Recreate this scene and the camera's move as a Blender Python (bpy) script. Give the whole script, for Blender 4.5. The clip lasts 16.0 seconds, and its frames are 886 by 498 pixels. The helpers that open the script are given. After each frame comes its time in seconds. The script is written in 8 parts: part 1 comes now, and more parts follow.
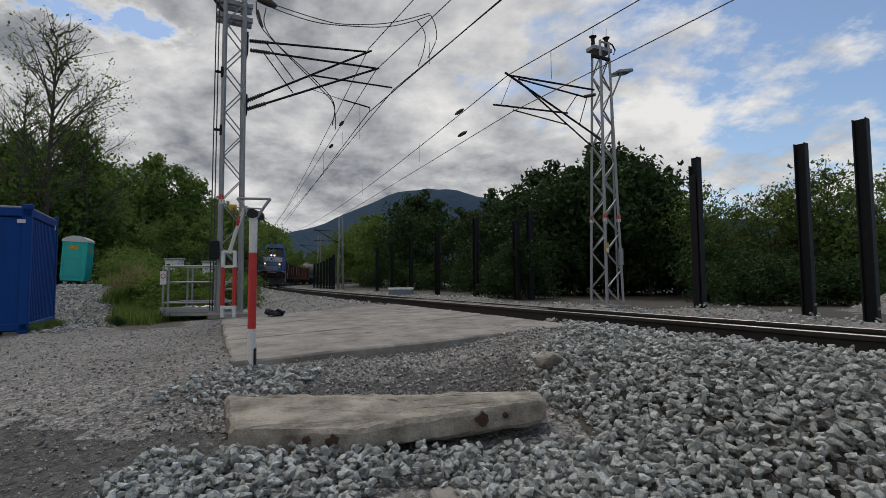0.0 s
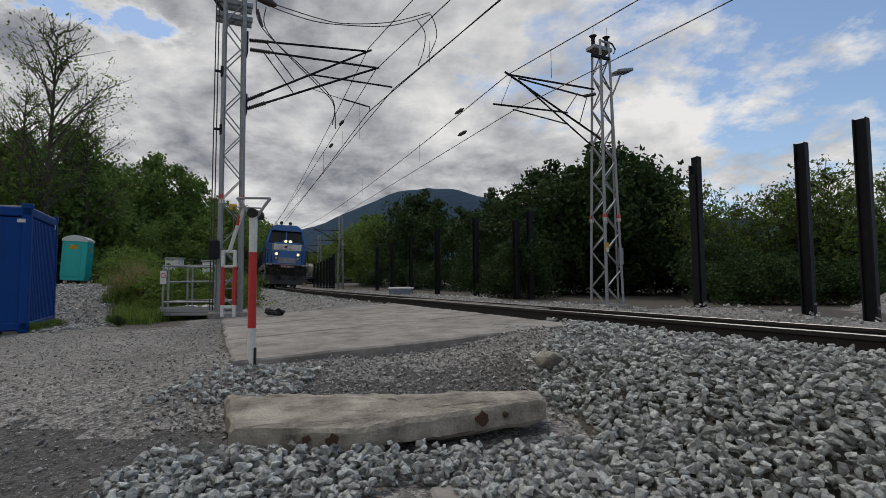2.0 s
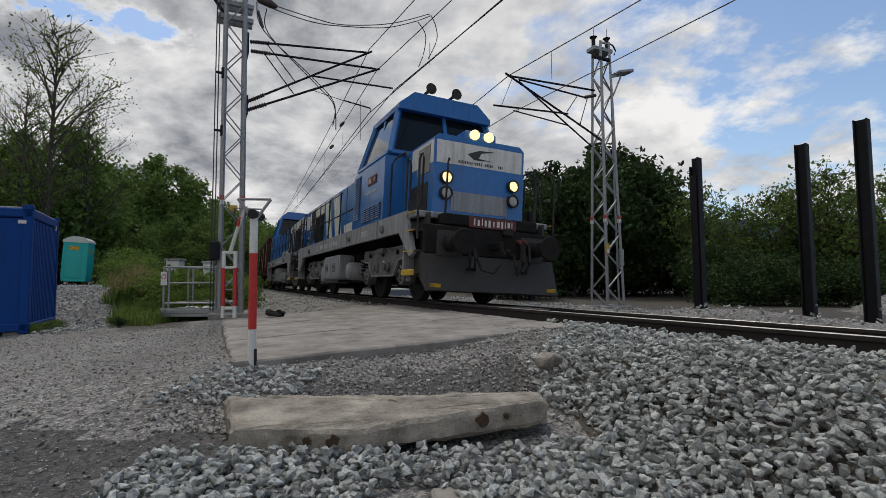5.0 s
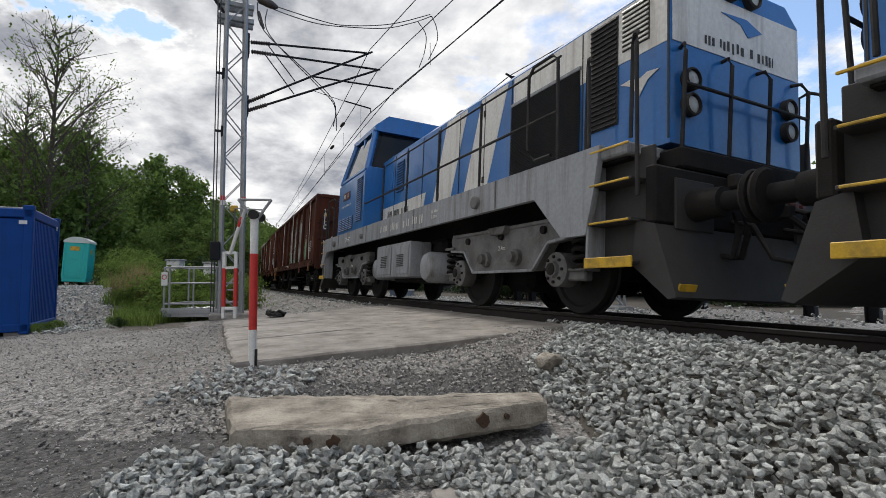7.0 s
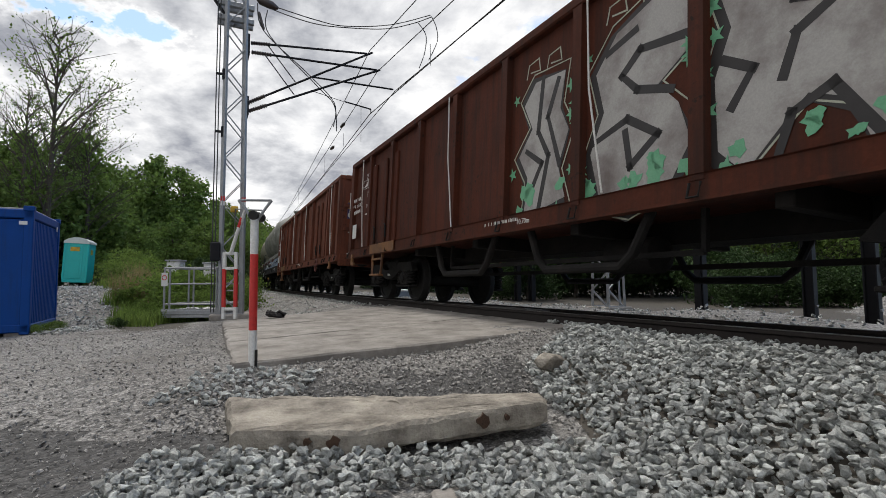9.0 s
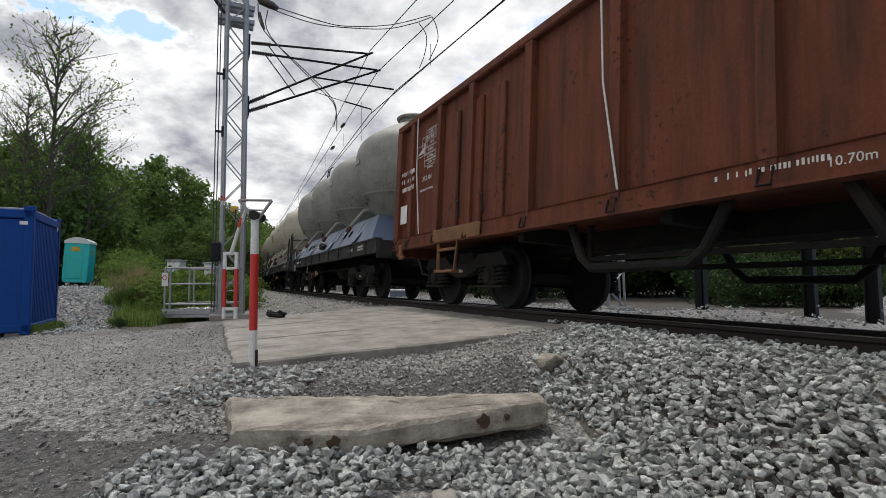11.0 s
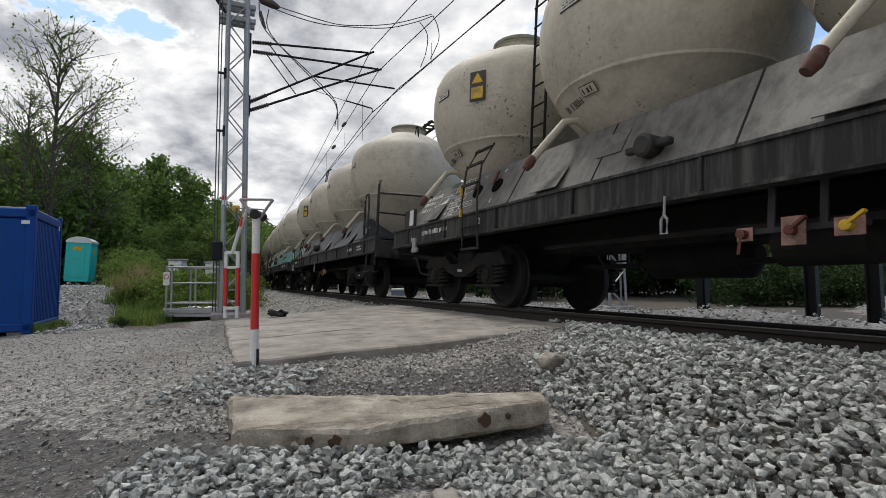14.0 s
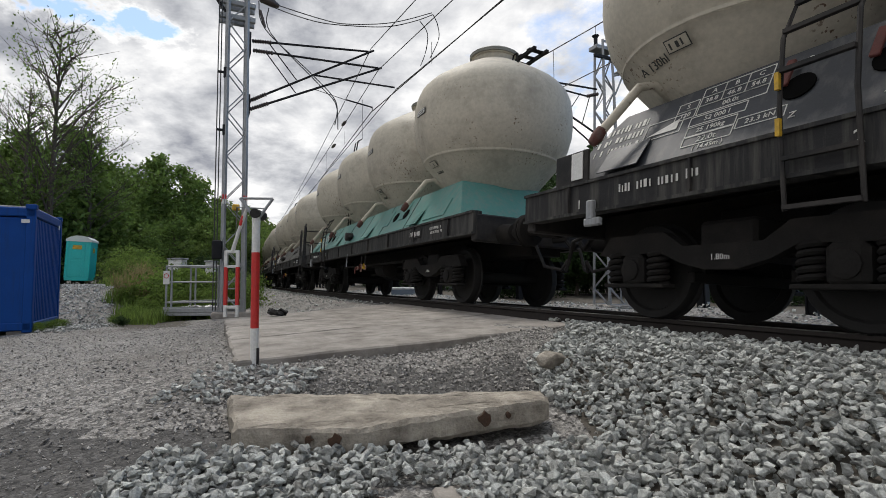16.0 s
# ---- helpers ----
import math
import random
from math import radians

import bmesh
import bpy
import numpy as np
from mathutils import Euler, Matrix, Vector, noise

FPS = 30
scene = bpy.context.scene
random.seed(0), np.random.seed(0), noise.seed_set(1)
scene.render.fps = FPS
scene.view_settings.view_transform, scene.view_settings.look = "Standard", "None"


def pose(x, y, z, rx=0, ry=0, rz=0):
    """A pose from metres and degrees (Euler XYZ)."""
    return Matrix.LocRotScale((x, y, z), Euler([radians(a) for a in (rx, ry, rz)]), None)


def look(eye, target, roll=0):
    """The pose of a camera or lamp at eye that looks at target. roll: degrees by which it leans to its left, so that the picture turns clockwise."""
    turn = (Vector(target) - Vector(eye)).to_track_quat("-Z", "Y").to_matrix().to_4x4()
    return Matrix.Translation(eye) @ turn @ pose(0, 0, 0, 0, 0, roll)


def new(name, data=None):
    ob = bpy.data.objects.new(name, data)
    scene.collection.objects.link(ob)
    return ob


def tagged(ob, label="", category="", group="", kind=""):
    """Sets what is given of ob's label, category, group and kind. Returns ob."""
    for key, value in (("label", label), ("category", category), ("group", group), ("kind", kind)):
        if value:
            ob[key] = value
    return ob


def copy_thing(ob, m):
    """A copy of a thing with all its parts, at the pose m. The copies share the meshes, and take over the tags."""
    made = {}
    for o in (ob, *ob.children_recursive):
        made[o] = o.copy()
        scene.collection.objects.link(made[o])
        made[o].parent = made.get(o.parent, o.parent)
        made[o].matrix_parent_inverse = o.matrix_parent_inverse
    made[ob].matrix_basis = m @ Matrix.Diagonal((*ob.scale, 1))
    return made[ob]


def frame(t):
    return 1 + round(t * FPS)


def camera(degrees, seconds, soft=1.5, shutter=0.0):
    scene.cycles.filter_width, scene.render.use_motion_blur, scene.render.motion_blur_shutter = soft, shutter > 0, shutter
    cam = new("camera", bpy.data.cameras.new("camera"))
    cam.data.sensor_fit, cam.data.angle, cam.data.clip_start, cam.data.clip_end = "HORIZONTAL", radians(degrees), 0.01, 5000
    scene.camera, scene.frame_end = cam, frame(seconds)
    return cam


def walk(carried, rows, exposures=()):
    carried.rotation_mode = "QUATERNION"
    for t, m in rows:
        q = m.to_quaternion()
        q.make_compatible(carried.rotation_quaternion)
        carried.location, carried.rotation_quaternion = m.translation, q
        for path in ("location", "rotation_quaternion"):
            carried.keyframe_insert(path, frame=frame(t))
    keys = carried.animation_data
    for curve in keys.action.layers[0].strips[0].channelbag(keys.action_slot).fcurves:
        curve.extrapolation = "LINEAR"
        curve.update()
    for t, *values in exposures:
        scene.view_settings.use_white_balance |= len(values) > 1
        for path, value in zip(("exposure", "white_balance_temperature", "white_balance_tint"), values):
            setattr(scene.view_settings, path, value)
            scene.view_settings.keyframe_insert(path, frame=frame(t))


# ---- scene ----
# camera: a small tripod beside the track
EYE_Z = 0.4295
PITCH = 3.579
LEAN = -0.417
cam = camera(82.12, 16.0, soft=0.45)


def aim(yaw, pitch):
    a, b = radians(yaw), radians(PITCH + pitch)
    way = Vector((-math.sin(a) * math.cos(b), math.cos(a) * math.cos(b), math.sin(b)))
    eye = Vector((0, 0, EYE_Z))
    return look(eye, eye + way, LEAN)


walk(cam, [
    (0.0, aim(0, 0)), (1.0, aim(0, -0.06)), (3.5, aim(0, -0.06)), (4.2, aim(0.02, 0.02)), (6.4, aim(0.10, 0.09)),
    (8.0, aim(0.11, 0.16)), (9.2, aim(0.12, 0.18)), (11.5, aim(0.18, 0.17)), (13.0, aim(0.27, 0.11)),
    (14.5, aim(0.28, 0.07)), (16.0, aim(0.28, -0.03)),
], exposures=[(0.0, -0.2), (4.2, -0.2), (6.3, 0.33), (9.0, 0.5), (12.0, 0.5), (16.0, 0.42)])

# ---- daylight: high sun behind thin cloud, ahead of the camera ----
SUN_EL, SUN_AZ = 60.0, -22.0
world = bpy.data.worlds.new("world")
scene.world = world
world.use_nodes = True


def sky_world():
    nt = world.node_tree
    nt.nodes.clear()
    N, Lk = nt.nodes.new, nt.links.new
    out, bg = N("ShaderNodeOutputWorld"), N("ShaderNodeBackground")
    sky = N("ShaderNodeTexSky")
    sky.sky_type, sky.sun_disc = 'NISHITA', False
    sky.sun_elevation, sky.sun_rotation = radians(SUN_EL), radians(SUN_AZ)
    sky.air_density, sky.dust_density, sky.ozone_density = 1.0, 0.6, 1.5
    tc, sep = N("ShaderNodeTexCoord"), N("ShaderNodeSeparateXYZ")
    Lk(tc.outputs["Generated"], sep.inputs[0])

    def m(op, a, b=None, c=None, clamp=False):
        n = N("ShaderNodeMath")
        n.operation, n.use_clamp = op, clamp
        for i, v in enumerate((a, b, c)):
            if v is None:
                continue
            if isinstance(v, (int, float)):
                n.inputs[i].default_value = v
            else:
                Lk(v, n.inputs[i])
        return n.outputs[0]

    # the cloud layer is flat: project the direction onto a plane overhead
    zz = m('MAXIMUM', m('ADD', sep.outputs[2], 0.30), 0.12)
    comb = N("ShaderNodeCombineXYZ")
    Lk(m('DIVIDE', sep.outputs[0], zz), comb.inputs[0])
    Lk(m('DIVIDE', sep.outputs[1], zz), comb.inputs[1])

    def fbm(scale, loc, detail, rough, dist=0.0):
        mp, t = N("ShaderNodeMapping"), N("ShaderNodeTexNoise")
        mp.inputs["Location"].default_value = loc
        Lk(comb.outputs[0], mp.inputs[0])
        Lk(mp.outputs[0], t.inputs[0])
        t.inputs["Scale"].default_value, t.inputs["Detail"].default_value = scale, detail
        t.inputs["Roughness"].default_value, t.inputs["Distortion"].default_value = rough, dist
        return t.outputs["Fac"]

    big, fine, shade = fbm(1.5, (3.1, 1.7, 0), 9, 0.58, 0.2), fbm(6.5, (0.4, 6.0, 0), 9, 0.62), fbm(2.1, (7.7, 2.2, 0), 9, 0.60, 0.25)
    # cover: closed ahead, breaking up to the east and in a hole high in the west
    east = m('SUBTRACT', m('MULTIPLY', m('SUBTRACT', sep.outputs[0], 0.22), 0.32), m('MULTIPLY', m('SUBTRACT', 0.30, sep.outputs[2], None, True), 0.55))
    cover = m('SUBTRACT', m('ADD', m('MULTIPLY', big, 0.66), m('MULTIPLY', fine, 0.34)), east)
    dx, dz = m('ADD', sep.outputs[0], 0.53), m('MULTIPLY', m('SUBTRACT', sep.outputs[2], 0.405), 2.6)
    hole = m('MULTIPLY', m('SUBTRACT', m('ADD', m('MULTIPLY', m('SUBTRACT', fine, 0.5), 0.06), 0.0155), m('ADD', m('MULTIPLY', dx, dx), m('MULTIPLY', dz, dz)), None, True), 30.0)
    cover = m('SUBTRACT', cover, hole)
    mask = m('MULTIPLY', m('SUBTRACT', cover, 0.40), 11.0, clamp=True)
    thick = m('MULTIPLY', m('SUBTRACT', cover, 0.42), 5.0, clamp=True)
    lum = m('ADD', m('ADD', m('MULTIPLY', shade, 0.68), m('MULTIPLY', fine, 0.32)), m('SUBTRACT', 0.082, m('MULTIPLY', thick, 0.10)))
    ramp = N("ShaderNodeValToRGB")
    e = ramp.color_ramp.elements
    e[0].position, e[0].color = 0.38, (0.215, 0.225, 0.255, 1)
    e[1].position, e[1].color = 0.62, (0.82, 0.81, 0.795, 1)
    mid = ramp.color_ramp.elements.new(0.5)
    mid.color = (0.50, 0.505, 0.52, 1)
    Lk(lum, ramp.inputs[0])
    cl = N("ShaderNodeVectorMath")
    cl.operation = 'SCALE'
    Lk(ramp.outputs[0], cl.inputs[0])
    cl.inputs[3].default_value = CLOUD
    skys = N("ShaderNodeVectorMath")
    skys.operation = 'SCALE'
    Lk(sky.outputs[0], skys.inputs[0])
    skys.inputs[3].default_value = 0.14
    mix = N("ShaderNodeMix")
    mix.data_type = 'RGBA'
    Lk(mask, mix.inputs[0])
    Lk(skys.outputs[0], mix.inputs[6])
    Lk(cl.outputs[0], mix.inputs[7])
    Lk(mix.outputs[2], bg.inputs[0])
    bg.inputs[1].default_value = 1.0
    Lk(bg.outputs[0], out.inputs[0])


CLOUD = 1.14
sky_world()
sun_data = bpy.data.lights.new("sun", 'SUN')
sun_data.energy, sun_data.angle, sun_data.color = 1.5, radians(10), (1.0, 0.95, 0.88)
sun = new("sun", sun_data)
_a, _e = radians(SUN_AZ), radians(SUN_EL)
sun.matrix_world = look((0, 0, 60), (-60 * math.sin(_a) * math.cos(_e), -60 * math.cos(_a) * math.cos(_e), 60 - 60 * math.sin(_e)))
# ---- mesh helpers ----
class Mesh:
    """Collects vertices and faces of one part."""

    def __init__(self):
        self.v, self.f = [], []

    def add(self, verts, faces):
        k = len(self.v)
        self.v += [tuple(p) for p in verts]
        self.f += [tuple(i + k for i in f) for f in faces]
        return self

    def box(self, c, size, b=0.0, rot=None):
        """A box with chamfered edges; rot: a matrix about its centre."""
        h = [s / 2 for s in size]
        b = min(b, min(h) * 0.45)
        c = Vector(c)
        if b <= 0:
            pts = [Vector((x * h[0], y * h[1], z * h[2])) for x in (-1, 1) for y in (-1, 1) for z in (-1, 1)]
            faces = [(0, 1, 3, 2), (4, 6, 7, 5), (0, 4, 5, 1), (2, 3, 7, 6), (0, 2, 6, 4), (1, 5, 7, 3)]
        else:
            idx, pts = {}, []
            for x in (-1, 1):
                for y in (-1, 1):
                    for z in (-1, 1):
                        for a in range(3):
                            p = [s * (h[i] - (0 if i == a else b)) for i, s in enumerate((x, y, z))]
                            idx[x, y, z, a] = len(pts)
                            pts.append(Vector(p))
            faces = []
            for a in range(3):
                o1, o2 = [i for i in range(3) if i != a]
                for s in (-1, 1):
                    ring = []
                    for s1, s2 in ((-1, -1), (1, -1), (1, 1), (-1, 1)):
                        k = [0, 0, 0]
                        k[a], k[o1], k[o2] = s, s1, s2
                        ring.append(idx[(*k, a)])
                    faces.append(tuple(ring))
                    for s1 in (-1, 1):
                        if a < o1:
                            k1, k2 = [0, 0, 0], [0, 0, 0]
                            k1[a] = k2[a] = s
                            k1[o1] = k2[o1] = s1
                            k1[o2], k2[o2] = -1, 1
                            faces.append((idx[(*k1, a)], idx[(*k2, a)], idx[(*k2, o1)], idx[(*k1, o1)]))
                        if a < o2:
                            k1, k2 = [0, 0, 0], [0, 0, 0]
                            k1[a] = k2[a] = s
                            k1[o2] = k2[o2] = s1
                            k1[o1], k2[o1] = -1, 1
                            faces.append((idx[(*k1, a)], idx[(*k2, a)], idx[(*k2, o2)], idx[(*k1, o2)]))
            for x in (-1, 1):
                for y in (-1, 1):
                    for z in (-1, 1):
                        faces.append((idx[x, y, z, 0], idx[x, y, z, 1], idx[x, y, z, 2]))
        out = []
        for f in faces:
            n = (pts[f[1]] - pts[f[0]]).cross(pts[f[2]] - pts[f[0]])
            mid = sum((pts[i] for i in f), Vector())
            out.append(f if n.dot(mid) >= 0 else f[::-1])
        if rot is not None:
            pts = [rot @ p for p in pts]
        return self.add([p + c for p in pts], out)

    def beam(self, p, q, w, h=None, b=0.0):
        """A straight bar from p to q, w wide and h high."""
        p, q = Vector(p), Vector(q)
        d = q - p
        m = d.to_track_quat('X', 'Z').to_matrix()
        return self.box((p + q) / 2, (d.length, w, h or w), b, m)

    def tube(self, pts, r, n=8, caps=True):
        pts = [Vector(p) for p in pts]
        rings = []
        up = Vector((0, 0, 1))
        for i, p in enumerate(pts):
            d = (pts[min(i + 1, len(pts) - 1)] - pts[max(i - 1, 0)]).normalized()
            a = d.cross(up) if abs(d.z) < 0.95 else d.cross(Vector((1, 0, 0)))
            a.normalize()
            c = a.cross(d)
            rr = r[i] if isinstance(r, (list, tuple)) else r
            rings.append([p + (a * math.cos(2 * math.pi * j / n) + c * math.sin(2 * math.pi * j / n)) * rr for j in range(n)])
        verts = [q for ring in rings for q in ring]
        faces = [(i * n + j, i * n + (j + 1) % n, (i + 1) * n + (j + 1) % n, (i + 1) * n + j) for i in range(len(pts) - 1) for j in range(n)]
        if caps:
            faces += [tuple(range(n))[::-1], tuple(range((len(pts) - 1) * n, len(pts) * n))]
        return self.add(verts, faces)

    def lathe(self, prof, n=24, origin=(0, 0, 0), axis='Z'):
        """Turns the profile [(radius, height)] about an axis."""
        verts, faces = [], []
        for r, z in prof:
            for j in range(n):
                a = 2 * math.pi * j / n
                x, y = r * math.cos(a), r * math.sin(a)
                p = {'Z': (x, y, z), 'Y': (x, z, y), 'X': (z, x, y)}[axis]
                verts.append(Vector(p) + Vector(origin))
        for i in range(len(prof) - 1):
            for j in range(n):
                f = (i * n + j, i * n + (j + 1) % n, (i + 1) * n + (j + 1) % n, (i + 1) * n + j)
                faces.append(f[::-1] if axis == 'Y' else f)
        faces.append(tuple(range(n))[::-1])
        faces.append(tuple(range((len(prof) - 1) * n, len(prof) * n)))
        return self.add(verts, faces)

    def prism(self, outline, y0, y1, plane='XZ'):
        """A flat outline [(a, b)] drawn out from y0 to y1."""
        n = len(outline)
        put = {'XZ': lambda a, b, y: (a, y, b), 'YZ': lambda a, b, y: (y, a, b), 'XY': lambda a, b, y: (a, b, y)}[plane]
        verts = [put(a, b, y0) for a, b in outline] + [put(a, b, y1) for a, b in outline]
        area = sum(outline[i][0] * outline[(i + 1) % n][1] - outline[(i + 1) % n][0] * outline[i][1] for i in range(n))
        flip = (area > 0) ^ (y1 < y0) ^ (plane == 'XZ')
        f0, f1 = tuple(range(n)), tuple(range(n, 2 * n))
        sides = [(i, (i + 1) % n, n + (i + 1) % n, n + i) for i in range(n)]
        faces = [f0[::-1], f1] + sides if flip else [f0, f1[::-1]] + [s[::-1] for s in sides]
        return self.add(verts, faces)

    def data(self, name, material, smooth=False):
        me = bpy.data.meshes.new(name)
        me.from_pydata(self.v, [], self.f)
        me.materials.append(material)
        if smooth:
            me.shade_smooth()
            me.set_sharp_from_angle(angle=radians(38))
        me.update()
        return me


def part(name, mesh, material, parent=None, label="", smooth=False, m=None):
    ob = new(name, mesh.data(name, material, smooth))
    if parent is not None:
        ob.parent = parent
    if m is not None:
        ob.matrix_basis = m
    if label:
        tagged(ob, label)
    return ob


def thing(name, label, category, group="", m=None, kind=""):
    ob = new(name)
    ob.empty_display_size = 0.2
    if m is not None:
        ob.matrix_basis = m
    return tagged(ob, label, category, group, kind)


def again(ob, m, parent=None):
    """A second object on the same mesh, with its sub-parts."""
    o = copy_thing(ob, m)
    if parent is not None:
        o.parent = parent
    return o


def letters(name, text, size, material, parent, m, label=""):
    """Lettering turned into a thin mesh."""
    cu = bpy.data.curves.new(name, 'FONT')
    cu.body, cu.size, cu.extrude, cu.resolution_u = text, size, 0.002, 2
    cu.align_x, cu.align_y = 'CENTER', 'CENTER'
    tmp = bpy.data.objects.new("tmp", cu)
    me = bpy.data.meshes.new_from_object(tmp)
    bpy.data.objects.remove(tmp)
    bpy.data.curves.remove(cu)
    me.materials.clear()
    me.materials.append(material)
    ob = new(name, me)
    ob.parent, ob.matrix_basis = parent, m
    if label:
        tagged(ob, label)
    return ob


# ---- materials ----
def mat(name, c1, c2=None, rough=0.7, metal=0.0, scale=6.0, bump=0.15, fine=60.0, spread=0.5, dirt=None, dirt_amount=0.4, dirt_scale=2.0, coat=0.0, vary=0.0, streak=False, bump_scale=None, spec=0.5, island=False):
    """Two-scale procedural surface: base c1 broken by c2, stains of dirt, fine relief."""
    ma = bpy.data.materials.new(name)
    ma.use_nodes = True
    nt = ma.node_tree
    bs = nt.nodes["Principled BSDF"]
    N, Lk = nt.nodes.new, nt.links.new
    tc = N("ShaderNodeTexCoord")
    c2 = c2 or tuple(x * 0.75 for x in c1)

    def tex(s, detail=6, rough_=0.6, stretch=None):
        t = N("ShaderNodeTexNoise")
        t.inputs["Scale"].default_value, t.inputs["Detail"].default_value, t.inputs["Roughness"].default_value = s, detail, rough_
        if stretch:
            mp = N("ShaderNodeMapping")
            mp.inputs["Scale"].default_value = stretch
            Lk(tc.outputs["Object"], mp.inputs[0])
            Lk(mp.outputs[0], t.inputs[0])
        else:
            Lk(tc.outputs["Object"], t.inputs[0])
        return t.outputs["Fac"]

    def ramp(fac, lo, hi):
        r = N("ShaderNodeMapRange")
        r.inputs[1].default_value, r.inputs[2].default_value = lo, hi
        Lk(fac, r.inputs[0])
        return r.outputs[0]

    def mix(fac, a, b, mode='MIX'):
        n = N("ShaderNodeMix")
        n.data_type, n.blend_type = 'RGBA', mode
        for i, v in ((0, fac), (6, a), (7, b)):
            if isinstance(v, (int, float)):
                n.inputs[i].default_value = v
            elif isinstance(v, tuple):
                n.inputs[i].default_value = (*v, 1)
            else:
                Lk(v, n.inputs[i])
        return n.outputs[2]

    base = mix(ramp(tex(scale), 0.5 - spread / 2, 0.5 + spread / 2), c1, c2)
    fn = tex(fine, 3)
    base = mix(0.35, base, mix(ramp(fn, 0.3, 0.7), tuple(x * 0.7 for x in c1), tuple(min(1, x * 1.25) for x in c1)))
    if dirt:
        st = (6, 6, 0.5) if streak else None
        base = mix(ramp(tex(dirt_scale, 8, 0.65, st), 0.62 - dirt_amount * 0.5, 0.85 - dirt_amount * 0.3), base, dirt)
    if vary:
        if island:
            gi = N("ShaderNodeNewGeometry")
            rnd = gi.outputs["Random Per Island"]
        else:
            oi = N("ShaderNodeObjectInfo")
            rnd = oi.outputs["Random"]
        hsv = N("ShaderNodeHueSaturation")
        r = N("ShaderNodeMapRange")
        r.inputs[3].default_value, r.inputs[4].default_value = 1 - vary, 1 + vary
        Lk(rnd, r.inputs[0])
        Lk(r.outputs[0], hsv.inputs["Value"])
        Lk(base, hsv.inputs["Color"])
        base = hsv.outputs[0]
    Lk(base, bs.inputs["Base Color"])
    rr = N("ShaderNodeMapRange")
    rr.inputs[3].default_value, rr.inputs[4].default_value = max(0.02, rough - 0.1), min(1, rough + 0.12)
    Lk(tex(scale * 2.3), rr.inputs[0])
    Lk(rr.outputs[0], bs.inputs["Roughness"])
    bs.inputs["Metallic"].default_value = metal
    bs.inputs["Coat Weight"].default_value = coat
    bs.inputs["Specular IOR Level"].default_value = spec
    if bump:
        bp = N("ShaderNodeBump")
        bp.inputs["Strength"].default_value = bump
        bp.inputs["Distance"].default_value = 0.01
        Lk(tex(bump_scale or fine, 6), bp.inputs["Height"])
        Lk(bp.outputs[0], bs.inputs["Normal"])
    return ma


def glow(name, color, strength):
    ma = bpy.data.materials.new(name)
    ma.use_nodes = True
    bs = ma.node_tree.nodes["Principled BSDF"]
    bs.inputs["Base Color"].default_value = (*color, 1)
    bs.inputs["Emission Color"].default_value = (*color, 1)
    bs.inputs["Emission Strength"].default_value = strength
    return ma


def glass(name, tint=(0.010, 0.012, 0.013)):
    ma = bpy.data.materials.new(name)
    ma.use_nodes = True
    bs = ma.node_tree.nodes["Principled BSDF"]
    bs.inputs["Base Color"].default_value = (*tint, 1)
    bs.inputs["Roughness"].default_value = 0.05
    bs.inputs["IOR"].default_value = 1.36
    return ma


M_GRAVEL = mat("gravel", (0.225, 0.217, 0.205), (0.14, 0.134, 0.127), 0.95, scale=1.2, bump=1.0, fine=90, bump_scale=60, dirt=(0.10, 0.09, 0.08), dirt_amount=0.35, dirt_scale=0.7)
# bare soil, and the dark seen in gaps of the ballast heap
M_EARTH_SHADE = mat("earth_gap_shade", (0.075, 0.065, 0.052), (0.045, 0.04, 0.032), 0.95, scale=0.8, bump=1.0, fine=30)
M_STONE = mat("ballast_stone", (0.49, 0.505, 0.485), (0.17, 0.178, 0.172), 0.92, scale=60, spread=0.30, bump=0.9, fine=150, vary=0.48, island=True, dirt=(0.17, 0.15, 0.12), dirt_amount=0.2, dirt_scale=9)
M_STONE1 = mat("ballast_stone_single", (0.49, 0.505, 0.485), (0.17, 0.178, 0.172), 0.92, scale=60, spread=0.30, bump=0.9, fine=150, vary=0.48, dirt=(0.17, 0.15, 0.12), dirt_amount=0.2, dirt_scale=9)
M_CONC = mat("concrete", (0.35, 0.325, 0.295), (0.26, 0.24, 0.215), 0.92, scale=2.5, bump=0.6, fine=80, dirt=(0.14, 0.125, 0.11), dirt_amount=0.5, dirt_scale=3.2)
M_CONC2 = mat("concrete_old", (0.45, 0.41, 0.345), (0.31, 0.275, 0.225), 0.94, scale=7, bump=1.2, fine=60, dirt=(0.10, 0.085, 0.07), dirt_amount=0.46, dirt_scale=5)
M_RAIL = mat("rail_side", (0.026, 0.02, 0.017), (0.017, 0.014, 0.013), 0.9, scale=8, bump=0.3)
M_RAILTOP = mat("rail_head", (0.30, 0.285, 0.27), (0.22, 0.21, 0.20), 0.5, 1.0, scale=5, bump=0.05)
M_SLEEPER = mat("sleeper", (0.28, 0.26, 0.24), (0.2, 0.18, 0.16), 0.9, scale=3, bump=0.3)
M_PLANK = mat("crossing_plank", (0.24, 0.21, 0.18), (0.16, 0.14, 0.12), 0.9, scale=4, bump=0.5, dirt=(0.1, 0.085, 0.07))
M_GALV = mat("galvanised", (0.34, 0.35, 0.36), (0.25, 0.26, 0.27), 0.55, 0.5, scale=9, bump=0.1, fine=40)
M_DARKSTEEL = mat("dark_steel", (0.009, 0.010, 0.013), (0.006, 0.006, 0.008), 0.65, scale=2, bump=0.15, spec=0.3, dirt=(0.03, 0.026, 0.024), dirt_amount=0.2)
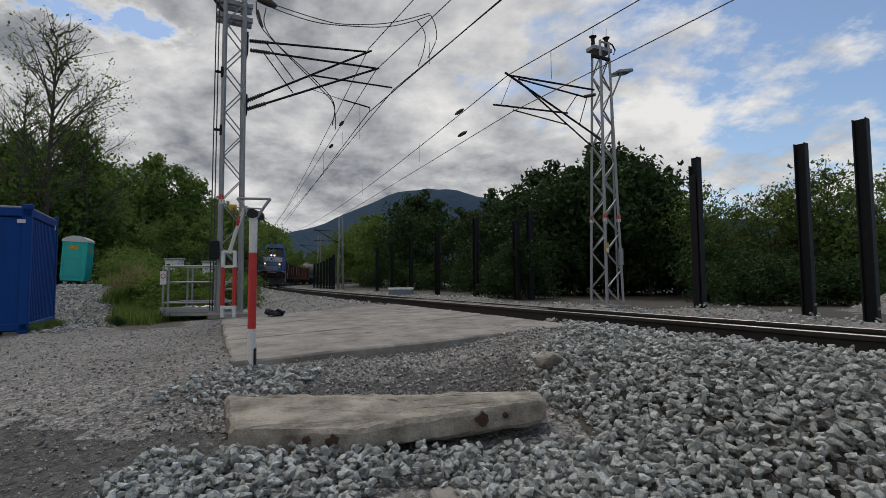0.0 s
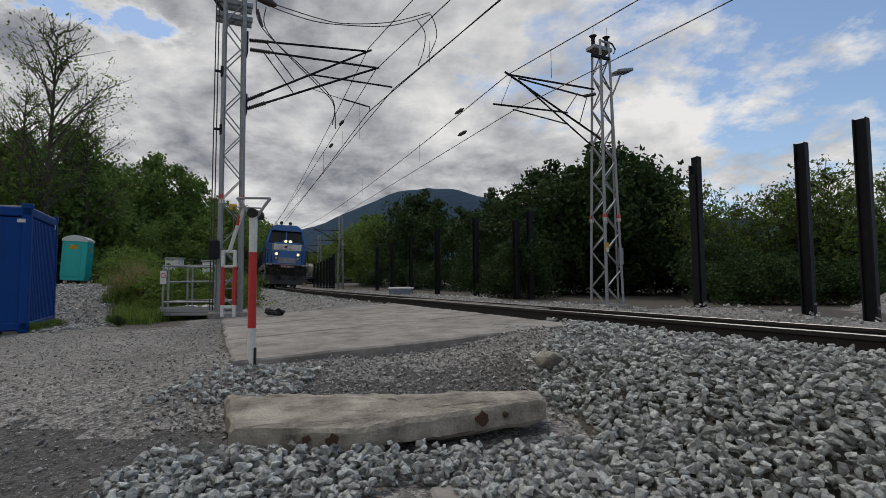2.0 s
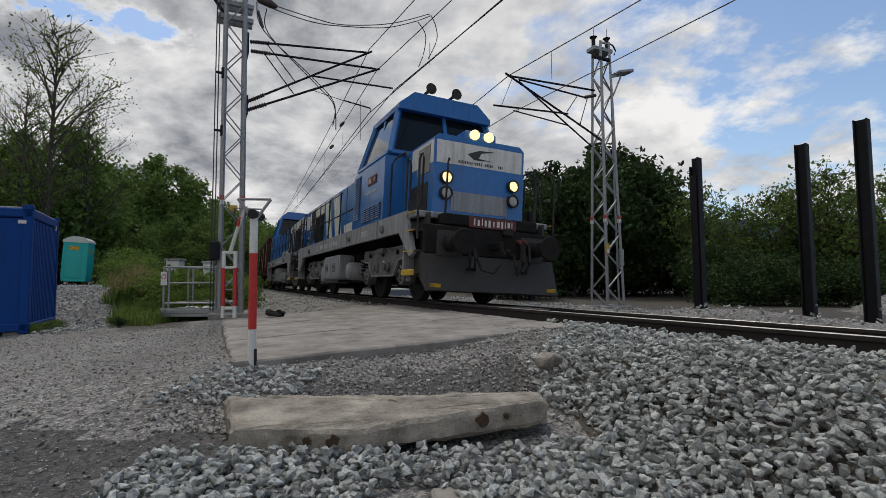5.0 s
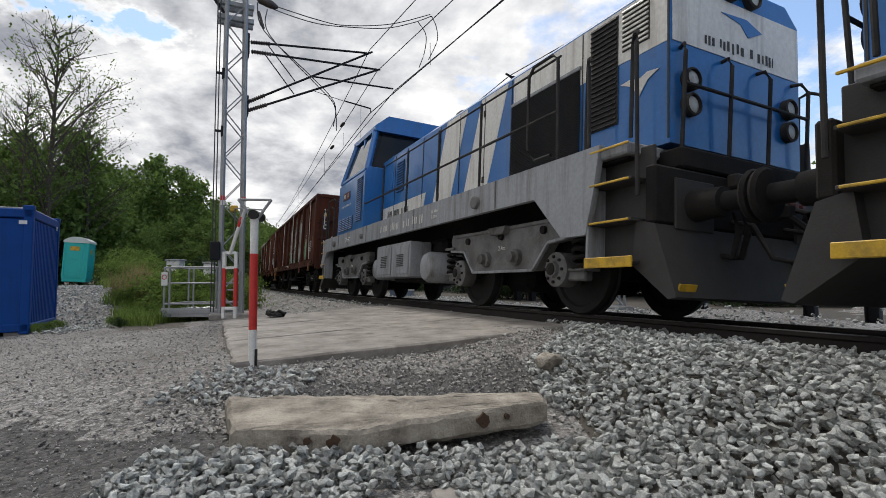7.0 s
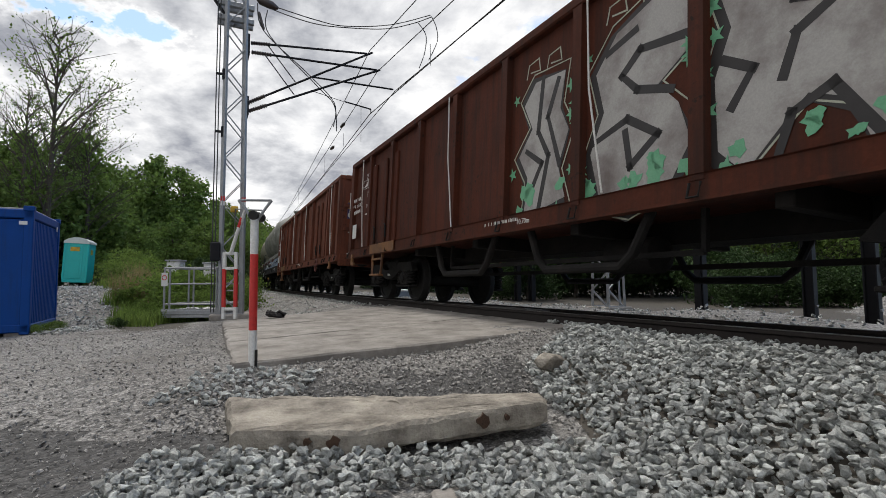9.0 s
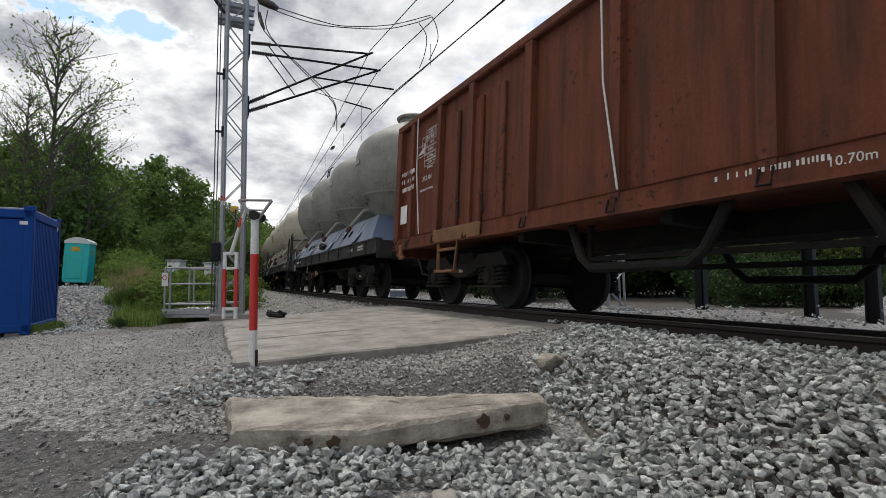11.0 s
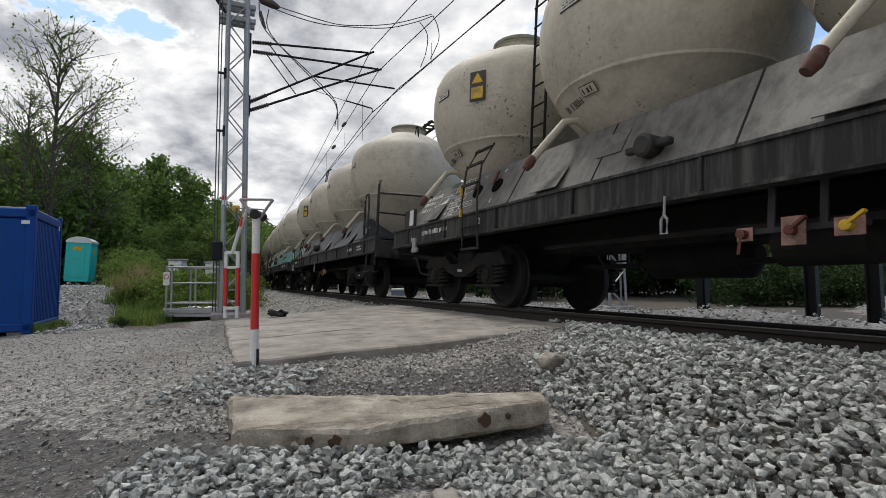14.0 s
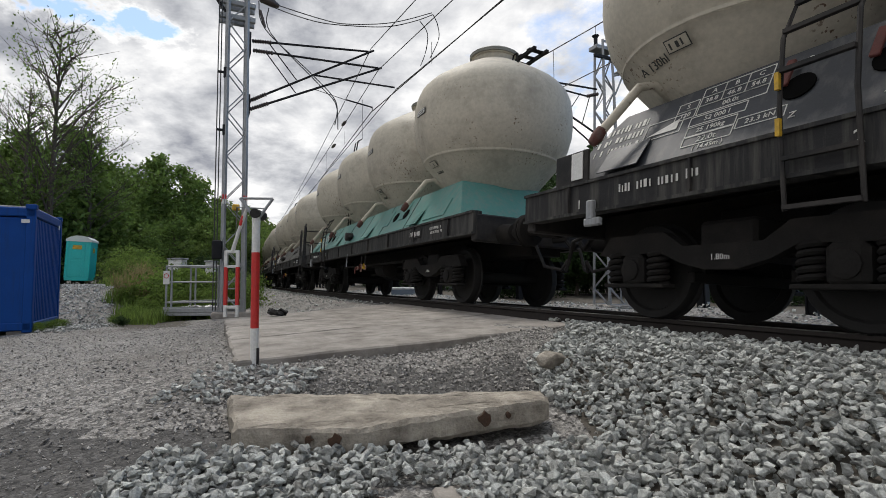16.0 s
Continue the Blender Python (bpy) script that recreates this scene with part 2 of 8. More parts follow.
M_BLACK = mat("black_frame", (0.017, 0.017, 0.018), (0.010, 0.010, 0.011), 0.75, scale=3, bump=0.25, spec=0.35, dirt=(0.055, 0.048, 0.043), dirt_amount=0.42, dirt_scale=2.2)
M_GRIME = mat("running_gear", (0.016, 0.0148, 0.014), (0.008, 0.0076, 0.0073), 0.9, scale=5, bump=0.4, spec=0.25, dirt=(0.028, 0.024, 0.021), dirt_amount=0.3)
M_WHEEL = mat("wheel_steel", (0.013, 0.0118, 0.011), (0.007, 0.0066, 0.0063), 0.8, 0.1, scale=6, bump=0.2)
M_TYRE = mat("wheel_tread", (0.5, 0.49, 0.48), (0.4, 0.39, 0.38), 0.35, 1.0, scale=4, bump=0.05)
M_BLUE = mat("loco_blue", (0.009, 0.137, 0.425), (0.008, 0.112, 0.355), 0.32, scale=1.4, bump=0.03, fine=20, dirt=(0.03, 0.08, 0.18), dirt_amount=0.2, dirt_scale=1.0, streak=True, coat=0.3)
M_WHITE = mat("loco_white", (0.71, 0.70, 0.66), (0.63, 0.615, 0.575), 0.42, scale=1.6, bump=0.03, fine=20, dirt=(0.33, 0.29, 0.24), dirt_amount=0.26, dirt_scale=1.0, streak=True, coat=0.2)
M_GREY = mat("loco_grey", (0.30, 0.315, 0.335), (0.23, 0.242, 0.26), 0.55, scale=1.6, bump=0.08, fine=24, dirt=(0.10, 0.085, 0.07), dirt_amount=0.32, dirt_scale=1.3, streak=True)
M_BOGIE = mat("bogie_grey", (0.19, 0.19, 0.187), (0.11, 0.11, 0.108), 0.7, scale=3.2, bump=0.15, dirt=(0.05, 0.043, 0.038), dirt_amount=0.42, dirt_scale=2.6)
M_YELLOW = mat("yellow_paint", (0.62, 0.38, 0.02), (0.5, 0.3, 0.02), 0.5, scale=5, bump=0.1, dirt=(0.15, 0.1, 0.03), dirt_amount=0.3, dirt_scale=6)
M_REDB = mat("wagon_red_brown", (0.092, 0.0255, 0.013), (0.050, 0.0155, 0.009), 0.75, scale=1.3, bump=0.22, spec=0.18, fine=28, dirt=(0.028, 0.0155, 0.012), dirt_amount=0.36, dirt_scale=1.1, streak=True)
M_REDRUST = mat("wagon_faded_rust", (0.165, 0.052, 0.029), (0.10, 0.034, 0.020), 0.75, scale=1.6, bump=0.22, fine=28, spec=0.2, dirt=(0.055, 0.026, 0.018), dirt_amount=0.38, dirt_scale=1.2, streak=True)
M_CREAM = mat("tank_cream", (0.50, 0.46, 0.375), (0.42, 0.385, 0.315), 0.62, scale=0.9, bump=0.08, fine=18, dirt=(0.30, 0.27, 0.22), dirt_amount=0.26, dirt_scale=2.4)
M_TANKG = mat("tank_grey", (0.25, 0.252, 0.222), (0.195, 0.197, 0.176), 0.62, scale=1.2, bump=0.08, fine=18, dirt=(0.15, 0.145, 0.125), dirt_amount=0.3, dirt_scale=2.4)
M_SLATE = mat("hopper_blue_grey", (0.105, 0.15, 0.235), (0.075, 0.105, 0.165), 0.42, scale=1.2, bump=0.05, dirt=(0.12, 0.12, 0.13), dirt_amount=0.3, dirt_scale=1.5, streak=True)
M_HGREY = mat("hopper_dark_grey", (0.034, 0.038, 0.047), (0.022, 0.025, 0.031), 0.45, scale=1.3, bump=0.08, dirt=(0.10, 0.10, 0.10), dirt_amount=0.26, dirt_scale=1.5, streak=True)
M_HDUST = mat("hopper_dusty_grey", (0.15, 0.146, 0.135), (0.085, 0.082, 0.077), 0.7, scale=1.3, bump=0.1, dirt=(0.045, 0.042, 0.039), dirt_amount=0.38, dirt_scale=1.5, streak=True)
M_TEAL = mat("hopper_teal", (0.075, 0.225, 0.195), (0.055, 0.18, 0.16), 0.55, scale=1.3, bump=0.06, dirt=(0.16, 0.2, 0.18), dirt_amount=0.3, dirt_scale=1.5, streak=True)
M_RUSTRED = mat("valve_red", (0.13, 0.028, 0.022), (0.06, 0.02, 0.015), 0.6, scale=10, bump=0.2)
M_BOARD = mat("white_board", (0.68, 0.68, 0.66), (0.58, 0.58, 0.56), 0.5, scale=6, bump=0.05)
M_PAINT = mat("white_lettering", (0.66, 0.65, 0.62), (0.5, 0.49, 0.46), 0.6, scale=25, bump=0.0)
M_INK = mat("black_lettering", (0.03, 0.03, 0.03), (0.05, 0.05, 0.05), 0.6, scale=25, bump=0.0)
M_RED = mat("red_paint", (0.55, 0.025, 0.02), (0.42, 0.02, 0.018), 0.45, scale=6, bump=0.05)
M_POSTWHITE = mat("white_paint", (0.70, 0.70, 0.68), (0.6, 0.6, 0.58), 0.5, scale=6, bump=0.05, dirt=(0.4, 0.38, 0.34), dirt_amount=0.25, dirt_scale=5)
M_CONT = mat("container_blue", (0.004, 0.055, 0.25), (0.004, 0.042, 0.19), 0.55, scale=1.4, bump=0.05, spec=0.15, dirt=(0.012, 0.04, 0.14), dirt_amount=0.2, dirt_scale=2, streak=True)
M_CABIN = mat("cabin_teal", (0.012, 0.48, 0.44), (0.010, 0.40, 0.37), 0.45, scale=2, bump=0.05)
M_ROOFW = mat("cabin_roof", (0.62, 0.66, 0.62), (0.5, 0.55, 0.5), 0.5, scale=2, bump=0.05)
M_GLASS = glass("dark_glass")
M_LAMPON = glow("headlamp_lit", (1.0, 0.74, 0.36), 1.4)
M_LENS = mat("lamp_lens", (0.50, 0.52, 0.51), (0.28, 0.29, 0.29), 0.12, scale=30, bump=0.2)
M_SILL = mat("dusty_sill", (0.022, 0.022, 0.023), (0.014, 0.014, 0.015), 0.75, scale=3, bump=0.25, spec=0.35, dirt=(0.10, 0.095, 0.085), dirt_amount=0.34, dirt_scale=1.6, streak=True)
M_CAP = mat("outlet_cap_rust", (0.105, 0.036, 0.028), (0.06, 0.024, 0.019), 0.8, scale=14, bump=0.4, dirt=(0.10, 0.085, 0.075), dirt_amount=0.3, dirt_scale=12)
M_SKIP = mat("pale_blue_box", (0.16, 0.20, 0.25), (0.12, 0.15, 0.19), 0.6, scale=3, bump=0.1)
M_PINK = mat("faded_red_plate", (0.36, 0.22, 0.18), (0.24, 0.13, 0.10), 0.75, scale=9, bump=0.2, dirt=(0.09, 0.05, 0.04), dirt_amount=0.4, dirt_scale=9)
# flat black in place of the shade inside an opening
M_HOLE_SHADE = mat("opening_shade", (0.004, 0.004, 0.004), (0.003, 0.003, 0.003), 0.95, scale=5, bump=0.0, spec=0.05)
M_PEBBLE = mat("path_pebble", (0.36, 0.345, 0.325), (0.12, 0.116, 0.11), 0.92, scale=40, bump=0.4, fine=150, vary=0.55, island=True)
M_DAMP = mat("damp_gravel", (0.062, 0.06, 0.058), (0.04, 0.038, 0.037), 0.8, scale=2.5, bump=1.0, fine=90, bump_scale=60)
M_BARK = mat("bark", (0.09, 0.075, 0.06), (0.05, 0.042, 0.035), 0.95, scale=8, bump=0.8, fine=30)
M_LEAF = mat("leaf", (0.040, 0.074, 0.021), (0.026, 0.050, 0.015), 0.7, scale=0.5, bump=0.0, vary=0.4, island=True, spec=0.25)
M_LEAF2 = mat("leaf_light", (0.145, 0.215, 0.05), (0.10, 0.155, 0.038), 0.7, scale=0.5, bump=0.0, vary=0.4, island=True, spec=0.25)
M_LEAF3 = mat("leaf_fresh", (0.14, 0.215, 0.05), (0.095, 0.155, 0.038), 0.7, scale=0.5, bump=0.0, vary=0.4, island=True, spec=0.25)
M_GRASS = mat("grass", (0.12, 0.20, 0.038), (0.16, 0.20, 0.055), 0.8, scale=0.6, bump=0.0, vary=0.4, island=True, spec=0.25)
M_STRAW = mat("dry_grass", (0.26, 0.22, 0.11), (0.19, 0.16, 0.08), 0.8, scale=0.6, bump=0.0, vary=0.35, island=True, spec=0.2)
# the blue haze of distance is mixed into the forest's own colour
M_HILL_HAZE = mat("hill_forest_haze", (0.050, 0.078, 0.115), (0.040, 0.064, 0.095), 1.0, scale=0.012, bump=0.0, fine=0.06, spec=0.0)
M_CABLE = mat("cable", (0.05, 0.05, 0.05), (0.03, 0.03, 0.03), 0.6, scale=3, bump=0.0)
M_INSUL = mat("insulator", (0.06, 0.045, 0.04), (0.04, 0.03, 0.03), 0.3, scale=10, bump=0.0)
M_REDSOIL = mat("red_soil", (0.13, 0.075, 0.05), (0.08, 0.05, 0.035), 0.95, scale=9, bump=1.0, fine=70)


def translucent(ma, share):
    """Leaves let some of the light through."""
    nt = ma.node_tree
    out, bs = nt.nodes["Material Output"], nt.nodes["Principled BSDF"]
    tr, mx = nt.nodes.new("ShaderNodeBsdfTranslucent"), nt.nodes.new("ShaderNodeMixShader")
    nt.links.new(bs.inputs["Base Color"].links[0].from_socket, tr.inputs["Color"])
    mx.inputs[0].default_value = share
    nt.links.new(bs.outputs[0], mx.inputs[1])
    nt.links.new(tr.outputs[0], mx.inputs[2])
    nt.links.new(mx.outputs[0], out.inputs["Surface"])


for _m in (M_LEAF2, M_LEAF3, M_GRASS, M_STRAW):
    translucent(_m, 0.4)
translucent(M_LEAF, 0.2)


def gravelly(ma):
    """Packed gravel: small stones of two sizes, each with its own shade, over the base."""
    nt = ma.node_tree
    bs = nt.nodes["Principled BSDF"]
    N, Lk = nt.nodes.new, nt.links.new
    tc = N("ShaderNodeTexCoord")
    base = bs.inputs["Base Color"].links[0].from_socket
    height = None
    for scale, amount in ((38.0, 0.55), (95.0, 0.45)):
        vo = N("ShaderNodeTexVoronoi")
        vo.inputs["Scale"].default_value = scale
        Lk(tc.outputs["Object"], vo.inputs["Vector"])
        bw = N("ShaderNodeRGBToBW")
        Lk(vo.outputs["Color"], bw.inputs[0])
        r = N("ShaderNodeMapRange")
        r.inputs[1].default_value, r.inputs[2].default_value = 0.15, 0.85
        r.inputs[3].default_value, r.inputs[4].default_value = 1 - amount, 1 + amount
        Lk(bw.outputs[0], r.inputs[0])
        hs = N("ShaderNodeHueSaturation")
        Lk(r.outputs[0], hs.inputs["Value"])
        Lk(base, hs.inputs["Color"])
        base = hs.outputs[0]
        mu = N("ShaderNodeMath")
        mu.operation = 'MULTIPLY'
        mu.inputs[1].default_value = -20.0 / scale
        Lk(vo.outputs["Distance"], mu.inputs[0])
        if height is None:
            height = mu.outputs[0]
        else:
            ad = N("ShaderNodeMath")
            Lk(height, ad.inputs[0])
            Lk(mu.outputs[0], ad.inputs[1])
            height = ad.outputs[0]
    bp = N("ShaderNodeBump")
    bp.inputs["Strength"].default_value, bp.inputs["Distance"].default_value = 1.0, 0.02
    Lk(height, bp.inputs["Height"])
    Lk(bp.outputs[0], bs.inputs["Normal"])
    Lk(base, bs.inputs["Base Color"])


def specked(ma, colour, scale, level):
    """Small rust specks scattered in patches over the paint."""
    nt = ma.node_tree
    bs = nt.nodes["Principled BSDF"]
    N, Lk = nt.nodes.new, nt.links.new
    tc = N("ShaderNodeTexCoord")
    base = bs.inputs["Base Color"].links[0].from_socket
    fac = []
    for sc, lo, hi in ((scale, level, level + 0.04), (1.3, 0.50, 0.64)):
        t, r = N("ShaderNodeTexNoise"), N("ShaderNodeMapRange")
        t.inputs["Scale"].default_value, t.inputs["Detail"].default_value = sc, 4
        Lk(tc.outputs["Object"], t.inputs[0])
        Lk(t.outputs["Fac"], r.inputs[0])
        r.inputs[1].default_value, r.inputs[2].default_value = lo, hi
        fac.append(r.outputs[0])
    mu, mx = N("ShaderNodeMath"), N("ShaderNodeMix")
    mu.operation, mx.data_type = 'MULTIPLY', 'RGBA'
    Lk(fac[0], mu.inputs[0])
    Lk(fac[1], mu.inputs[1])
    Lk(mu.outputs[0], mx.inputs[0])
    Lk(base, mx.inputs[6])
    mx.inputs[7].default_value = (*colour, 1)
    Lk(mx.outputs[2], bs.inputs["Base Color"])


specked(M_CREAM, (0.11, 0.065, 0.04), 22.0, 0.62)
specked(M_TANKG, (0.07, 0.06, 0.05), 20.0, 0.60)
specked(M_REDRUST, (0.05, 0.022, 0.015), 14.0, 0.60)
specked(M_REDB, (0.025, 0.014, 0.010), 14.0, 0.60)
gravelly(M_GRAVEL)
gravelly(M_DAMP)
# ---- the line of the track: s metres along it, o metres to the camera's side ----
X0, Y0, TH0, CANT = 1.0, 9.0435, -1.11944, 0.05323
_S = np.arange(-420.0, 220.01, 0.25)
_K = np.where(_S > -45, 0.00193, np.where(_S > -62, 0.00193 + (-45 - _S) / 17 * 0.0035, 0.0054))
_K = np.where(_S < -200, 0.0, _K)
_T = np.concatenate([[0], np.cumsum((_K[1:] + _K[:-1]) / 2 * 0.25)])
_I0 = int(np.argmin(abs(_S)))
_T = _T - _T[_I0] + TH0
_X = np.concatenate([[0], np.cumsum((np.cos(_T[1:]) + np.cos(_T[:-1])) / 2 * 0.25)])
_Y = np.concatenate([[0], np.cumsum((np.sin(_T[1:]) + np.sin(_T[:-1])) / 2 * 0.25)])
_X, _Y = _X - _X[_I0] + X0, _Y - _Y[_I0] + Y0


def track(s, o=0.0, z=0.0, canted=True):
    """The point at s, o to the camera's side, z over the rails."""
    x, y, t = np.interp(s, _S, _X), np.interp(s, _S, _Y), np.interp(s, _S, _T)
    c = CANT if canted else 0.0
    o2, z2 = o * math.cos(c) - z * math.sin(c), z * math.cos(c) + o * math.sin(c)
    return Vector((x + math.sin(t) * o2, y - math.cos(t) * o2, z2))


def near_track(x, y):
    """s and o of places x, y (arrays)."""
    x, y = np.asarray(x, float), np.asarray(y, float)
    k = slice(None, None, 6)
    best = np.full(x.shape, 1e9)
    s = np.zeros(x.shape)
    o = np.zeros(x.shape)
    for sx, px, py, th in zip(_S[k], _X[k], _Y[k], _T[k]):
        d = (x - px) ** 2 + (y - py) ** 2
        m = d < best
        best[m] = d[m]
        al = (x - px) * math.cos(th) + (y - py) * math.sin(th)
        s[m] = (sx + al)[m]
        o[m] = ((x - px) * math.sin(th) - (y - py) * math.cos(th))[m]
    return s, o


def smooth(a, b, v):
    t = np.clip((v - a) / (b - a), 0, 1)
    return t * t * (3 - 2 * t)


def ground_z(x, y):
    """Height of the ground under the loose stones."""
    x, y = np.asarray(x, float), np.asarray(y, float)
    s, o = near_track(x, y)
    near = -0.40 + 0.12 * smooth(2.3, 4.0, y) + 0.17 * smooth(0.2, 1.8, x) * smooth(0.8, 2.8, y)
    near = np.minimum(near, -0.13)
    left = -0.38 + (0.18 - 0.053 * np.clip(-x - 1.6, 0, 8)) * smooth(1.8, 4.6, y - 0.25 * x)
    z = np.where(x > 0, near, left * smooth(0, -1, x) + near * (1 - smooth(0, -1, x)))
    # gravel banked against the crossing's near edge
    q = (x + 1.60) / 3.10
    gap = (3.88 + 1.84 * q - y) * 0.86
    bank = -0.17 + 0.10 * q - 0.085 - 0.13 * np.clip(gap, 0, 3)
    w = smooth(-0.05, 0.12, q) * smooth(1.5, 1.0, q) * smooth(1.6, 0.2, gap)
    z = np.where(bank > z, z + (bank - z) * w, z)
    # the trackbed: flat top, then the shoulder
    bed = -0.17 + 0.09 * np.clip(o, -1.6, 1.6) / 1.6
    w = smooth(3.0, 1.5, o)
    z = z * (1 - w) + bed * w
    far = -0.30 - 0.15 * smooth(-2.5, -6, o) + 0.25 * np.exp(-((o + 4.0) / 0.75) ** 2) * (0.6 + 0.4 * np.sin(s * 0.9) * np.sin(s * 0.37 + 1))
    w = smooth(-1.7, -2.6, o)
    z = z * (1 - w) + far * w
    # the gravel bank with the cabin, and rising ground beyond
    bank = 0.95 * smooth(9.5, 16, y - 0.25 * (x + 12)) * smooth(-7.0, -9.5, x) * smooth(4, 7, o)
    z = z + bank
    z = z + 1.25 * np.clip(1 - np.hypot(x - 12.6, y - 12.6) / 2.1, 0, 1)
    rise = 0.03 * np.clip(np.hypot(x, y) - 45, 0, 200) * smooth(9, 25, abs(o))
    z = z + rise
    z = z + 0.015 * np.sin(x * 2.1 + 1.3 * np.sin(y * 1.7)) * np.sin(y * 1.9 + 0.7) * smooth(1.6, 2.6, abs(o))
    return z


def gz(x, y):
    return float(ground_z(np.array([x]), np.array([y]))[0])


def ground():
    """One sheet, fine near the camera and coarse to the horizon."""
    def axis(lo, hi):
        a = [0.0]
        while a[-1] < hi:
            a.append(a[-1] + max(0.12, 0.04 * abs(a[-1])))
        b = [0.0]
        while b[-1] > lo:
            b.append(b[-1] - max(0.12, 0.04 * abs(b[-1])))
        return np.array(sorted(set(b + a)))
    ax, ay = axis(-2500, 2500), axis(-2500, 3000)
    gx, gy = np.meshgrid(ax, ay, indexing='ij')
    z = ground_z(gx.ravel(), gy.ravel())
    me = Mesh()
    ny = len(ay)
    me.v = list(zip(gx.ravel().tolist(), gy.ravel().tolist(), z.tolist()))
    me.f = [(i * ny + j, (i + 1) * ny + j, (i + 1) * ny + j + 1, i * ny + j + 1) for i in range(len(ax) - 1) for j in range(ny - 1)]
    ob = part("ground", me, M_GRAVEL, smooth=True)
    ob.data.materials.append(M_EARTH_SHADE)
    fx = (gx[:-1, :-1] + gx[1:, 1:]).ravel() / 2
    fy = (gy[:-1, :-1] + gy[1:, 1:]).ravel() / 2
    s, o = near_track(fx, fy)
    pile = np.hypot(fx - 12.6, fy - 12.6) < 2.3
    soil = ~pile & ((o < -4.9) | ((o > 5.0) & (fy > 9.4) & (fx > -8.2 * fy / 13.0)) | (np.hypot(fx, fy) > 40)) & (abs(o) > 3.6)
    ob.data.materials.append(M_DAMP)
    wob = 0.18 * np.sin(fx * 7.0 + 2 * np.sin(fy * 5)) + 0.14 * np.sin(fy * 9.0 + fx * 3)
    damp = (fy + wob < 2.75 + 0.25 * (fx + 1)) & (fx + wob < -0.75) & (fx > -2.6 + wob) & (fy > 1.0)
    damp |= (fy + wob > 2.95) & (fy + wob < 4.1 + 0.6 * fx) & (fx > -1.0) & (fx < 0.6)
    # under the heap this dark colour paints the shade between the stones
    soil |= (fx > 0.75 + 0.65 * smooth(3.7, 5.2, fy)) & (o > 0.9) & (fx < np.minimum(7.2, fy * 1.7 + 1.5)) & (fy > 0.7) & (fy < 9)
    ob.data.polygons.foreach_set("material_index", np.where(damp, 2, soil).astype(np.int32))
    tagged(ob, "grey crushed gravel ground with dusty dark patches", "ground", kind="structure")


ground()


def sweep(profile, s0, s1, step, base_o, material, name, parent=None, z0=0.0):
    me = Mesh()
    n = len(profile)
    ss = np.arange(s0, s1 + 1e-6, step)
    for s in ss:
        for a, b in profile:
            me.v.append(tuple(track(s, base_o + a, b + z0)))
    k = len(ss)
    me.f = [(i * n + j, i * n + (j + 1) % n, (i + 1) * n + (j + 1) % n, (i + 1) * n + j) for i in range(k - 1) for j in range(n)]
    me.f += [tuple(range(n))[::-1], tuple(range((k - 1) * n, k * n))]
    return part(name, me, material, parent)


RAIL_SIDE = [(-0.07, -0.17), (0.07, -0.17), (0.07, -0.158), (0.012, -0.14), (0.010, -0.05), (0.034, -0.036), (0.034, -0.006), (-0.034, -0.006), (-0.034, -0.036), (-0.010, -0.05), (-0.012, -0.14), (-0.07, -0.158)]
RAIL_TOP = [(0.034, -0.006), (0.028, 0.0), (-0.028, 0.0), (-0.034, -0.006)]
for side in (0.752, -0.752):
    rail = thing("rail", "rusty steel running rail with a polished head", "rail", "rails of the track")
    sweep(RAIL_SIDE, -260, 120, 2.0, side, M_RAIL, "web", rail)
    sweep(RAIL_TOP, -260, 120, 2.0, side, M_RAILTOP, "railhead", rail, 0.001)
# ---- the train ----
V_START, V_SPEED, V_ACC = -47.999, 9.692, -0.01295
WHEELS = []  # (wheelset, x on its vehicle, radius, turned round)


def front(t):
    return V_START + V_SPEED * t + 0.5 * V_ACC * t * t


def wheelset(parent, x, r):
    me = Mesh()
    prof = [(0.08, -1.0), (0.085, -0.83), (0.16, -0.83), (0.17, -0.80), (r * 0.80, -0.79), (r * 0.84, -0.82), (r - 0.012, -0.82), (r, -0.80), (r + 0.004, -0.715), (r + 0.028, -0.70), (r + 0.028, -0.685), (r * 0.84, -0.682), (r * 0.78, -0.72), (0.17, -0.68), (0.09, -0.66)]
    me.lathe(prof + [(a, -b) for a, b in reversed(prof)], 28, axis='Y')
    for k in range(6):
        a = math.pi * k / 3
        me.box((math.cos(a) * 0.11, -1.0, math.sin(a) * 0.11), (0.03, 0.02, 0.03))
    ob = part("wheelset", me, M_WHEEL, parent, "dark steel wheelset with worn treads", smooth=True, m=pose(x, 0, r))
    WHEELS.append((ob, x, r))
    return ob


def coil(parent, x, y, z0, z1, r=0.11, turns=5, material=None):
    pts = [(x + r * math.cos(a), y + r * math.sin(a), z0 + (z1 - z0) * a / (2 * math.pi * turns)) for a in np.linspace(0, 2 * math.pi * turns, turns * 9)]
    return part("coil_spring", Mesh().tube(pts, 0.024, 5), material or M_GRIME, parent, smooth=True)


